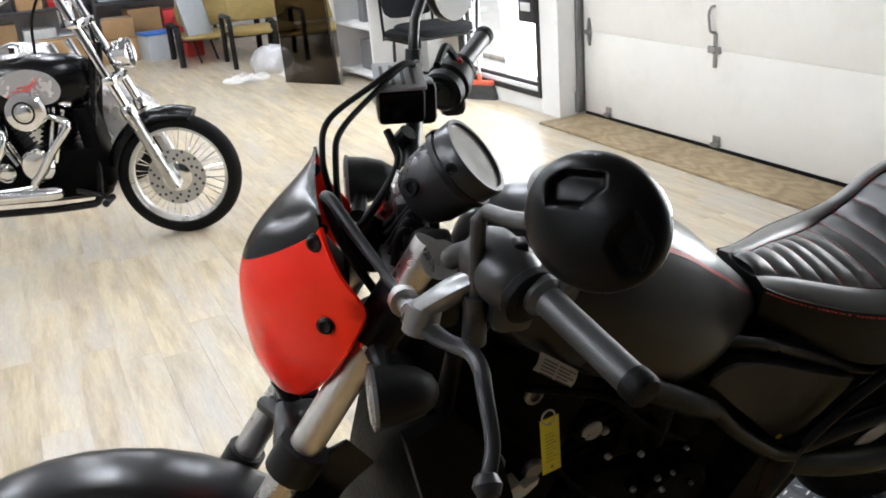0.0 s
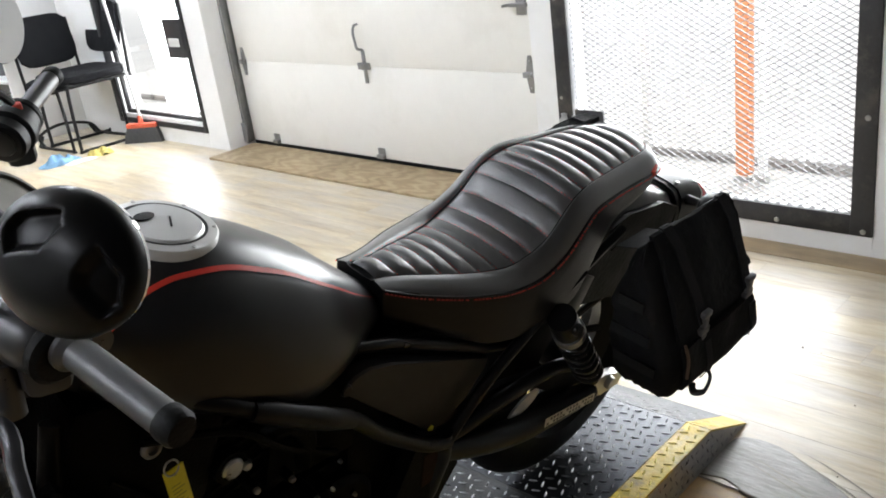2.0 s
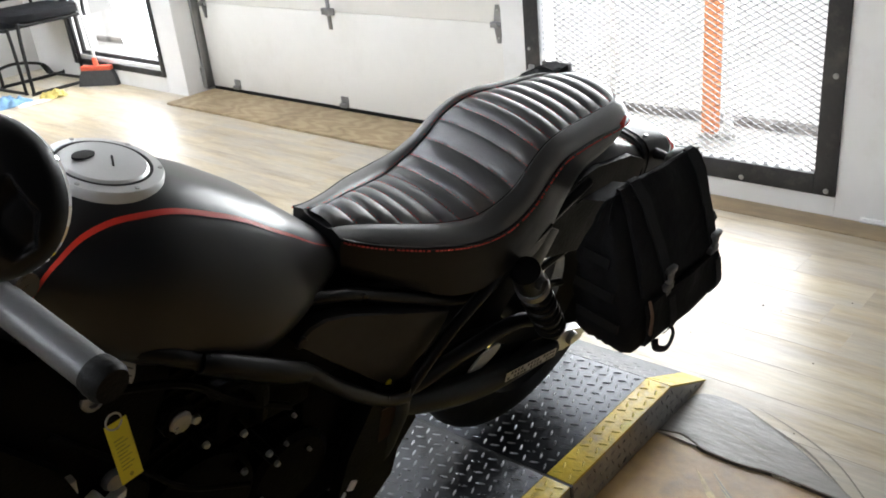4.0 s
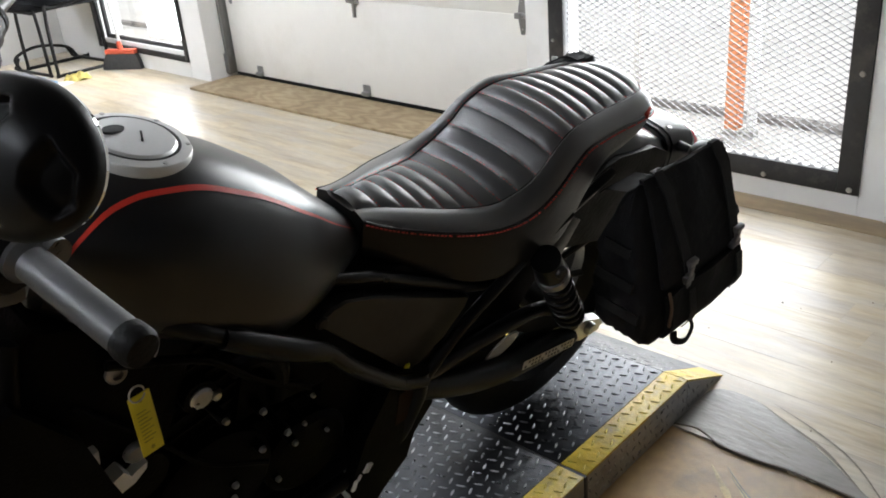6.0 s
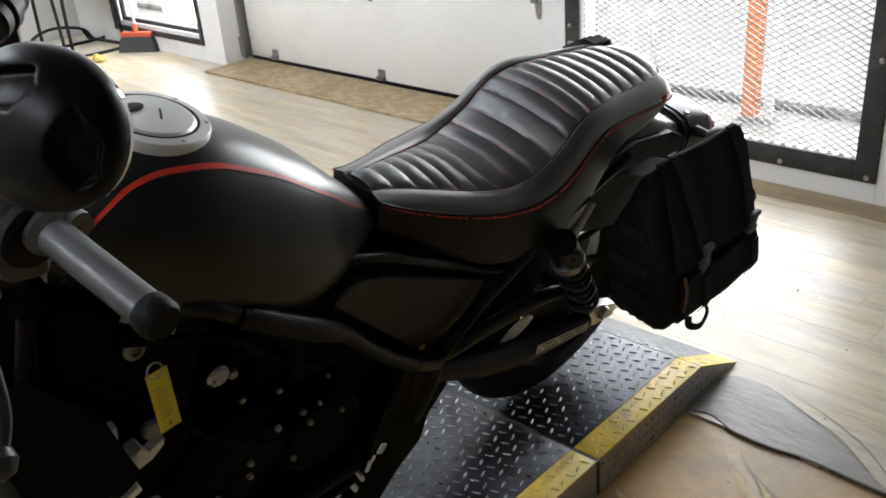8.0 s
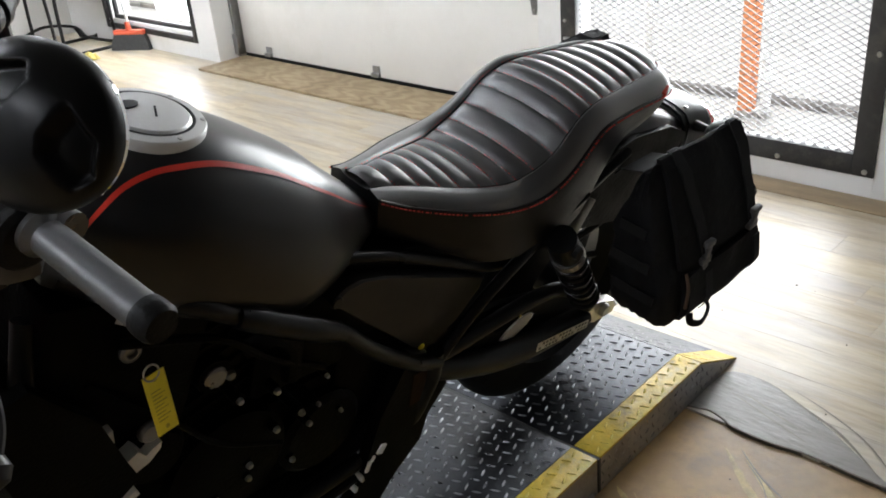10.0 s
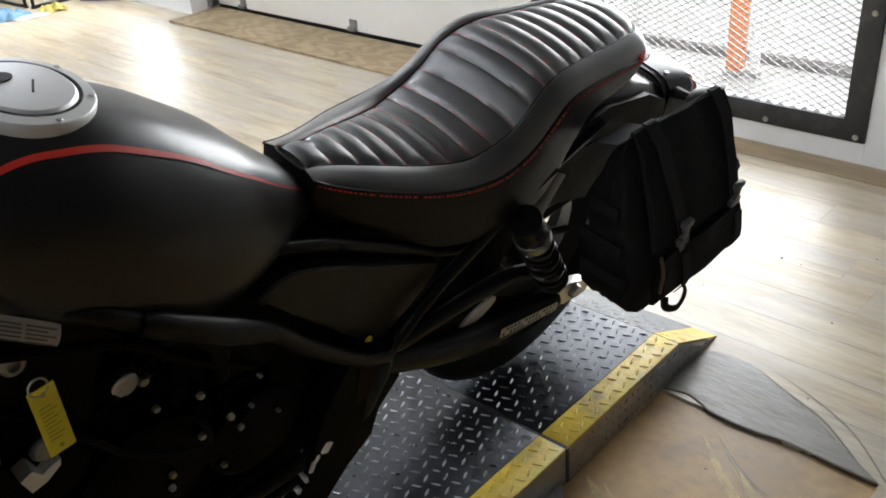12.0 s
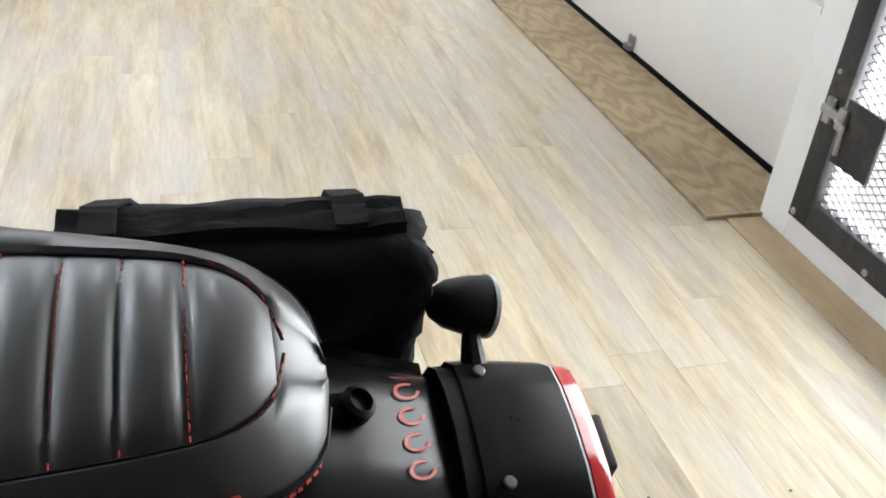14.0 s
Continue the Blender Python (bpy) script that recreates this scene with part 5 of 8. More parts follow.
for s in (-1, 1):
    d = Vector((-0.138, 0, -0.216)).normalized()
    top = Vector((-0.332, s * 0.11, 0.945))
    b = B()
    tube(b, [top - d * 0.14, top + d * 0.36], 0.0215, 20)
    fork = steered("fork_tube", b, "fork", bike, "bright fork tube")
    b = B()
    tube(b, [top + d * 0.36, top + d * 0.72], 0.030, 20)
    steered("fork_leg", b, "satin", fork)
    b = B()
    tube(b, [top - d * 0.075, top + d * 0.0], 0.030, 20)
    steered("fork_cover", b, "plastic", fork)
    b = B()
    c = top + d * 0.195
    tube(b, [c - d * 0.022, c + d * 0.022], 0.034, 20)
    box(b, (c.x - 0.03, min(0, s * 0.11), c.z - 0.02), (c.x + 0.03, max(0, s * 0.11), c.z + 0.02), 0.01)
    steered("lower_clamp", b, "satin", fork)
b = B()
tube(b, [(-0.458, 0.0, 0.835), (-0.44, 0, 0.79), (-0.42, 0.0, 0.72)], 0.012, 10, 4)
tube(b, [(-0.49, 0.09, 0.735), (-0.46, 0.03, 0.745), (-0.43, -0.05, 0.76)], 0.012, 10, 4)
steered("fairing_stay", b, "satin")
ff = []
for i in range(17):
    a = radians(35 + 135 * i / 16)
    ff.append(Vector((FX + (FR + 0.042) * math.cos(a), 0, FZ + 0.008 + (FR + 0.042) * math.sin(a))))
steered("front_fender", arch(ff, 0.074, 0.11, 0.004), "tank", bike, "", 50)

# Red headlight fairing: a shield that wraps back to both sides.
fy = through_points([0.812, 0.84, 0.88, 0.92, 0.96, 1.0, 1.03, 1.06, 1.09, 1.108], [0.02, 0.068, 0.112, 0.138, 0.153, 0.160, 0.153, 0.138, 0.130, 0.122])
fx = through_points([0.812, 0.84, 0.88, 0.92, 0.96, 1.0, 1.04, 1.07, 1.09, 1.108], [-0.449, -0.466, -0.482, -0.489, -0.492, -0.489, -0.472, -0.445, -0.418, -0.388])
fs = through_points([0.812, 0.84, 0.88, 0.92, 0.96, 1.0, 1.05, 1.09, 1.108], [-0.44, -0.428, -0.402, -0.378, -0.358, -0.343, -0.370, -0.382, -0.384])


def fairing_point(v, z, off=0.0):
    """A point of the shield: v from side to side, z up; off moves it inwards."""
    return Vector((fx(z) + (fs(z) - fx(z)) * abs(v) ** 2.2 + off, v * (fy(z) - off * 0.4), z + 0.006 * v * v))


def split(v):
    """Height of the line between red paint and black screen."""
    return 1.018 + 0.078 * abs(v) ** 1.4


def shell(lower, upper, n, thick=0.004, out=0.0, m=30):
    vs_ = [-1 + 2 * i / m for i in range(m + 1)]
    loops = []
    for k in range(n + 1):
        zs = [lower(v) + (upper(v) - lower(v)) * k / n for v in vs_]
        loops.append([fairing_point(v, z, -out) for v, z in zip(vs_, zs)] + [fairing_point(v, z, thick) for v, z in zip(vs_[::-1], zs[::-1])])
    b = B()
    return rings(b, loops)


fairing = steered("headlight_fairing", shell(lambda v: 0.812, lambda v: split(v) - 0.0006, 26), "red", bike, "glossy red fly screen fairing", 50)
steered("fly_screen", shell(split, lambda v: 1.108, 12), "gloss", fairing, "gloss black upper screen", 50)
for s in (-1, 1):
    for y, z in ((0.122, 1.082), (0.138, 0.985)):
        x = fx(z) + (fs(z) - fx(z)) * (y / fy(z)) ** 2.2
        b = B()
        turned(b, [(0.0105, -0.004), (0.0105, 0.004), (0.007, 0.007), (0.003, 0.005)], along((x, s * y, z), (-0.35, s * 0.93, 0.1)), 16)
        steered("screw", b, "satin", fairing)
b = B()
turned(b, [(0.05, 0.0), (0.085, 0.03), (0.088, 0.06), (0.08, 0.065)], along((-0.36, 0, 0.955), (-1, 0, 0.05)), 28)
steered("headlight", b, "satin", bike)

# Gauge pod.
gd_dir = Vector((0.755, -0.272, 0.652)).normalized()
gc = Vector((-0.187, -0.005, 1.128))
gm = along(gc, gd_dir) @ Matrix.Scale(0.86, 4)
b = B()
turned(b, [(0.02, -0.115), (0.045, -0.11), (0.056, -0.085), (0.062, -0.03), (0.064, 0.0), (0.062, 0.004), (0.056, 0.004), (0.054, -0.002)], gm, 36)
gauge = steered("gauge", b, "control", bike, "round black gauge pod")
b = B()
turned(b, [(0.055, -0.003), (0.055, -0.001), (0.01, 0.0005)], gm, 36)
steered("dial", b, "dial", gauge, "grey glass dial face")
b = B()
turned(b, [(0.0655, -0.035), (0.0665, -0.030), (0.0655, -0.025)], gm, 36)
steered("bezel_ring", b, "satin", gauge)
for a, h, r, rad in ((2.64, -0.085, 0.011, 0.055), (2.9, -0.016, 0.007, 0.0632), (1.6, -0.03, 0.007, 0.062)):
    p = gm @ Vector((rad * math.cos(a), rad * math.sin(a), h))
    b = B()
    turned(b, [(r, 0), (r, 0.004), (r * 0.6, 0.004), (r * 0.5, 0.001)], along(p, p - gm @ Vector((0, 0, h))), 14)
    steered("screw_recess", b, "rubber", gauge)

# Handlebar, grips, switches, levers, mirrors.
b = B()
tube(b, [(-0.165, -0.36, 1.115), (-0.20, -0.30, 1.125), (-0.235, -0.22, 1.10), (-0.25, -0.13, 1.045), (-0.255, -0.06, 1.03), (-0.255, 0.06, 1.03), (-0.25, 0.13, 1.06), (-0.235, 0.22, 1.11), (-0.20, 0.30, 1.14), (-0.13, 0.40, 1.15)], 0.0125, 14, 6)
bar = steered("handlebar", b, "control", bike)
for s in (-1, 1):
    b = B()
    box(b, (-0.285, s * 0.06 - 0.018, 0.975), (-0.225, s * 0.06 + 0.018, 1.055), 0.01)
    turned(b, [(0.024, -0.02), (0.024, 0.02)], along((-0.255, s * 0.06, 1.03), (0, 1, 0)), 18)
    steered("riser", b, "satin", bar)
b = B()
turned(b, [(0.022, -0.055), (0.022, 0.055)], along((-0.25, -0.13, 1.05), (-0.12, -1, 0.5)), 18)
steered("bar_clamp", b, "alu", bar, "bright clamp on the handlebar")


def grip(p0, p1, label):
    p0, p1 = Vector(p0), Vector(p1)
    d = (p1 - p0).normalized()
    n = (p1 - p0).length
    m = along(p0, d)
    prof = [(0.020, 0.0), (0.020, 0.008), (0.0147, 0.014)]
    prof += [(0.0147 - 0.00015 * (i % 2), 0.016 + (n - 0.03) * i / 40) for i in range(41)]
    prof += [(0.0151, n - 0.014), (0.0153, n - 0.003), (0.0138, n), (0.004, n)]
    b = B()
    turned(b, prof, m, 24)
    g = steered("grip", b, "grip", bar, label, 30)
    b = B()
    turned(b, [(0.0157, -0.016), (0.0162, -0.012), (0.0162, -0.002), (0.0135, 0.0025), (0.004, 0.003)], along(p1, d), 24)
    steered("end_cap", b, "rubber", g)
    return g


grip((-0.190, -0.350, 1.116), (-0.134, -0.474, 1.084), "ribbed black rubber grip")
grip((-0.155, 0.345, 1.147), (-0.085, 0.455, 1.182), "ribbed black rubber grip")
for p, d, r in (((-0.212, -0.318, 1.120), (0.42, -0.87, -0.26), 0.031), ((-0.165, 0.325, 1.14), (0.5, 0.8, 0.25), 0.024)):
    b = B()
    turned(b, [(r * 0.8, -0.045), (r, -0.035), (r * 1.05, 0.0), (r * 0.95, 0.018), (r * 0.8, 0.024)], along(p, d), 24)
    box(b, (p[0] - 0.02, p[1] - 0.02, p[2] - 0.055), (p[0] + 0.022, p[1] + 0.022, p[2]), 0.012)
    sw_ = steered("switch_housing", b, "control", bar)
    b = B()
    box(b, (p[0] + 0.004, p[1] - 0.009, p[2] + 0.024), (p[0] + 0.018, p[1] + 0.009, p[2] + 0.035), 0.003)
    steered("switch_button", b, "tag_red" if p[1] > 0 else "satin", sw_)
    b = B()
    turned(b, [(0.026, 0), (0.029, 0.004), (0.029, 0.012), (0.024, 0.016)], along(Vector(p) + Vector(d).normalized() * 0.024, d), 24)
    steered("grip_flange", b, "rubber", sw_)
# Throttle ring, silver bracket and clamp on the far side.
td = Vector((0.5, 0.8, 0.25)).normalized()
for k, (off, rr, th) in enumerate(((-0.030, 0.033, 0.012), (-0.006, 0.036, 0.010), (0.014, 0.031, 0.010))):
    b = B()
    turned(b, [(rr * 0.86, -th), (rr, -th * 0.7), (rr, th * 0.7), (rr * 0.86, th)], along(Vector((-0.165, 0.325, 1.14)) + td * off, td), 28)
    steered("throttle_ring", b, "plastic", bar)
b = B()
rings(b, [[Vector((x, y, z)) + o for o in (Vector((-0.008, 0, 0)), Vector((0.008, 0.004, 0)), Vector((0.008, 0.008, 0.004)), Vector((-0.008, 0.004, 0.004)))] for x, y, z in ((-0.268, 0.205, 1.158), (-0.232, 0.262, 1.160), (-0.222, 0.276, 1.150), (-0.214, 0.282, 1.105))])
steered("lever_bracket", b, "alu", bar, "bright bent lever bracket", 30)
# Clutch perch, lever and cable.
b = B()
tube(b, [(-0.300, -0.268, 1.062), (-0.285, -0.282, 1.076), (-0.262, -0.298, 1.098), (-0.240, -0.305, 1.112)], [0.013, 0.017, 0.019, 0.017], 12, 4, flat=0.7)
turned(b, [(0.018, -0.014), (0.018, 0.014)], along((-0.290, -0.285, 1.064), (0.25, 0.1, 1)), 16)
perch = steered("clutch_perch", b, "bracket", bar, "grey cast clutch perch")
b = B()
tube(b, [(-0.300, -0.275, 1.064), (-0.290, -0.290, 1.060), (-0.275, -0.312, 1.055), (-0.254, -0.348, 1.060), (-0.249, -0.375, 1.058), (-0.250, -0.40, 1.050), (-0.249, -0.43, 1.018), (-0.256, -0.448, 0.998)], [0.013, 0.012, 0.010, 0.0085, 0.008, 0.0075, 0.007, 0.007], 10, 6, flat=0.75)
lever = steered("clutch_lever", b, "lever", perch, "grey alloy clutch lever")
b = B()
turned(b, [(0.003, -0.013), (0.010, -0.009), (0.0135, 0), (0.010, 0.009), (0.003, 0.013)], along((-0.258, -0.452, 0.991), (0, -1, -0.8)), 16)
steered("lever_ball", b, "lever", lever)
b = B()
tube(b, [(-0.300, -0.262, 1.062), (-0.306, -0.215, 1.058)], 0.009, 12)
turned(b, [(0.016, -0.006), (0.016, 0.006)], along((-0.303, -0.238, 1.060), (-0.15, 1, -0.05)), 12)
steered("cable_adjuster", b, "steel", perch)
b = B()
tube(b, [(-0.306, -0.22, 1.058), (-0.312, -0.19, 1.060), (-0.346, -0.11, 1.087), (-0.368, -0.072, 1.112), (-0.374, -0.05, 1.10), (-0.355, -0.03, 1.03), (-0.32, 0, 0.95)], [0.0050, 0.0052, 0.0074, 0.0074, 0.006, 0.006, 0.006], 10, 6)
steered("clutch_cable", b, "lever", perch, "grey sheathed clutch cable")
# Front brake reservoir and lever on the far side.
tip = Matrix.Translation((-0.258, 0.197, 1.158)) @ pose(0, 0, 0, 14) @ Matrix.Translation((0.258, -0.197, -1.158))
b = B()
box(b, (-0.292, 0.16, 1.128), (-0.225, 0.235, 1.182), 0.008, tip)
res = steered("brake_reservoir", b, "gloss", bar, "square black brake reservoir")
b = B()
box(b, (-0.294, 0.158, 1.1825), (-0.223, 0.237, 1.189), 0.003, tip)
lid = steered("reservoir_lid", b, "plate", res, "grey lid with printed warning")
b = B()
for j in range(4):
    box(b, (-0.285 + 0.014 * j, 0.168, 1.1895), (-0.280 + 0.014 * j, 0.222, 1.1902), 0.0, tip)
steered("print", b, "sticker_ink", lid)
for x, y in ((-0.288, 0.164), (-0.229, 0.231)):
    b = B()
    turned(b, [(0.004, 0.0), (0.004, 0.002), (0.001, 0.0022)], tip @ Matrix.Translation((x, y, 1.189)), 12)
    steered("screw", b, "steel", lid)
b = B()
box(b, (-0.245, 0.225, 1.10), (-0.20, 0.275, 1.165), 0.01)
tube(b, [(-0.25, 0.17, 1.11), (-0.262, 0.18, 1.09), (-0.255, 0.19, 1.06)], 0.013, 10, 4)
steered("brake_master", b, "satin", res)
b = B()
tube(b, [(-0.27, 0.24, 1.13), (-0.285, 0.30, 1.13), (-0.26, 0.36, 1.125), (-0.24, 0.42, 1.13)], [0.012, 0.009, 0.008, 0.008], 8, 5)
steered("brake_lever", b, "bracket", res)
b = B()
tube(b, [(-0.28, 0.175, 1.112), (-0.275, 0.16, 1.10), (-0.271, 0.13, 1.076), (-0.314, 0.08, 1.03), (-0.349, 0.05, 1.0), (-0.36, 0.03, 0.93)], 0.006, 10, 6)
tube(b, [(-0.225, 0.25, 1.165), (-0.246, 0.19, 1.204), (-0.305, 0.14, 1.184), (-0.361, 0.09, 1.159), (-0.373, 0.05, 1.128), (-0.367, 0.04, 1.079), (-0.34, 0.04, 0.97)], 0.0042, 10, 7)
tube(b, [(-0.22, 0.255, 1.168), (-0.245, 0.20, 1.200), (-0.298, 0.14, 1.176), (-0.347, 0.08, 1.146), (-0.357, 0.05, 1.115), (-0.355, 0.03, 1.05), (-0.33, 0.03, 0.96)], 0.0042, 10, 7)
tube(b, [(-0.20, 0.22, 1.19), (-0.18, 0.27, 1.205), (-0.16, 0.31, 1.18)], 0.006, 8, 5)
steered("cable", b, "rubber", res)
# Wiring behind the gauge.
b = B()
for k in range(5):
    y = -0.07 + 0.03 * k
    tube(b, [(-0.30, y, 1.02), (-0.285 + 0.01 * k, y + 0.01, 1.06), (-0.26, y * 0.6, 1.02), (-0.27, y * 0.8, 0.95)], 0.005, 8, 5)
steered("wiring", b, "rubber", bike)
b = B()
box(b, (-0.31, -0.085, 0.93), (-0.22, 0.085, 0.985), 0.012)
steered("top_clamp", b, "satin", bike)


def mirror(stem, c, n, up, rx, ry, hollows=True):
    """A mirror: stem, domed black shell with two hollows, glass."""
    b = B()
    tube(b, stem, 0.0078, 12)
    tube(b, [Vector(stem[0]) - Vector((0, 0, 0.002)), Vector(stem[0]).lerp(Vector(stem[1]), 0.85)], 0.0120, 14)
    st_ = steered("mirror", b, "control", bar, "black mirror on an angled stem")
    n = Vector(n).normalized()
    ux = (Vector(up) - n * n.dot(Vector(up))).normalized()
    vx = n.cross(ux)
    rot = Matrix.Translation(Vector(c)) @ Matrix((ux, vx, n)).transposed().to_4x4()
    def hollow(u, v, shape):
        """How deep a point lies inside a convex outline, from 0 at its edge."""
        d = 9.0
        for (u0, v0), (u1, v1) in zip(shape, shape[1:] + shape[:1]):
            d = min(d, ((u1 - u0) * (v - v0) - (v1 - v0) * (u - u0)) / math.hypot(u1 - u0, v1 - v0))
        return d

    shapes = [[(0.30, 0.69), (-0.03, 0.51), (0.17, 0.02), (0.55, -0.15), (0.77, -0.03), (0.56, 0.52)], [(0.46, -0.57), (0.05, -0.42), (-0.19, -0.43), (-0.51, -0.74), (-0.31, -0.92), (0.13, -0.90)]]
    b = B()
    loops = []
    for k in range(41):
        r = max(0.01, (1 - k / 40) ** 0.8)
        loop = []
        for i in range(96):
            a = 2 * math.pi * i / 96
            u, v = r * math.cos(a), r * math.sin(a)
            h = 0.008 + 0.028 * max(0.0, 1 - r**2.4) ** 0.62
            if hollows:
                for shp in shapes:
                    h -= 0.0095 * max(0.0, min(1.0, hollow(u, v, shp) / 0.10))
            loop.append(rot @ Vector((rx * u, ry * v, h)))
        loops.append(loop)
    loops = [[rot @ Vector((rx * 0.985 * math.cos(2 * math.pi * i / 96), ry * 0.985 * math.sin(2 * math.pi * i / 96), 0.0)) for i in range(96)]] + loops
    rings(b, loops)
    steered("mirror_shell", b, "shell", st_, "domed black mirror shell", 60)
    b = B()
    turned(b, [(0.97, -0.004), (0.97, 0.001), (0.1, 0.001)], rot @ Matrix.Diagonal((rx, ry, 1, 1)), 40)
    steered("mirror_glass", b, "looking_glass", st_, "", 30)
    return st_


mirror([(-0.244, -0.312, 1.050), (-0.2415, -0.316, 1.11), (-0.239, -0.318, 1.177), (-0.232, -0.323, 1.187), (-0.218, -0.345, 1.188), (-0.196, -0.436, 1.217)], (-0.177, -0.467, 1.233), (-0.66, -0.66, 0.36), (0.30, 0.0, 1), 0.0505, 0.0575)
mirror([(-0.232, 0.255, 1.16), (-0.228, 0.262, 1.215), (-0.224, 0.272, 1.245), (-0.205, 0.295, 1.285), (-0.165, 0.345, 1.285)], (-0.154, 0.357, 1.283), (-0.70, 0.68, -0.06), (0, 0, 1), 0.058, 0.054, False)
signal((-0.318, -0.205, 0.925), (-0.98, -0.05, 0.0), (-0.33, -0.14, 0.945), True, 1.0, ("lens_smoke", "smoked signal lens"))
signal((-0.318, 0.205, 1.03), (-0.98, 0.05, 0.0), (-0.33, 0.14, 1.0), True, 1.0, ("lens_smoke", "smoked signal lens"))

# ---- the lift ----
DZ, DY0, DY1, DYS = 0.10, -0.092, 0.50, -0.020
lift = thing("motorcycle_lift", pose(0.843, -0.098, 0) @ pose(0, 0, 0, 0, 0, 1.2) @ pose(-0.843, 0.092, 0), "low steel lift table of diamond plate with yellow edges", "lift table")


def lugs(name, x0, x1, y0, y1, top, material, parent, pitch=0.0285, lug=0.0140, jitter=0.0008):
    """Raised diamond tread: lens-shaped lugs, turned by quarters in a chequer."""
    verts, faces = [], []
    nx, ny = int((x1 - x0) / pitch), int((y1 - y0) / pitch)
    for i in range(nx):
        for j in range(ny):
            cx, cy = x0 + (i + 0.5) * (x1 - x0) / nx, y0 + (j + 0.5) * (y1 - y0) / ny
            a = radians(45 + 90 * ((i + j) % 2) - 45 + 22)
            c, s = math.cos(a), math.sin(a)
            k = len(verts)
            h = 0.0024
            for u, v, w in ((-1, 0, 0), (-0.3, -0.25, 0), (0.3, -0.25, 0), (1, 0, 0), (0.3, 0.25, 0), (-0.3, 0.25, 0), (-0.5, 0, 1), (0.5, 0, 1)):
                u, v = u * lug, v * lug
                x, y = cx + u * c - v * s, cy + u * s + v * c
                verts.append((x, y, top(x) + (h if w else -0.0005)))
            faces += [(k, k + 1, k + 6), (k + 1, k + 2, k + 7, k + 6), (k + 2, k + 3, k + 7), (k + 3, k + 4, k + 7), (k + 4, k + 5, k + 6, k + 7), (k + 5, k, k + 6)]
    me = bpy.data.meshes.new(name)
    me.from_pydata([Vector(v) * U for v in verts], [], faces)
    me.materials.append(MAT[material])
    ob = new(name, me)
    ob.parent = parent
    ob["kind"] = "stuff"
    return ob


def flat(x):
    return DZ


def slope(x):
    return DZ * (1.53 - x) / (1.53 - 1.32)


def deck(name, x0, x1):
    b = B()
    box(b, (x0, DYS, DZ - 0.006), (x1, DY1 - 0.072, DZ), 0.001)
    d = part(name, b, "tread_dark", lift, "dark diamond plate deck")
    lugs("tread", x0 + 0.004, x1 - 0.004, DYS + 0.002, DY1 - 0.074, flat, "lug", d)
    for y0, y1 in ((DY0, DYS - 0.001), (DY1 - 0.071, DY1)):
        b = B()
        box(b, (x0, y0, DZ - 0.006), (x1, y1, DZ), 0.001)
        s = part("edge_stripe", b, "yellow", d, "worn yellow painted edge")
        lugs("tread", x0 + 0.004, x1 - 0.004, y0 + 0.001, y1 - 0.001, flat, "yellow_lug", s)
    for y in (DY0, DY1 - 0.004):
        b = B()
        box(b, (x0, y, 0.0), (x1, y + 0.004, DZ - 0.0065))
        part("side_plate", b, "tread_light", d, "bright diamond plate side")
    return d


rear = deck("rear_deck", 0.848, 1.32)
front = deck("front_deck", -1.35, 0.838)
b = B()
box(b, (0.8385, DY0 - 0.003, 0.004), (0.8475, DY1, DZ - 0.001))
part("joint", b, "iron", lift, "black gap between the decks")
# Side lugs of the rear deck.
verts, faces = [], []
for i in range(24):
    for j in range(3):
        cx, cz = 0.86 + i * 0.0275, 0.018 + j * 0.029
        if cz > slope(cx) - 0.012 if cx > 1.32 else False:
            continue
        a = radians(22 + 90 * ((i + j) % 2))
        c, s = math.cos(a), math.sin(a)
        k = len(verts)
        for u, v, w in ((-1, 0, 0), (0, -0.3, 0), (1, 0, 0), (0, 0.3, 0), (-0.4, 0, 1), (0.4, 0, 1)):
            u, v = u * 0.0125, v * 0.0125
            verts.append((cx + u * c - v * s, DY0 - (0.0024 if w else -0.0005), cz + u * s + v * c))
        faces += [(k, k + 1, k + 5, k + 4), (k + 1, k + 2, k + 5), (k + 2, k + 3, k + 5), (k + 3, k, k + 4), (k + 3, k + 4, k + 5)]
me = bpy.data.meshes.new("side_tread")
me.from_pydata([Vector(v) * U for v in verts], [], faces)
me.materials.append(MAT["lug"])
ob = new("side_tread", me)
ob.parent = rear
ob["kind"] = "stuff"
# Ramp at the tail.
for y0, y1, m1, m2, n in ((DYS, DY1 - 0.072, "tread_dark", "lug", "ramp"), (DY0, DYS - 0.001, "yellow", "yellow_lug", "ramp_stripe"), (DY1 - 0.071, DY1, "yellow", "yellow_lug", "ramp_stripe")):
    b = B()
    rings(b, [[(1.321, y, DZ - 0.006), (1.321, y, DZ), (1.53, y, 0.003), (1.53, y, 0.0)] for y in (y0, y1)])
    r = part(n, b, m1, lift)
    lugs("tread", 1.325, 1.525, y0 + 0.001, y1 - 0.001, slope, m2, r)
for y in (DY0, DY1 - 0.004):
    b = B()
    rings(b, [[(1.321, yy, 0.0), (1.321, yy, DZ - 0.007), (1.52, yy, 0.001)] for yy in (y, y + 0.004)])
    part("side_plate", b, "tread_light", lift, "bright diamond plate side")
# Rounded side wing.
b = B()
out = [(-0.5, DY0 - 0.003)]
out += [(-0.5, -0.36), (0.45, -0.36)]
out += [(0.45 + 0.30 * math.sin(a), -0.36 + 0.22 * (1 - math.cos(a))) for a in (radians(15 * i) for i in range(1, 7))]
out += [(0.80, -0.11), (0.82, DY0 - 0.003)]
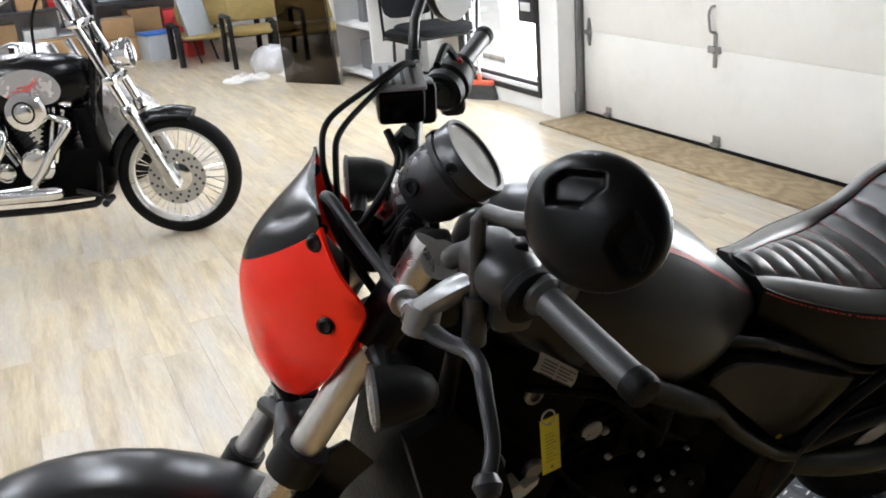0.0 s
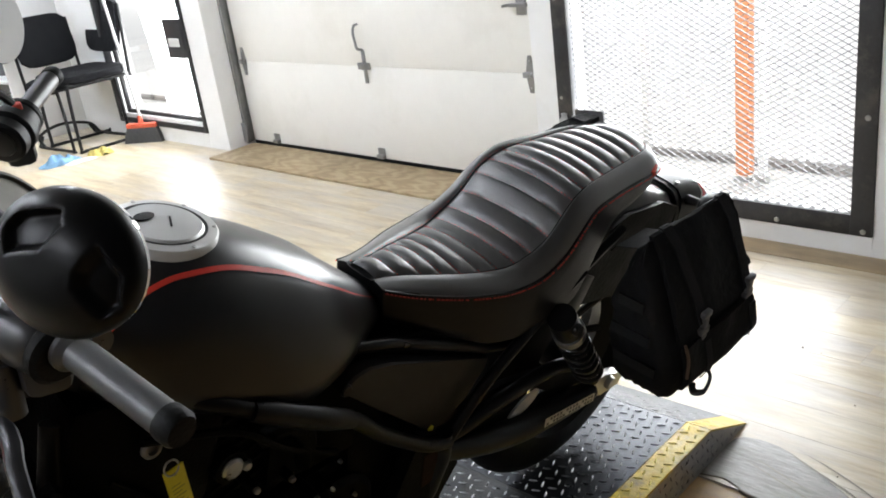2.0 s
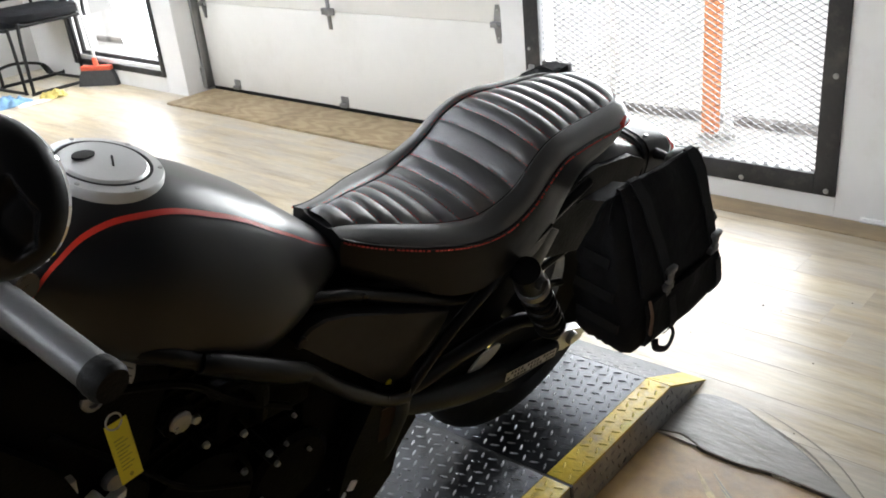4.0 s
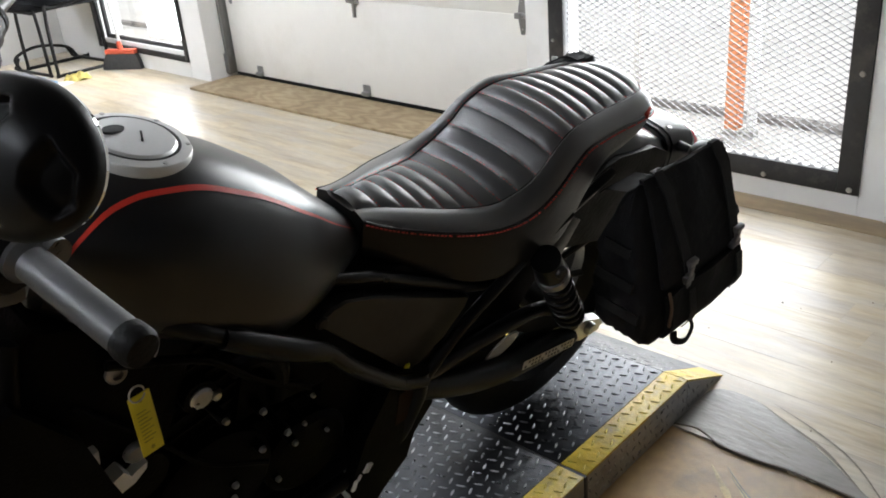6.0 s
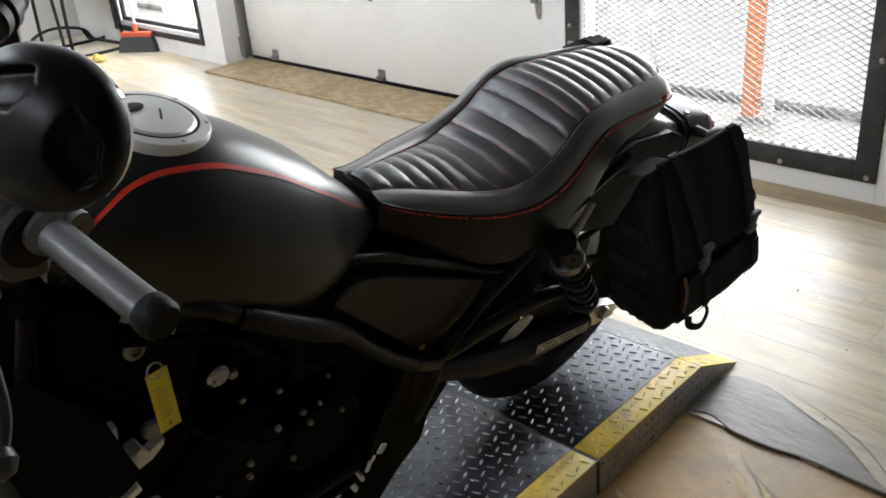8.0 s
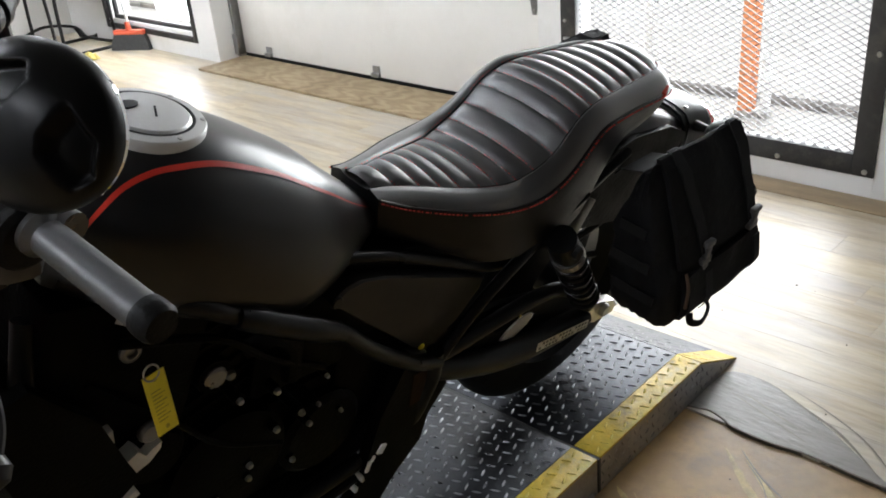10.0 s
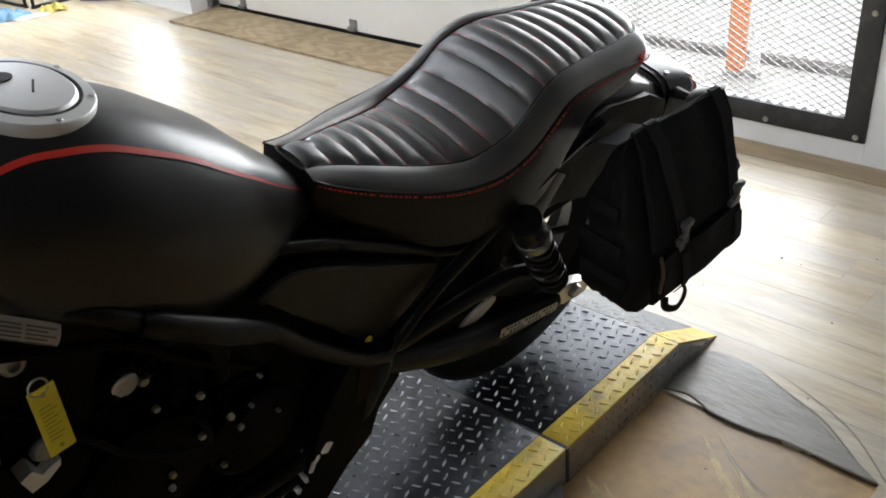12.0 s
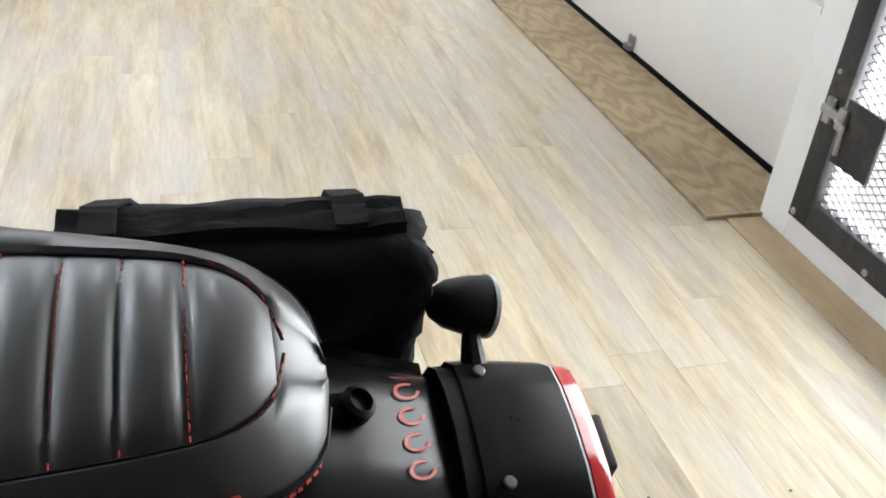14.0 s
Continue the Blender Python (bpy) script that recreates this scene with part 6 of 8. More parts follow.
rings(b, [[(x, y, 0.0) for x, y in out], [(x, y, 0.02) for x, y in out]])
wing = part("side_wing", b, "tread_light", lift, "bright diamond plate side wing with a rounded corner", 30)


def in_wing(x, y):
    return x < 0.45 or ((x - 0.45) / 0.30) ** 2 + ((y + 0.14) / 0.22) ** 2 < 0.9


verts, faces = [], []
for i in range(46):
    for j in range(9):
        cx, cy = -0.48 + i * 0.0285, -0.345 + j * 0.0285
        if not in_wing(cx, cy):
            continue
        a = radians(22 + 90 * ((i + j) % 2))
        c, s = math.cos(a), math.sin(a)
        k = len(verts)
        for u, v, w in ((-1, 0, 0), (0, -0.3, 0), (1, 0, 0), (0, 0.3, 0), (-0.4, 0, 1), (0.4, 0, 1)):
            u, v = u * 0.0150, v * 0.0150
            verts.append((cx + u * c - v * s, cy + u * s + v * c, 0.0195 + (0.0034 if w else 0)))
        faces += [(k, k + 1, k + 5, k + 4), (k + 1, k + 2, k + 5), (k + 2, k + 3, k + 5), (k + 3, k, k + 4), (k + 3, k + 4, k + 5)]
me = bpy.data.meshes.new("tread")
me.from_pydata([Vector(v) * U for v in verts], [], faces)
me.materials.append(MAT["alu"])
ob = new("tread", me)
ob.parent = wing
ob["kind"] = "stuff"


# ---- saddlebags ----
def saddlebag(s, prof_, label):
    """A soft bag: prof_ holds height, inner and outer side, front and rear, from the bottom up."""
    t = thing("saddlebag", lean_pose, label, "saddlebag", "saddlebags")
    zs_ = [r[0] for r in prof_]

    def sag(v):
        """The foot hangs lower at the front; straps lean back with it."""
        k = min(1.0, max(0.0, (zs_[-1] - v.z) / (zs_[-1] - zs_[0])))
        return Vector((v.x + 0.012 * k * k, v.y, v.z + k * (0.09 * (v.x - 1.06) + 0.12 * max(0.0, v.x - 1.10))))

    f_in, f_out, f_x0, f_x1 = (through_points(zs_, [r[k] for r in prof_]) for k in (1, 2, 3, 4))
    z0, z1 = zs_[0], zs_[-1]
    b = B()
    loops = []
    for k in range(25):
        z = z0 + (z1 - z0) * k / 24
        end = 0.012 * (1 if k in (0, 24) else 0)
        y0, y1, x0, x1 = f_in(z) + end, f_out(z) - end, f_x0(z) + end, f_x1(z) - end
        loop = []
        for i in range(64):
            a = 2 * math.pi * i / 64
            u, v = math.cos(a), math.sin(a)
            q = (abs(u) ** 7 + abs(v) ** 7) ** (-1 / 7)
            u, v = u * q, v * q
            wob = 0.011 * noise.noise(Vector((u * 2.4 + s, v * 2.4, z * 16))) + 0.006 * noise.noise(Vector((u * 6 + s, v * 6, z * 45)))
            loop.append(Vector(((x0 + x1) / 2 + u * ((x1 - x0) / 2 + wob), s * ((y0 + y1) / 2 + v * ((y1 - y0) / 2 + wob)), z)))
        loops.append(loop)
    rings(b, loops)
    part("bag_body", b, "nylon", t, "", 50)

    def outer(f, off):
        """A point down the outer side: f from 0 at the top to 1 at the foot."""
        if f < 0:
            return (f_out(z1) + f * 0.35 * (f_out(z1) - f_in(z1)) * 2, z1 + off)
        z = z1 - (z1 - z0) * f
        return (f_out(z) + off, z + off * 0.5)

    def band(xa, xb, fa, fb, off, thick, n=10, wave=0.0, lean=0.0):
        b = B()
        loops = []
        k = max(2, int((xb - xa) / 0.02))
        for j in range(n + 1):
            f = fa + (fb - fa) * j / n
            (y, z), (yi, zi) = outer(f, off), outer(f, off - thick)
            xs4 = [xa + lean * max(f, 0.0) + (xb - xa) * i / k for i in range(k + 1)]
            w = [wave * noise.noise(Vector((x * 14, f * 7, s * 3))) for x in xs4]
            loops.append([Vector((x, s * (y + q), z + q * 0.6)) for x, q in zip(xs4, w)] + [Vector((x, s * yi, zi)) for x in xs4[::-1]])
        return rings(b, loops)

    xa, xb = max(f_x0(z1), f_x0(z1 - 0.1)) + 0.012, min(f_x1(z1), f_x1(z1 - 0.1)) - 0.012
    part("flap", band(xa, xb, -0.8, 0.60, 0.011, 0.009, 14, 0.008), "nylon", t, "", 50)
    part("front_pocket", band(xa + 0.01, xb - 0.01, 0.66, 0.97, 0.014, 0.016, 8, 0.008), "nylon", t, "", 50)
    for x, lean in ((0.938, 0.062), (1.150, 0.004)):
        strap = part("strap", band(x - 0.015, x + 0.015, -0.8, 0.58, 0.0175, 0.0035, 14, 0.003, lean), "web", t, "", 30)
        yb, zb = outer(0.57, 0.024)
        x += lean * 0.57
        b = B()
        box(b, (x - 0.015, min(s * (yb - 0.012), s * (yb + 0.002)), zb + 0.008), (x + 0.015, max(s * (yb - 0.012), s * (yb + 0.002)), zb + 0.022), 0.004)
        box(b, (x - 0.008, min(s * (yb - 0.012), s * (yb + 0.001)), zb - 0.02), (x + 0.008, max(s * (yb - 0.012), s * (yb + 0.001)), zb + 0.012), 0.003)
        box(b, (x - 0.016, min(s * (yb - 0.012), s * (yb + 0.002)), zb - 0.034), (x + 0.016, max(s * (yb - 0.012), s * (yb + 0.002)), zb - 0.016), 0.004)
        box(b, (x - 0.010, min(s * (yb - 0.01), s * (yb + 0.001)), zb - 0.052), (x + 0.010, max(s * (yb - 0.01), s * (yb + 0.001)), zb - 0.032), 0.004)
        part("buckle", b, "buckle", strap, "dark grey plastic buckle")
        part("lower_strap", band(x - 0.011, x + 0.011, 0.70, 0.99, 0.020, 0.003, 6, 0.004), "web", strap, "", 30)
    yl, zl = outer(0.97, 0.012)
    b = B()
    tube(b, [(0.935, s * yl, zl), (0.930, s * (yl + 0.010), zl - 0.015), (0.958, s * (yl + 0.020), zl - 0.026), (0.992, s * (yl + 0.012), zl - 0.015), (0.990, s * yl, zl + 0.01)], 0.008, 8, 5, flat=0.5)
    part("grab_loop", b, "web", t)
    yl, zl = outer(0.62, 0.018)
    b = B()
    tube(b, [(0.895, s * yl, zl), (0.893, s * (yl + 0.014), zl - 0.03), (0.895, s * (yl + 0.016), zl - 0.075)], 0.0035, 6, 3)
    part("zip_pull", b, "cord", t, "brown cord zip pull")
    for k in range(3):
        z = z0 + (z1 - z0) * (0.25 + 0.2 * k)
        b = B()
        rings(b, [[Vector((f_x0(z) - 0.002 + dx, s * y, z + dz)) for dx, dz in ((-0.006, -0.011), (-0.006, 0.011), (0.0, 0.011), (0.0, -0.011))] for y in (f_in(z) + 0.02, (f_in(z) + f_out(z)) / 2, f_out(z) - 0.02)])
        part("side_webbing", b, "web", t)
    b = B()
    yi = f_in(z1) + 0.03
    rings(b, [[Vector((x, s * (y + dy), z)) for x, dy in ((0.92, 0.003), (1.03, 0.003), (1.03, 0), (0.92, 0))] for y, z in ((yi, z1 - 0.006), (yi - 0.035, z1 - 0.035), (0.10, 0.705), (0.088, 0.69))])
    part("yoke", b, "web", t, "wide strap that passes under the seat")
    zt = z1 - 0.50 * (z1 - z0)
    b = B()
    rings(b, [[Vector((f_x1(zt) - 0.014 + dx, s * (f_out(zt) - 0.026 + dy), zt + dz)) for dx, dy in ((0, 0), (reach, 0.012), (reach - 0.003, 0.018), (0, 0.03))] for dz, reach in ((-0.034, 0.010), (-0.006, 0.052), (0.004, 0.046), (0.044, 0.012))])
    part("side_tab", b, "nylon", t)
    for k, z in enumerate((z1 - 0.66 * (z1 - z0), z1 - 0.85 * (z1 - z0))):
        b = B()
        rings(b, [[Vector((f_x1(z) - 0.008 + dx, s * (f_out(z) - 0.04 + dy), zz)) for dx, dy in ((0, 0), (0.02, 0.006), (0.018, 0.018), (0, 0.03))] for zz in (z - 0.012, z + 0.014)])
        part("strap_end", b, "web", t)
    for ob in t.children_recursive:
        for v in ob.data.vertices:
            v.co = sag(v.co / U) * U
    return t


saddlebag(-1, [(0.448, 0.195, 0.300, 0.868, 1.13), (0.47, 0.175, 0.312, 0.848, 1.152), (0.53, 0.162, 0.304, 0.838, 1.172), (0.59, 0.150, 0.282, 0.836, 1.182), (0.66, 0.156, 0.254, 0.843, 1.190), (0.71, 0.168, 0.229, 0.853, 1.196), (0.752, 0.180, 0.209, 0.868, 1.200), (0.766, 0.182, 0.200, 0.88, 1.196)], "black nylon saddlebag with two buckled straps")
saddlebag(1, [(0.50, 0.175, 0.265, 0.89, 1.20), (0.53, 0.16, 0.292, 0.882, 1.215), (0.62, 0.15, 0.300, 0.880, 1.224), (0.70, 0.145, 0.285, 0.882, 1.228), (0.76, 0.138, 0.258, 0.884, 1.226), (0.805, 0.135, 0.222, 0.886, 1.220), (0.822, 0.138, 0.202, 0.892, 1.212)], "black nylon saddlebag hung on the far side of the tail")

# Yellow key tag on its ring.
tagm = bike_pose @ along((-0.133, -0.142, 0.768), (0.1, -0.95, 0.25))
ktag = thing("key_tag", tagm, "yellow plastic key tag hanging below the grip", "key tag")
b = B()
box(b, (-0.016, -0.045, -0.0012), (0.016, 0.045, 0.0012), 0.001)
card = part("tag", b, "yellow_tag", ktag)
b = B()
for i in range(9):
    box(b, (-0.010, -0.025 + i * 0.0055, 0.0013), (0.004 + 0.005 * (i % 2), -0.0236 + i * 0.0055, 0.0016))
for y in (-0.036, 0.036):
    turned(b, [(0.003, 0.0012), (0.003, 0.0016)], Matrix.Translation((0, y, 0)), 10)
part("print", b, "ink", card)
b = B()
tube(b, [(0.011 * math.cos(a) - 0.002, 0.047 + 0.011 * math.sin(a), 0.001) for a in (2 * math.pi * i / 20 for i in range(20))], 0.0014, 6)
part("ring", b, "steel", ktag, "steel key ring")

# ---- the chrome cruiser ----
cruiser = thing("cruiser_motorcycle", pose(-0.008, 3.655, 0) @ pose(0, 0, 0, 0, 0, -23), "black and chrome cruiser motorcycle with spoked wheel", "motorcycle")


def spoked_wheel(parent, c, r, w, rim):
    m = along(c, (0, 1, 0))
    b = B()
    prof_ = [(rim + (r - rim) * math.sin(math.pi * i / 14) ** 0.6, -w / 2 * math.cos(math.pi * i / 14)) for i in range(15)]
    turned(b, prof_ + [(rim - 0.01, w * 0.3), (rim - 0.01, -w * 0.3)], m, 64, True)
    ty = part("tyre", b, "rubber", parent, "", 45)
    b = B()
    turned(b, [(rim + 0.004, -w * 0.40), (rim - 0.008, -w * 0.40), (rim - 0.022, -w * 0.25), (rim - 0.026, 0), (rim - 0.022, w * 0.25), (rim - 0.008, w * 0.40), (rim + 0.004, w * 0.40)], m, 64, True)
    part("rim", b, "alu", ty, "bright polished rim")
    b = B()
    turned(b, [(0.02, -0.075), (0.032, -0.06), (0.03, -0.045), (0.022, -0.04), (0.022, 0.04), (0.03, 0.045), (0.032, 0.06), (0.02, 0.075)], m, 28)
    part("hub", b, "chrome", ty)
    for k in range(40):
        s = -1 if k % 2 else 1
        a0, a1 = 2 * math.pi * k / 40, 2 * math.pi * (k + (2.6 if k % 4 < 2 else -2.6)) / 40
        b = B()
        tube(b, [m @ Vector((0.028 * math.cos(a1), 0.028 * math.sin(a1), s * 0.05)), m @ Vector(((rim - 0.02) * math.cos(a0), (rim - 0.02) * math.sin(a0), s * 0.008))], 0.0028, 5)
        part("spoke", b, "chrome", ty)
    return ty, m


R1 = 0.318
ty, wm = spoked_wheel(cruiser, (0, 0, R1), R1, 0.095, 0.256)
b = B()
turned(b, [(0.145, -0.066), (0.145, -0.060), (0.075, -0.060), (0.075, -0.066)], wm, 40, True)
disc = part("brake_disc", b, "steel", ty, "drilled steel brake disc")
for k in range(36):
    a = 2 * math.pi * k / 36
    rr_ = 0.095 + 0.02 * (k % 3)
    b = B()
    turned(b, [(0.0078, -0.0675), (0.0078, -0.0590)], wm @ Matrix.Translation((rr_ * math.cos(a), rr_ * math.sin(a), 0)), 8)
    part("hole", b, "iron", disc)
b = B()
turned(b, [(0.08, -0.064), (0.06, -0.072), (0.03, -0.075)], wm, 28)
part("carrier", b, "chrome", ty)
fd = Vector((-0.37, 0, 0.93)).normalized()
for y in (-0.105, 0.105):
    b = B()
    tube(b, [Vector((-0.02, y, R1)) - fd * 0.05, Vector((-0.02, y, R1)) + fd * 0.42], 0.030, 18)
    fl = part("fork_leg", b, "alu", cruiser, "polished fork leg")
    b = B()
    tube(b, [Vector((-0.02, y, R1)) + fd * 0.40, Vector((-0.02, y, R1)) + fd * 1.05], 0.022, 18)
    part("fork_tube", b, "chrome", fl)
    b = B()
    turned(b, [(0.034, 0), (0.036, 0.01), (0.036, 0.05), (0.03, 0.06)], along(Vector((-0.02, y, R1)) + fd * 0.36, fd), 18)
    part("fork_cap", b, "chrome", fl)
for h in (0.56, 0.86):
    b = B()
    c = Vector((-0.02, 0, R1)) + fd * h
    box(b, (c.x - 0.03, -0.13, c.z - 0.02), (c.x + 0.03, 0.13, c.z + 0.02), 0.01)
    part("triple_clamp", b, "chrome", cruiser)
b = B()
loops = []
for i in range(17):
    a = radians(68 + 98 * i / 16)
    c = Vector((math.cos(a) * (R1 + 0.03), 0, R1 + math.sin(a) * (R1 + 0.03)))
    n = Vector((math.cos(a), 0, math.sin(a)))
    loops.append([c + n * h + Vector((0, y, 0)) for y, h in ((-0.062, -0.05), (-0.058, -0.01), (-0.035, 0.006), (0, 0.01), (0.035, 0.006), (0.058, -0.01), (0.062, -0.05), (0.055, -0.05), (0, 0.0), (-0.055, -0.05))])
rings(b, loops)
part("front_fender", b, "gloss", cruiser, "", 50)
b = B()
hm = along((-0.125, -0.02, 0.955), (0.97, 0, 0.1)) @ Matrix.Scale(0.84, 4)
turned(b, [(0.02, -0.13), (0.055, -0.12), (0.08, -0.08), (0.088, -0.02), (0.09, 0.0), (0.084, 0.006)], hm, 32)
hl = part("headlight", b, "chrome", cruiser, "chrome headlight shell")
b = B()
turned(b, [(0.084, 0.004), (0.07, 0.014), (0.03, 0.02), (0.004, 0.021)], hm, 32)
part("lens", b, "glass", hl)
b = B()
loops = []
for x, w, z0, z1 in ((-1.15, 0.03, 0.78, 0.86), (-1.05, 0.10, 0.72, 0.93), (-0.9, 0.135, 0.70, 0.98), (-0.72, 0.145, 0.71, 1.0), (-0.56, 0.12, 0.73, 0.99), (-0.47, 0.075, 0.76, 0.96), (-0.43, 0.02, 0.82, 0.90)):
    loops.append([Vector((x, w * math.copysign(abs(math.sin(a)) ** 0.85, math.sin(a)), (z0 + z1) / 2 + (z1 - z0) / 2 * math.cos(a))) for a in (2 * math.pi * i / 28 for i in range(28))])
rings(b, loops)
ctank = part("fuel_tank", moved(b, pose(0.12, 0, -0.015)), "gloss", cruiser, "gloss black tank with silver panel", 60)
b = B()
out = []
for i in range(24):
    a = 2 * math.pi * i / 24
    u, v = math.cos(a), math.sin(a)
    out.append((-0.80 + 0.155 * u - 0.03 * v, 0.845 + 0.085 * v * (1 + 0.25 * u)))
rings(b, [[Vector((x, -0.136 - 0.012 * (1 - ((x + 0.75) / 0.2) ** 2), z)) for x, z in out], [Vector((x, -0.144 - 0.012 * (1 - ((x + 0.75) / 0.2) ** 2), z)) for x, z in out]])
panel = part("tank_panel", moved(b, pose(0.19, 0, 0.0)), "silver", ctank, "silver panel with red flames")
b = B()
for k in range(3):
    tube(b, [(-0.90 + 0.03 * k, -0.162, 0.81 + 0.02 * k), (-0.82 + 0.02 * k, -0.162, 0.825 + 0.015 * k), (-0.76, -0.162, 0.85 + 0.012 * k), (-0.74, -0.16, 0.885 + 0.006 * k)], [0.0035, 0.003, 0.002, 0.001], 6, 4)
part("flame", moved(b, pose(0.19, 0, 0.0)), "redline", panel, "red painted flame")
b = B()
am = along((-0.63, -0.17, 0.735), (0, -1, 0))
turned(b, [(0.085, -0.04), (0.098, -0.03), (0.10, 0.015), (0.09, 0.03), (0.06, 0.035), (0.040, 0.0352), (0.034, 0.040), (0.020, 0.042), (0.004, 0.042)], am, 36)
ac = part("air_cleaner", b, "chrome", cruiser, "round chrome air cleaner")
b = B()
turned(b, [(0.056, 0.0350), (0.055, 0.038), (0.046, 0.038), (0.045, 0.0345)], am, 36)
part("cleaner_ring", b, "gloss", ac)
b = B()
box(b, (-1.0, -0.10, 0.20), (-0.42, 0.10, 0.46), 0.03)
eng = part("crankcase", moved(b, pose(0.07, 0, 0.06)), "engine", cruiser, "black engine")
for xa, lean in ((-0.66, 18), (-0.86, -22)):
    b = B()
    mm = pose(xa + 0.08, 0, 0.50) @ pose(0, 0, 0, 0, lean, 0)
    box(b, (-0.06, -0.07, 0), (0.06, 0.07, 0.25), 0.004, mm)
    cyl = part("cylinder", b, "engine", eng)
    for i in range(9):
        b = B()
        box(b, (-0.075, -0.085, i * 0.026), (0.075, 0.085, i * 0.026 + 0.012), 0.004, mm)
        part("fin", b, "engine", cyl)
    b = B()
    box(b, (-0.065, -0.095, 0.245), (0.065, 0.095, 0.30), 0.02, mm)
    part("rocker_cover", b, "chrome", eng)
    b = B()
    tube(b, [mm @ Vector((-0.02, -0.10, 0.24)), (xa * 0.8 - 0.07, -0.115, 0.46)], 0.011, 10)
    tube(b, [mm @ Vector((0.025, -0.10, 0.24)), (xa * 0.8 - 0.04, -0.115, 0.46)], 0.011, 10)
    part("pushrod_tube", b, "chrome", eng)
b = B()
turned(b, [(0.085, 0), (0.085, 0.02), (0.07, 0.035), (0.01, 0.04)], along((-0.66, -0.10, 0.45), (0, -1, 0)), 28)
part("timing_cover", b, "chrome", eng)
b = B()
turned(b, [(0.05, 0), (0.05, 0.03), (0.035, 0.04), (0.01, 0.042)], along((-0.82, -0.10, 0.43), (0, -1, 0)), 24)
part("cover", b, "chrome", eng)
b = B()
tube(b, [(-0.60, -0.09, 0.70), (-0.50, -0.14, 0.685), (-0.455, -0.165, 0.645), (-0.55, -0.18, 0.53), (-0.66, -0.18, 0.39), (-0.78, -0.18, 0.345), (-1.7, -0.18, 0.335)], 0.021, 14, 6)
tube(b, [(-0.80, -0.10, 0.66), (-0.77, -0.17, 0.62), (-0.83, -0.19, 0.50), (-0.97, -0.19, 0.41), (-1.2, -0.19, 0.40), (-1.7, -0.19, 0.41)], 0.020, 14, 6)
tube(b, [(-0.535, -0.195, 0.325), (-0.56, -0.195, 0.325), (-0.60, -0.195, 0.322), (-1.7, -0.195, 0.32)], [0.020, 0.030, 0.032, 0.032], 18)
part("exhaust_pipe", b, "chrome", cruiser, "chrome exhaust pipes")
b = B()
tube(b, [(-0.36, -0.05, 0.95), (-0.44, -0.06, 0.55), (-0.46, -0.10, 0.22), (-0.60, -0.11, 0.16), (-1.3, -0.11, 0.16)], 0.02, 12, 5)
tube(b, [(-0.36, 0.05, 0.95), (-0.44, 0.06, 0.55), (-0.46, 0.10, 0.22), (-0.60, 0.11, 0.16), (-1.3, 0.11, 0.16)], 0.02, 12, 5)
part("frame_tube", moved(b, pose(0.07, 0, 0.06)), "gloss", cruiser)
b = B()
box(b, (-0.50, -0.09, 0.24), (-0.41, 0.09, 0.66), 0.015, pose(-0.45, 0, 0.45) @ pose(0, 0, 0, 0, -5, 0) @ pose(0.45, 0, -0.45))
part("oil_cooler", moved(b, pose(0.07, 0, 0.06)), "engine", cruiser)
b = B()
tube(b, [(-0.5, -0.10, 0.30), (-0.36, -0.16, 0.28), (-0.30, -0.24, 0.28)], 0.013, 10, 4)
tube(b, [(-0.30, -0.20, 0.28), (-0.30, -0.31, 0.28)], 0.018, 12)
part("forward_peg", b, "satin", cruiser)
b = B()
tube(b, [(-0.60, -0.42, 1.22), (-0.45, -0.36, 1.30), (-0.40, -0.14, 1.28), (-0.40, 0.14, 1.28), (-0.45, 0.36, 1.30), (-0.60, 0.42, 1.22)], 0.014, 12, 6)
tube(b, [(-0.40, -0.06, 1.10), (-0.40, -0.06, 1.28)], 0.018, 10)
tube(b, [(-0.40, 0.06, 1.10), (-0.40, 0.06, 1.28)], 0.018, 10)
part("handlebar", b, "chrome", cruiser)
b = B()
tube(b, [(-0.40, -0.10, 1.2), (-0.30, -0.06, 1.05), (-0.33, -0.03, 0.85), (-0.38, -0.05, 0.7)], 0.007, 8, 6)
tube(b, [(-0.43, -0.2, 1.28), (-0.50, -0.18, 1.15), (-0.55, -0.10, 1.0)], 0.007, 8, 6)
tube(b, [(-0.44, 0.2, 1.28), (-0.34, 0.10, 1.12), (-0.30, 0.05, 0.9)], 0.007, 8, 6)
part("cable", b, "rubber", cruiser)
b = B()
turned(b, [(0.055, 0), (0.055, 0.03), (0.03, 0.035)], along((-0.70, 0.0, 1.0), (0, 0, 1)), 28)
part("fuel_gauge", b, "chrome", ctank)
b = B()
loops = []
for x, w, z in ((-1.02, 0.06, 0.80), (-1.12, 0.14, 0.77), (-1.35, 0.17, 0.74), (-1.6, 0.16, 0.76), (-1.75, 0.12, 0.82)):
    loops.append([Vector((x, w * math.sin(a), z + 0.05 * math.cos(a))) for a in (2 * math.pi * i / 20 for i in range(20))])
rings(b, loops)
part("seat", b, "leather_dark", cruiser, "", 60)
ty2, wm2 = spoked_wheel(cruiser, (-1.62, 0, 0.32), 0.32, 0.15, 0.21)
b = B()
loops = []
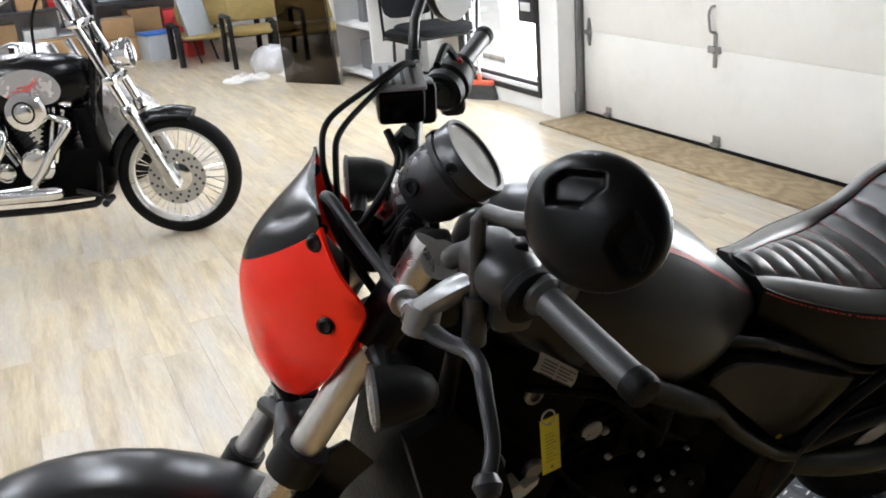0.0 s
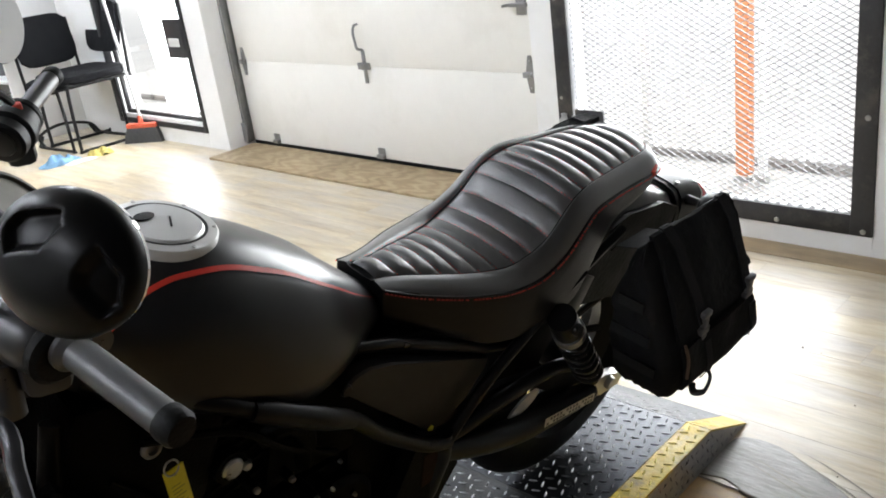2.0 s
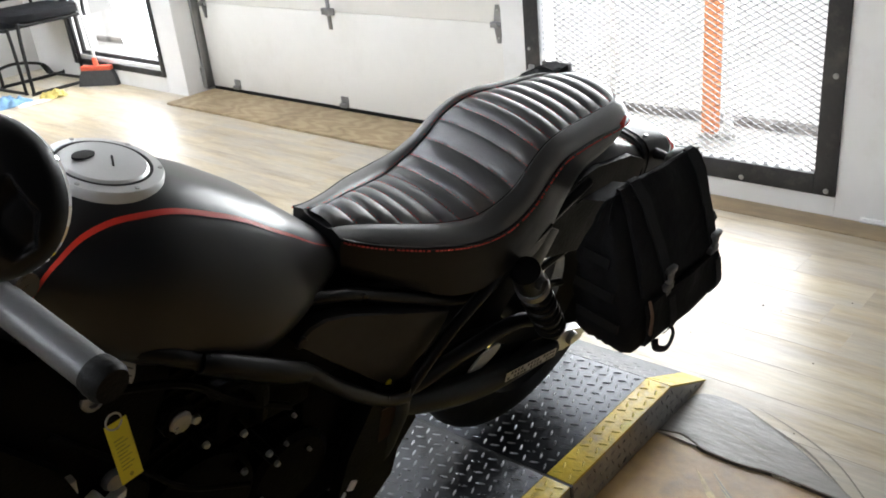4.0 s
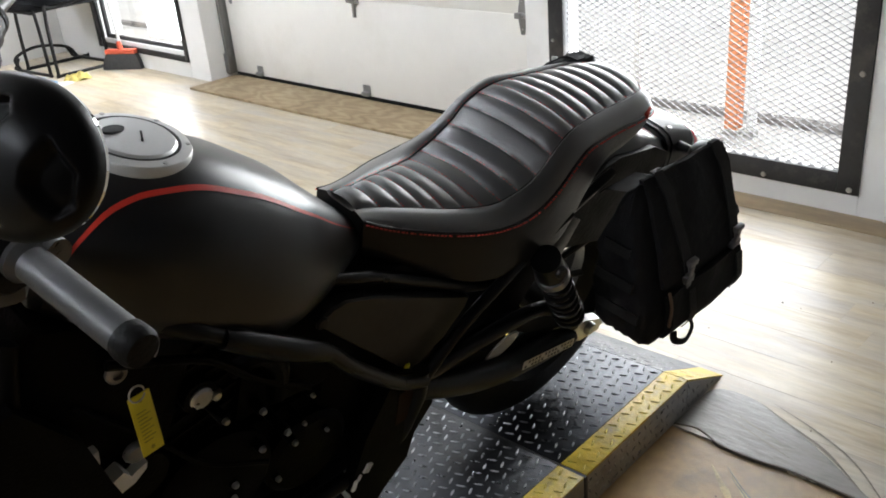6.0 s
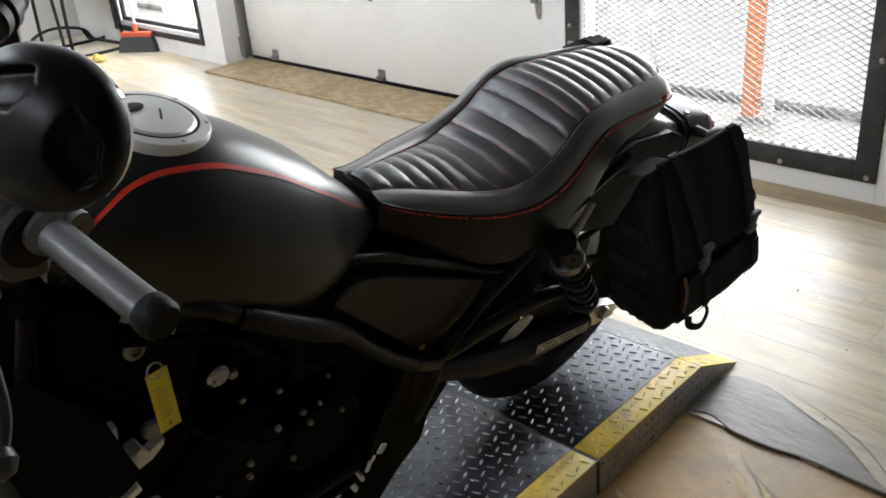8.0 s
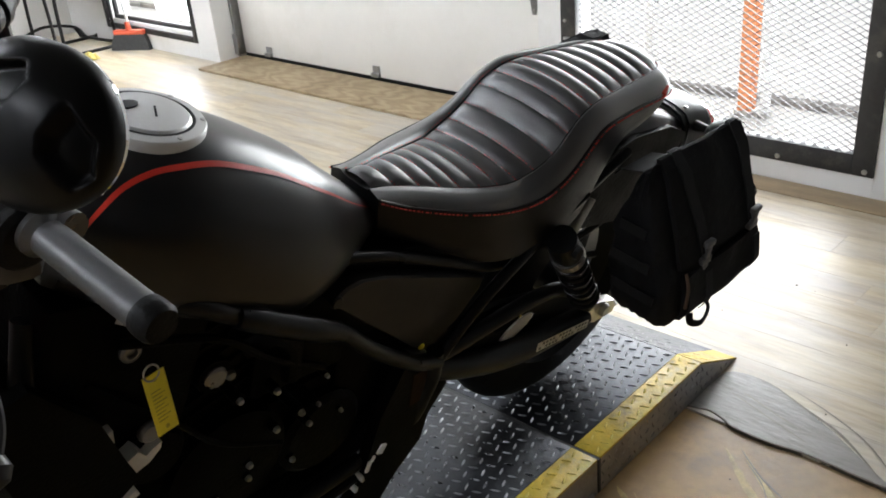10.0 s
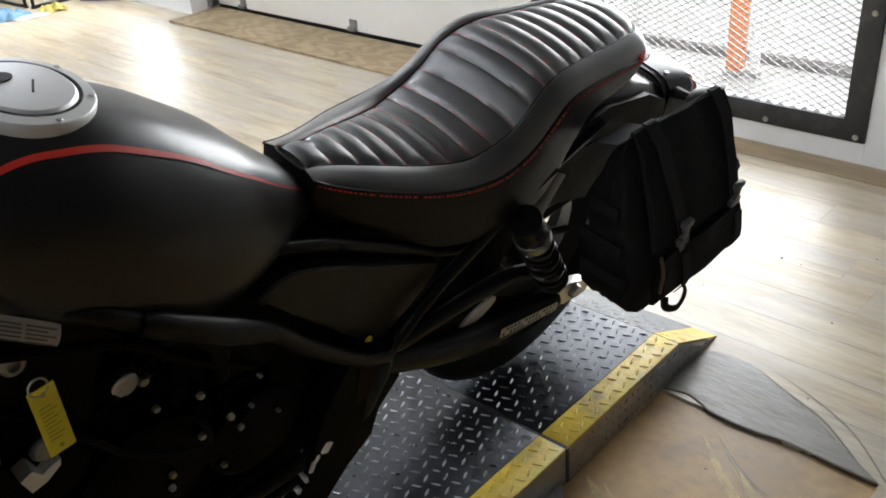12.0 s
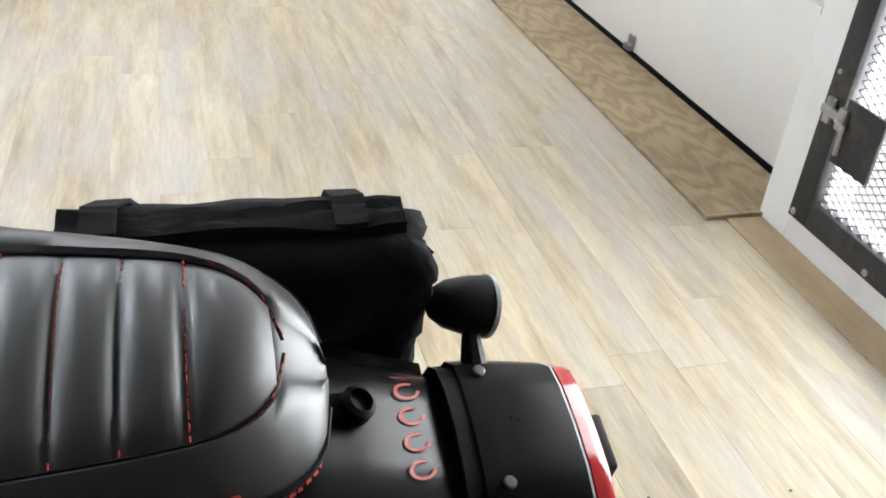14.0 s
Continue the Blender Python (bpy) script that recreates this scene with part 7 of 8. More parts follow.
for i in range(15):
    a = radians(10 + 150 * i / 14)
    c = Vector((-1.62 + math.cos(a) * 0.36, 0, 0.32 + math.sin(a) * 0.36))
    n = Vector((math.cos(a), 0, math.sin(a)))
    loops.append([c + n * h + Vector((0, y, 0)) for y, h in ((-0.10, -0.10), (-0.095, -0.02), (-0.05, 0.01), (0, 0.015), (0.05, 0.01), (0.095, -0.02), (0.10, -0.10), (0.09, -0.1), (0, 0.0), (-0.09, -0.1))])
rings(b, loops)
part("rear_fender", b, "gloss", cruiser, "", 50)

# Silver front wheel and guard of a machine parked behind the cruiser.
third = thing("parked_motorcycle", pose(-0.15, 4.95, 0) @ pose(0, 0, 0, 0, 0, -35), "silver motorcycle front parked behind the cruiser", "motorcycle")
b = B()
m3 = along((0, 0, 0.30), (0, 1, 0))
turned(b, [(0.20, -0.05), (0.26, -0.06), (0.30, -0.02), (0.30, 0.02), (0.26, 0.06), (0.20, 0.05)], m3, 40, True)
ty3 = part("tyre", b, "rubber", third)
b = B()
turned(b, [(0.20, -0.045), (0.06, -0.05), (0.02, -0.06), (0.02, 0.06), (0.06, 0.05), (0.20, 0.045)], m3, 40)
part("wheel_cover", b, "alu", ty3)
b = B()
loops = []
for i in range(15):
    a = radians(5 + 170 * i / 14)
    c = Vector((math.cos(a) * 0.33, 0, 0.30 + math.sin(a) * 0.33))
    n = Vector((math.cos(a), 0, math.sin(a)))
    loops.append([c + n * h + Vector((0, y, 0)) for y, h in ((-0.09, -0.12), (-0.085, -0.02), (-0.05, 0.006), (0, 0.012), (0.05, 0.006), (0.085, -0.02), (0.09, -0.12), (0.08, -0.12), (0, 0.0), (-0.08, -0.12))])
rings(b, loops)
part("front_guard", b, "silver", third, "", 50)
b = B()
for y in (-0.10, 0.10):
    tube(b, [(0.0, y, 0.30), (-0.28, y, 0.90)], 0.024, 14)
part("fork", b, "chrome", third)
b = B()
box(b, (-0.9, -0.13, 0.18), (-0.35, 0.13, 0.62), 0.05)
part("engine_block", b, "alu", third)
b = B()
loops = []
for x, w, z0, z1 in ((-1.0, 0.05, 0.68, 0.78), (-0.85, 0.13, 0.64, 0.86), (-0.6, 0.15, 0.64, 0.92), (-0.36, 0.10, 0.70, 0.90), (-0.30, 0.03, 0.76, 0.84)):
    loops.append([Vector((x, w * math.sin(a), (z0 + z1) / 2 + (z1 - z0) / 2 * math.cos(a))) for a in (2 * math.pi * i / 24 for i in range(24))])
rings(b, loops)
part("fuel_tank", b, "silver", third, "", 60)
b = B()
tube(b, [(-1.3, 0, 0.02), (-1.0, -0.1, 0.2), (-0.7, -0.14, 0.2)], 0.03, 10, 4)
part("centre_stand", b, "satin", third)


# ---- chairs ----
def cushion(b, lo, hi, m):
    """A padded block with rounded edges."""
    (x0, y0, z0), (x1, y1, z1) = lo, hi
    loops = []
    for f, k in ((0.0, 0.90), (0.15, 0.98), (0.5, 1.0), (0.85, 0.98), (1.0, 0.90)):
        z = z0 + (z1 - z0) * f
        loop = []
        for i in range(28):
            a = 2 * math.pi * i / 28
            u, v = math.cos(a), math.sin(a)
            q = (abs(u) ** 5 + abs(v) ** 5) ** (-1 / 5)
            loop.append(m @ Vector(((x0 + x1) / 2 + u * q * k * (x1 - x0) / 2, (y0 + y1) / 2 + v * q * k * (y1 - y0) / 2, z)))
        loops.append(loop)
    return rings(b, loops)


I4 = Matrix.Identity(4)
bchair = thing("visitor_chair", pose(2.585, 5.94, 0) @ pose(0, 0, 0, 0, 0, -90) @ Matrix.Scale(1.06, 4), "black padded visitor chair stacked on another, tubular sled base", "chair", "stacked chairs")
b = B()
cushion(b, (-0.28, -0.29, 0.488), (0.28, 0.25, 0.556), I4)
part("seat", b, "chair_black", bchair, "", 50)
b = B()
cushion(b, (-0.25, -0.20, 0.0), (0.25, 0.20, 0.05), pose(0, 0.26, 0.83) @ pose(0, 0, 0, 78, 0, 0))
part("backrest", b, "chair_black", bchair, "", 50)
for s in (-1, 1):
    b = B()
    tube(b, [(s * 0.25, 0.27, 0.98), (s * 0.25, 0.23, 0.50), (s * 0.25, 0.20, 0.48), (s * 0.25, -0.20, 0.475), (s * 0.25, -0.26, 0.46), (s * 0.25, -0.275, 0.03), (s * 0.25, -0.25, 0.012), (s * 0.25, 0.24, 0.012), (s * 0.24, 0.27, 0.03), (s * 0.21, 0.275, 0.09)], 0.0125, 10, 4)
    part("leg", b, "chair_metal", bchair)
b = B()
tube(b, [(-0.25, 0.20, 0.014), (-0.22, 0.30, 0.09), (0, 0.36, 0.13), (0.22, 0.30, 0.09), (0.25, 0.20, 0.014)], 0.0125, 10, 5)
part("stretcher", b, "chair_metal", bchair)
b = B()
tube(b, [(-0.25, -0.15, 0.475), (0.25, -0.15, 0.475)], 0.011, 10)
part("stretcher", b, "chair_metal", bchair)
m = pose(2.50, 6.05, 0) @ pose(0, 0, 0, 0, 0, 4) @ Matrix.Scale(0.93, 4)
m.translation *= U
copy_thing(bchair, m)

ochair = thing("armchair", FAR @ pose(1.90, 8.38, 0) @ pose(0, 0, 0, 0, 0, -6) @ Matrix.Diagonal((1.24, 1.12, 0.76, 1)), "olive upholstered armchair with black tube frame", "chair", "olive chairs")
b = B()
cushion(b, (-0.27, -0.27, 0.43), (0.27, 0.25, 0.50), I4)
part("seat", b, "olive", ochair, "", 50)
b = B()
cushion(b, (-0.25, -0.23, 0.0), (0.25, 0.25, 0.06), pose(0, 0.27, 0.78) @ pose(0, 0, 0, 76, 0, 0))
part("backrest", b, "olive", ochair, "", 50)
for s in (-1, 1):
    b = B()
    tube(b, [(s * 0.30, 0.27, 0.02), (s * 0.30, 0.25, 0.40), (s * 0.30, 0.24, 0.62), (s * 0.30, 0.12, 0.67), (s * 0.30, -0.20, 0.67), (s * 0.30, -0.27, 0.62), (s * 0.30, -0.28, 0.40), (s * 0.30, -0.29, 0.02)], 0.021, 10, 4)
    part("leg", b, "chair_metal", ochair)
    b = B()
    tube(b, [(s * 0.30, 0.15, 0.685), (s * 0.30, -0.22, 0.685)], [0.022, 0.026], 10, 0, flat=0.8)
    part("armrest", b, "chair_metal", ochair)
b = B()
tube(b, [(-0.30, -0.2, 0.42), (0.30, -0.2, 0.42)], 0.012, 8)
part("crossbar", b, "chair_metal", ochair)
b = B()
tube(b, [(-0.30, 0.2, 0.42), (0.30, 0.2, 0.42)], 0.012, 8)
part("crossbar", b, "chair_metal", ochair)
for x, y, a in ((1.62, 9.12, -4), (2.50, 8.35, -12)):
    m = FAR @ pose(x, y, 0) @ pose(0, 0, 0, 0, 0, a) @ Matrix.Diagonal((1.24, 1.12, 0.76, 1))
    m.translation *= U
    copy_thing(ochair, m)

# ---- broom, rags ----
broom = thing("broom", pose(2.71, 5.45, 0) @ pose(0, 0, 0, 0, 0, -60), "red push broom with dark bristles leaning by the door", "broom")
b = B()
rings(b, [[(x * k, y * j, z) for x, y in ((-1, -1), (1, -1), (1, 1), (-1, 1))] for k, j, z in ((0.165, 0.035, 0.0), (0.15, 0.03, 0.06), (0.125, 0.022, 0.115))])
part("bristles", b, "bristle", broom, "", 0)
b = B()
box(b, (-0.13, -0.024, 0.113), (0.13, 0.024, 0.15), 0.01)
turned(b, [(0.022, 0), (0.017, 0.06)], along((0, 0, 0.148), (-0.09, 0.04, 1)), 14)
part("block", b, "broom_red", broom)
b = B()
tube(b, [(0.0, 0.008, 0.19), (-0.10, 0.05, 1.25)], 0.0115, 10)
part("handle", b, "stick", broom)


def rag(p, sx, sy, h, material, label, seed):
    """A crumpled cloth on the floor."""
    b = B()
    loops = []
    n = 22
    top = []
    for j in range(n + 1):
        row = []
        for i in range(n + 1):
            u, v = -1 + 2 * i / n, -1 + 2 * j / n
            r = math.hypot(u, v)
            f = max(0.0, 1 - r * r * 0.75)
            w = 1 + 0.25 * noise.noise(Vector((u * 1.5 + seed, v * 1.5, seed)))
            z = 0.003 + h * f * (0.55 + 0.9 * noise.noise(Vector((u * 2.6 + seed * 3, v * 2.6, seed))) + 0.35 * noise.noise(Vector((u * 7, v * 7 + seed, seed))))
            row.append((u * sx * w * (1 - 0.22 * v * v), v * sy * w * (1 - 0.22 * u * u), max(0.002, z)))
        top.append(row)
    sheet(b, top)
    sheet(b, [[(x, y, 0.0005) for x, y, z in row] for row in (top[0], top[n // 2], top[-1])])
    t = part("cloth", b, material, None, "", 60)
    t.name = "cleaning_rag"
    t.location = Vector(p) * U
    return tagged(t, label, "cloth")


rag((2.06, 5.58, 0), 0.15, 0.10, 0.07, "blue_cloth", "crumpled blue rag on the floor", 1.3)
rag((2.35, 5.48, 0), 0.10, 0.07, 0.06, "yellow_cloth", "crumpled yellow rag by the chair foot", 4.1)
rag((2.18, 5.44, 0), 0.14, 0.06, 0.02, "white_cloth", "flat white cloth on the floor", 7.7)
# Added cloth: gives the bright patch on the deck below the engine.
rag((0.205, 0.200, 0.1025), 0.110, 0.095, 0.012, "white_cloth", "flat white cloth added for a bright patch on the lift deck", 3.7)
rag(FAR @ Vector((1.42, 7.46, 0)), 0.24, 0.15, 0.08, "white_cloth", "white cloth heaped on the floor", 2.2)
rag(FAR @ Vector((1.92, 7.42, 0)), 0.17, 0.09, 0.12, "white_cloth", "white cloth trailing from wrapped goods", 9.4)
b = B()
loops = []
for k in range(15):
    z = 0.275 * k / 14
    r = max(0.03, (1 - (k / 14) ** 3.2) ** 0.5) * (0.93 + 0.07 * min(1, k / 3))
    loop = []
    for i in range(48):
        a = 2 * math.pi * i / 48
        w = 1 + 0.10 * noise.noise(Vector((math.cos(a) * 1.4, math.sin(a) * 1.4, z * 5))) + 0.03 * noise.noise(Vector((math.cos(a) * 5, math.sin(a) * 5, z * 16)))
        loop.append(Vector((0.21 * r * w * math.cos(a), 0.27 * r * w * math.sin(a), z)))
    loops.append(loop)
rings(b, loops)
wrap = part("wrapped_parcel", b, "film", None, "", 60)
wrap.matrix_world = pose(1.82 * U, 8.42 * U, 0, 0, 0, 20)
tagged(wrap, "clear plastic wrapped parcel on the floor under the chair", "parcel")

b = B()
box(b, (-0.30, 0.635, 0.0), (0.02, 0.93, 0.010), 0.003)
tagged(part("white_board", b, "shelf"), "white coated board lying beside the lift", "board")

# ---- white shelf unit, dark panel ----
shelf = thing("shelf_unit", FAR @ pose(2.17, 6.08, 0), "white open shelf unit with a few goods", "shelf")
for lo, hi, n in (((0, 0, 0), (0.60, 0.025, 1.9), "side_panel"), ((0, 0.80, 0), (0.60, 0.825, 1.9), "side_panel"), ((0.585, 0.026, 0), (0.60, 0.799, 1.9), "back_panel")):
    b = B()
    box(b, lo, hi, 0.002)
    part(n, b, "shelf", shelf)
for z in (0.06, 0.47, 0.88, 1.29, 1.70):
    b = B()
    box(b, (0.005, 0.0255, z), (0.584, 0.7995, z + 0.025), 0.002)
    part("shelf_board", b, "shelf", shelf)


def carton(p, size, material, label, category="box", rot=0, name="cardboard_box", lid=None):
    t = thing(name, FAR @ pose(*p) @ pose(0, 0, 0, 0, 0, rot), label, category)
    b = B()
    box(b, (-size[0] / 2, -size[1] / 2, 0), (size[0] / 2, size[1] / 2, size[2]), 0.006)
    part("body", b, material, t)
    b = B()
    if lid:
        box(b, (-size[0] / 2 - 0.01, -size[1] / 2 - 0.01, size[2] + 0.0005), (size[0] / 2 + 0.01, size[1] / 2 + 0.01, size[2] + 0.03), 0.006)
        part("lid", b, lid, t)
    else:
        box(b, (-size[0] / 2, -0.02, size[2] + 0.0005), (size[0] / 2, 0.02, size[2] + 0.0015))
        part("tape", b, "sticker", t)
    return t


carton((2.42, 6.48, 0.085), (0.26, 0.34, 0.26), "grey", "grey fabric storage bin on the bottom shelf", "bin", 0, "storage_bin")
carton((2.38, 6.30, 0.495), (0.16, 0.20, 0.22), "sticker", "white carton with a purple print", "box", 0, "goods_carton", "purple")
carton((2.40, 6.60, 0.495), (0.18, 0.12, 0.28), "grey", "grey bottle shaped goods on the shelf", "goods", 0, "goods_pack")
carton((2.38, 6.35, 0.905), (0.16, 0.14, 0.24), "sticker", "white carton on the upper shelf", "box", 0, "goods_carton")
carton((2.40, 6.65, 0.905), (0.18, 0.16, 0.30), "iron", "black pack on the upper shelf", "goods", 0, "goods_pack")
pm = FAR @ pose(1.98, 6.44, 0) @ pose(0, 0, 0, 0, 7, 30)
pt = thing("dark_panel", pm, "smoked see-through plastic panel leaning by the shelf", "panel")
b = B()
rings(b, [[Vector((x, y + 0.16 * z, z)) for y, z in ((0.0, 0.004), (0.64, 0.004), (0.60, 1.1), (0.40, 1.3), (0.10, 1.3), (0.02, 1.1))] for x in (0.0, 0.010)])
part("sheet", b, "mirror", pt)
b = B()
rings(b, [[Vector((x, y + 0.16 * z, z)) for y, z in ((0.0, 0.004), (0.012, 0.004), (0.032, 1.1), (0.02, 1.1))] for x in (-0.006, -0.001)])
part("edge_strip", b, "iron", pt)

# ---- racks, bins and boxes at the far end ----
random.seed(7)


def rack(x0, x1, y, label):
    t = thing("storage_rack", FAR @ pose(x0, y, 0), label, "rack")
    w = x1 - x0
    for x in (0.02, w - 0.02):
        for yy in (0.02, 0.48):
            b = B()
            box(b, (x - 0.02, yy - 0.02, 0), (x + 0.02, yy + 0.02, 2.0), 0.002)
            part("upright", b, "rack", t)
    for z in (0.10, 0.62, 1.12, 1.62):
        b = B()
        box(b, (0.0, 0.0, z), (w, 0.50, z + 0.035), 0.003)
        part("shelf_board", b, "rack", t)
    return t


for x0 in (-2.6, -1.05, 0.5):
    rack(x0, x0 + 1.5, 10.4, "dark steel rack loaded with boxes")
kinds = (("card", "brown cardboard box on the rack", "box", "cardboard_box", None), ("tool_red", "red plastic crate on the rack", "crate", "red_crate", None), ("bin", "pale grey storage bin on the rack", "bin", "storage_bin", "blue"), ("sticker", "white goods carton on the rack", "box", "goods_carton", None), ("iron", "black case on the rack", "case", "black_case", None), ("card", "brown cardboard box on the rack", "box", "cardboard_box", None))
for x0 in (-2.6, -1.05, 0.5):
    for z in (0.135, 0.655, 1.155, 1.655):
        x = x0 + 0.06
        while x < x0 + 1.25:
            w = random.uniform(0.18, 0.42)
            mt, lb, ct, nm, ld = random.choice(kinds)
            carton((x + w / 2, 10.64 + random.uniform(-0.04, 0.04), z), (w - 0.02, random.uniform(0.3, 0.42), random.uniform(0.2, 0.4)), mt, lb, ct, random.uniform(-4, 4), nm, ld)
            x += w + random.uniform(0.0, 0.06)
carton((1.08, 9.85, 0), (0.38, 0.30, 0.28), "bin", "pale plastic bin on the floor with odds in it", "bin", 15, "storage_bin", "blue")
carton((1.40, 9.75, 0), (0.20, 0.32, 0.42), "tool_red", "red steel tool box standing on end", "tool box", 10, "tool_box")
carton((1.43, 9.74, 0.425), (0.16, 0.28, 0.26), "tool_red", "red tool case stacked on the tool box", "tool box", 4, "tool_case")
carton((0.62, 10.1, 0), (0.45, 0.36, 0.26), "card", "open brown cardboard box on the floor", "box", 8)
carton((0.70, 10.15, 0.265), (0.34, 0.30, 0.22), "card", "brown cardboard box stacked on another", "box", -6)
carton((0.05, 10.1, 0), (0.5, 0.36, 0.34), "card", "large brown cardboard box on the floor", "box", 4)
lm = FAR @ pose(1.40, 8.95, 0) @ pose(0, 0, 0, 0, -16, -60)
lp = thing("grey_panel", lm, "grey case lid leaning beside the armchair", "panel")
b = B()
box(b, (0.0, -0.16, 0.30), (0.05, 0.16, 1.05), 0.015)
part("shell", b, "grey", lp)
b = B()
box(b, (0.051, -0.17, 0.29), (0.068, 0.17, 1.06), 0.008)
part("rim", b, "bin", lp, "pale rim")
b = B()
for y in (-0.12, 0.12):
    tube(b, [(0.03, y, 0.31), (0.05, y, 0.005)], 0.012, 8)
part("leg", b, "chair_metal", lp)

# ---- floor planks, laid along the street wall ----
PW, PL = 0.15, 1.22
rows_x = [1.25 + PW * i for i in range(-38, 11)]


def plank_mesh(x0, x1, y0, y1, name="plank"):
    """One board with eased edges, round its own middle."""
    cx, cy = (x0 + x1) / 2, (y0 + y1) / 2
    hx, hy, c = (x1 - x0) / 2 - 0.00015, (y1 - y0) / 2 - 0.00015, 0.0004
    vs = [(sx * hx, sy * hy, z) for z in (-0.006, -0.0006) for sx, sy in ((-1, -1), (1, -1), (1, 1), (-1, 1))]
    vs += [(sx * (hx - c), sy * (hy - c), 0.0) for sx, sy in ((-1, -1), (1, -1), (1, 1), (-1, 1))]
    fs_ = [(0, 1, 5, 4), (1, 2, 6, 5), (2, 3, 7, 6), (3, 0, 4, 7), (4, 5, 9, 8), (5, 6, 10, 9), (6, 7, 11, 10), (7, 4, 8, 11), (8, 9, 10, 11)]
    return vs, fs_, Vector((cx, cy, 0))


def bare(x0, x1, y0, y1):
    """Boards are gone from the near side of the lift."""
    xm, ym = (x0 + x1) / 2, (y0 + y1) / 2
    return (xm < 1.25 and -0.61 <= ym < -0.07) or (xm < 1.10 and ym < -0.61)


random.seed(11)
cache, near, rest_v, rest_f = {}, 0, [], []
for x0 in rows_x:
    x1 = x0 + PW
    if x0 >= X1 - 0.01 or x1 <= X0:
        continue
    x1 = min(x1, X1 - 0.002)
    y = Y0 - random.uniform(0, PL)
    while y < Y1:
        ya_, yb_ = max(y, Y0), min(y + PL, Y1)
        y += PL
        if yb_ - ya_ < 0.02:
            continue
        pieces = [(ya_, yb_)]
        if x0 < 1.24:
            if x0 > 1.09:  # the last full board before the bare patch ends at the tear
                pieces = [(a, c) for a, c in ((ya_, min(yb_, -0.61)), (max(ya_, -0.07), yb_)) if c - a > 0.02]
            else:
                pieces = [(max(ya_, -0.07), yb_)] if yb_ > -0.05 else []
        for a, c in pieces:
            vs, fs_, mid = plank_mesh(x0, x1, a, c)
            if near < 300 and x0 > -1.4 and -1.6 < mid.y < 7.2:
                key = (round(x1 - x0, 3), round(c - a, 3))
                if key not in cache:
                    me = bpy.data.meshes.new("plank")
                    me.from_pydata([Vector(v) * U for v in vs], [], fs_)
                    me.materials.append(MAT["plank"])
                    cache[key] = me
                ob = new("plank", cache[key])
                ob.parent = floor
                ob.location = mid * U
                near += 1
            else:
                k = len(rest_v)
                rest_v += [(Vector(v) + mid) * U for v in vs]
                rest_f += [tuple(i + k for i in f) for f in fs_]
me = bpy.data.meshes.new("planks")
me.from_pydata(rest_v, [], rest_f)
me.materials.append(MAT["plank"])
ob = new("planks", me)
ob.parent = floor
ob["kind"] = "stuff"

# Torn edge of the vinyl, a scuffed grey patch, scratches and grit.
random.seed(23)
edge = [(1.250, -0.072), (1.262, -0.11), (1.271, -0.147), (1.258, -0.19), (1.244, -0.225), (1.242, -0.317), (1.253, -0.39), (1.253, -0.456), (1.249, -0.53), (1.248, -0.607)]
b = B()
loops = []
for i, p in enumerate(smooth_path([(x, y, 0) for x, y in edge], 6)):
    w = 0.0035 + 0.0022 * noise.noise(Vector((i * 0.6, 0, 0)))
    loops.append([p + Vector((-w, 0, -0.006)), p + Vector((-w * 0.6, 0, 0.0016)), p + Vector((w * 0.7, 0, 0.0020)), p + Vector((w, 0, -0.004))])
rings(b, loops)
part("torn_edge", b, "edge", floor, "dark torn edge of the vinyl", 40)
b = B()
top = smooth_path([(1.252, -0.078, 0), (1.36, -0.085, 0), (1.46, -0.10, 0), (1.475, -0.20, 0), (1.43, -0.31, 0), (1.36, -0.44, 0), (1.30, -0.53, 0), (1.262, -0.592, 0)], 8)
low = smooth_path([(x + 0.002, y, 0) for x, y in edge], 6)
rows = []
n = 40
for i in range(n + 1):
    q = top[round(i * (len(top) - 1) / n)]
    r = low[round(i * (len(low) - 1) / n)]
    rows.append([r.lerp(q, j / 8) + Vector((0, 0, 0.0011 + 0.0005 * math.sin(math.pi * j / 8))) for j in range(9)])
sheet(b, rows)
part("scuffed_patch", b, "scuff", floor, "scuffed grey patch of bared vinyl backing", 40)
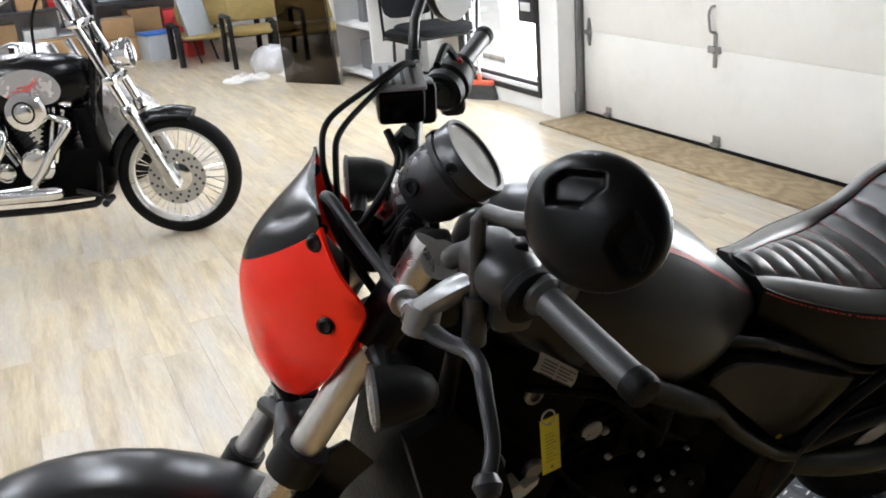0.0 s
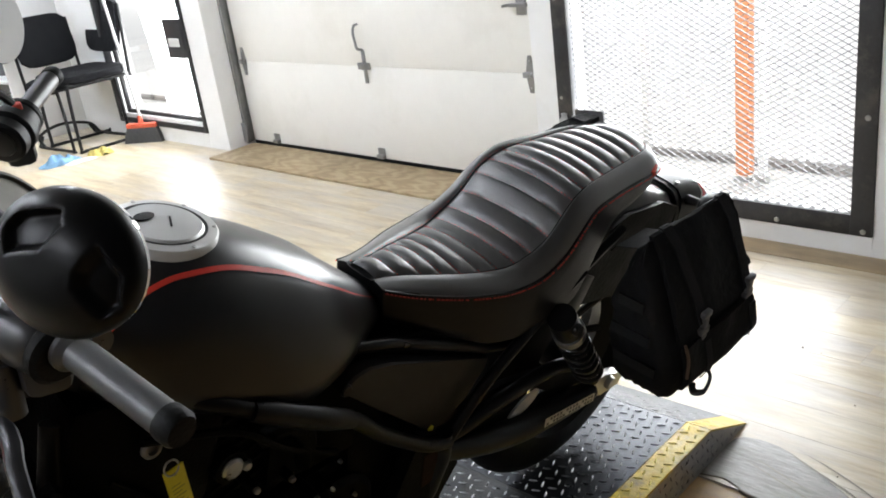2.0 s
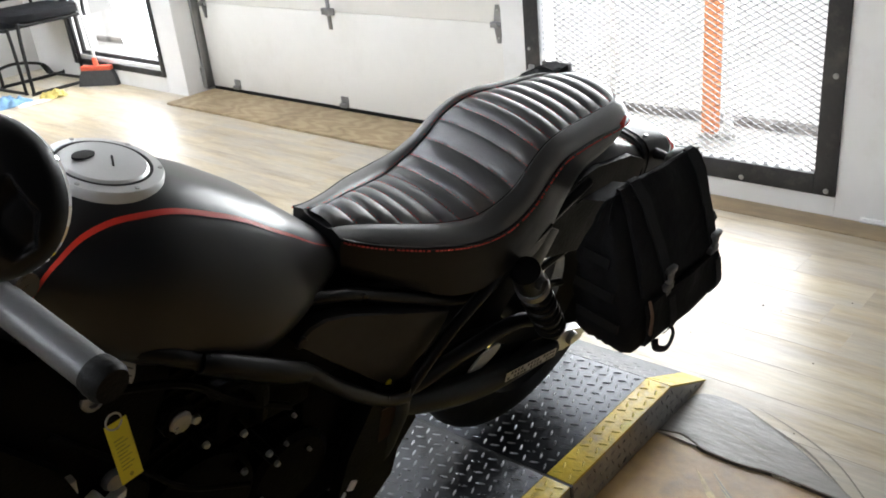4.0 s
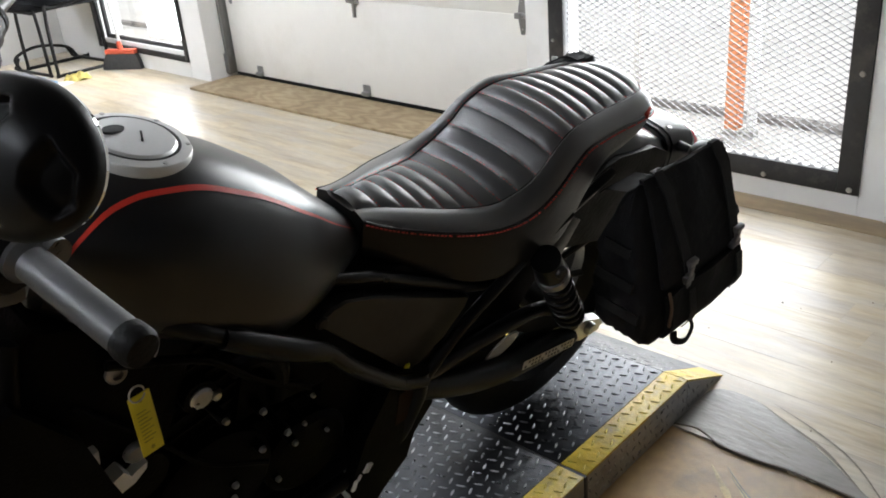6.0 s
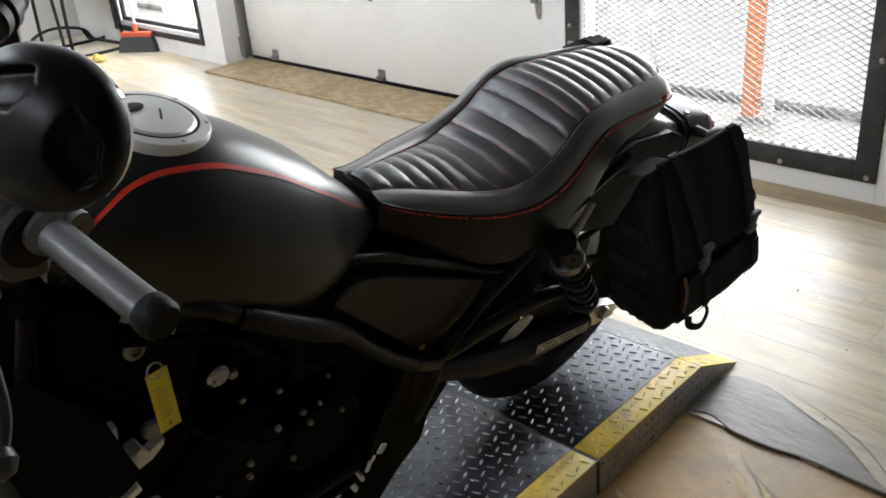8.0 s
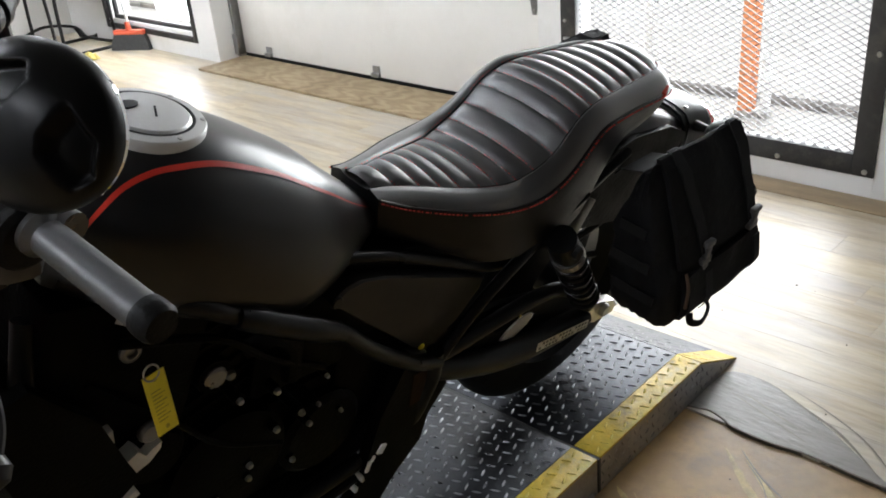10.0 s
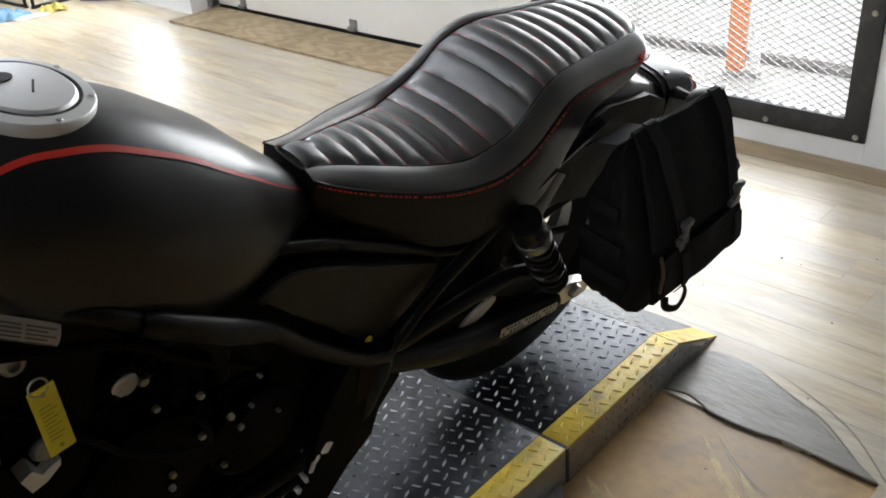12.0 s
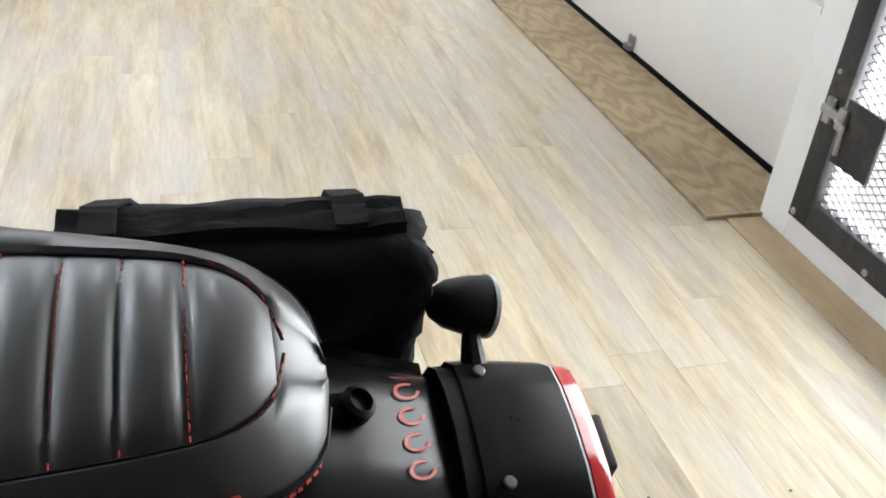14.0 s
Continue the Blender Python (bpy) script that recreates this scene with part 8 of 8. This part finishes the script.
for pts, w in (([(1.47, -0.225), (1.42, -0.33), (1.376, -0.433), (1.31, -0.52), (1.264, -0.575)], 0.004), ([(1.488, -0.249), (1.44, -0.38), (1.374, -0.504), (1.26, -0.62), (1.185, -0.687)], 0.0028), ([(1.40, -0.16), (1.36, -0.27), (1.33, -0.36)], 0.0018), ([(1.38, -0.14), (1.33, -0.28), (1.29, -0.40)], 0.0016), ([(1.157, -0.299), (1.10, -0.37), (1.03, -0.42)], 0.002), ([(1.19, -0.27), (1.12, -0.36), (1.07, -0.46)], 0.0024)):
    b = B()
    line = smooth_path([(x, y, 0.0019 if x > 1.24 else -0.0052) for x, y in pts], 6)
    rows = [[p + Vector((-w * (1 - abs(2 * i / (len(line) - 1) - 1) ** 3), 0, 0)) for i, p in enumerate(line)], [p + Vector((w * (1 - abs(2 * i / (len(line) - 1) - 1) ** 3), 0, 0)) for i, p in enumerate(line)]]
    sheet(b, rows)
    part("scratch", b, "scratch", floor, "long dark scratch", 0)
# Curved yellow streaks where turning tyres rubbed the bare board.
for pts, w in (([(1.174, -0.239), (1.089, -0.328), (0.998, -0.435), (0.91, -0.541), (0.85, -0.605)], 0.011), ([(1.19, -0.275), (1.10, -0.372), (1.02, -0.472), (0.93, -0.572), (0.86, -0.66)], 0.008), ([(0.894, -0.113), (0.837, -0.197), (0.77, -0.274), (0.68, -0.345)], 0.014), ([(0.90, -0.155), (0.83, -0.245), (0.755, -0.325), (0.67, -0.39)], 0.007)):
    line = smooth_path([(x, y, -0.0054) for x, y in pts], 10)
    rows = [[], [], []]
    for i, p in enumerate(line):
        f = 1 - abs(2 * i / (len(line) - 1) - 1) ** 3
        for j in range(3):
            e_ = w * f * (j - 1) * (1 + 0.5 * noise.noise(Vector((i * 0.45, j * 5.1, w * 900))))
            rows[j].append(p + Vector((e_ * 0.72, -e_ * 0.68, 0.0002 * (j == 1))))
    b = B()
    sheet(b, rows)
    part("rub_mark", b, "rubbed", floor, "yellow rubbed streak", 0)
for k in range(26):
    x, y = random.uniform(1.0, 2.3), random.uniform(-0.95, 0.6)
    if DY0 - 0.1 < y and x < 1.6:
        continue
    rr = random.uniform(0.0018, 0.0045)
    b = B()
    turned(b, [(rr, 0.0005), (rr * 0.8, rr * 0.7), (rr * 0.2, rr)], pose(x, y, 0 if x > 1.25 else -0.006) @ Matrix.Diagonal((1, random.uniform(0.5, 1.3), 1, 1)), 6)
    part("grit", b, "edge", floor)
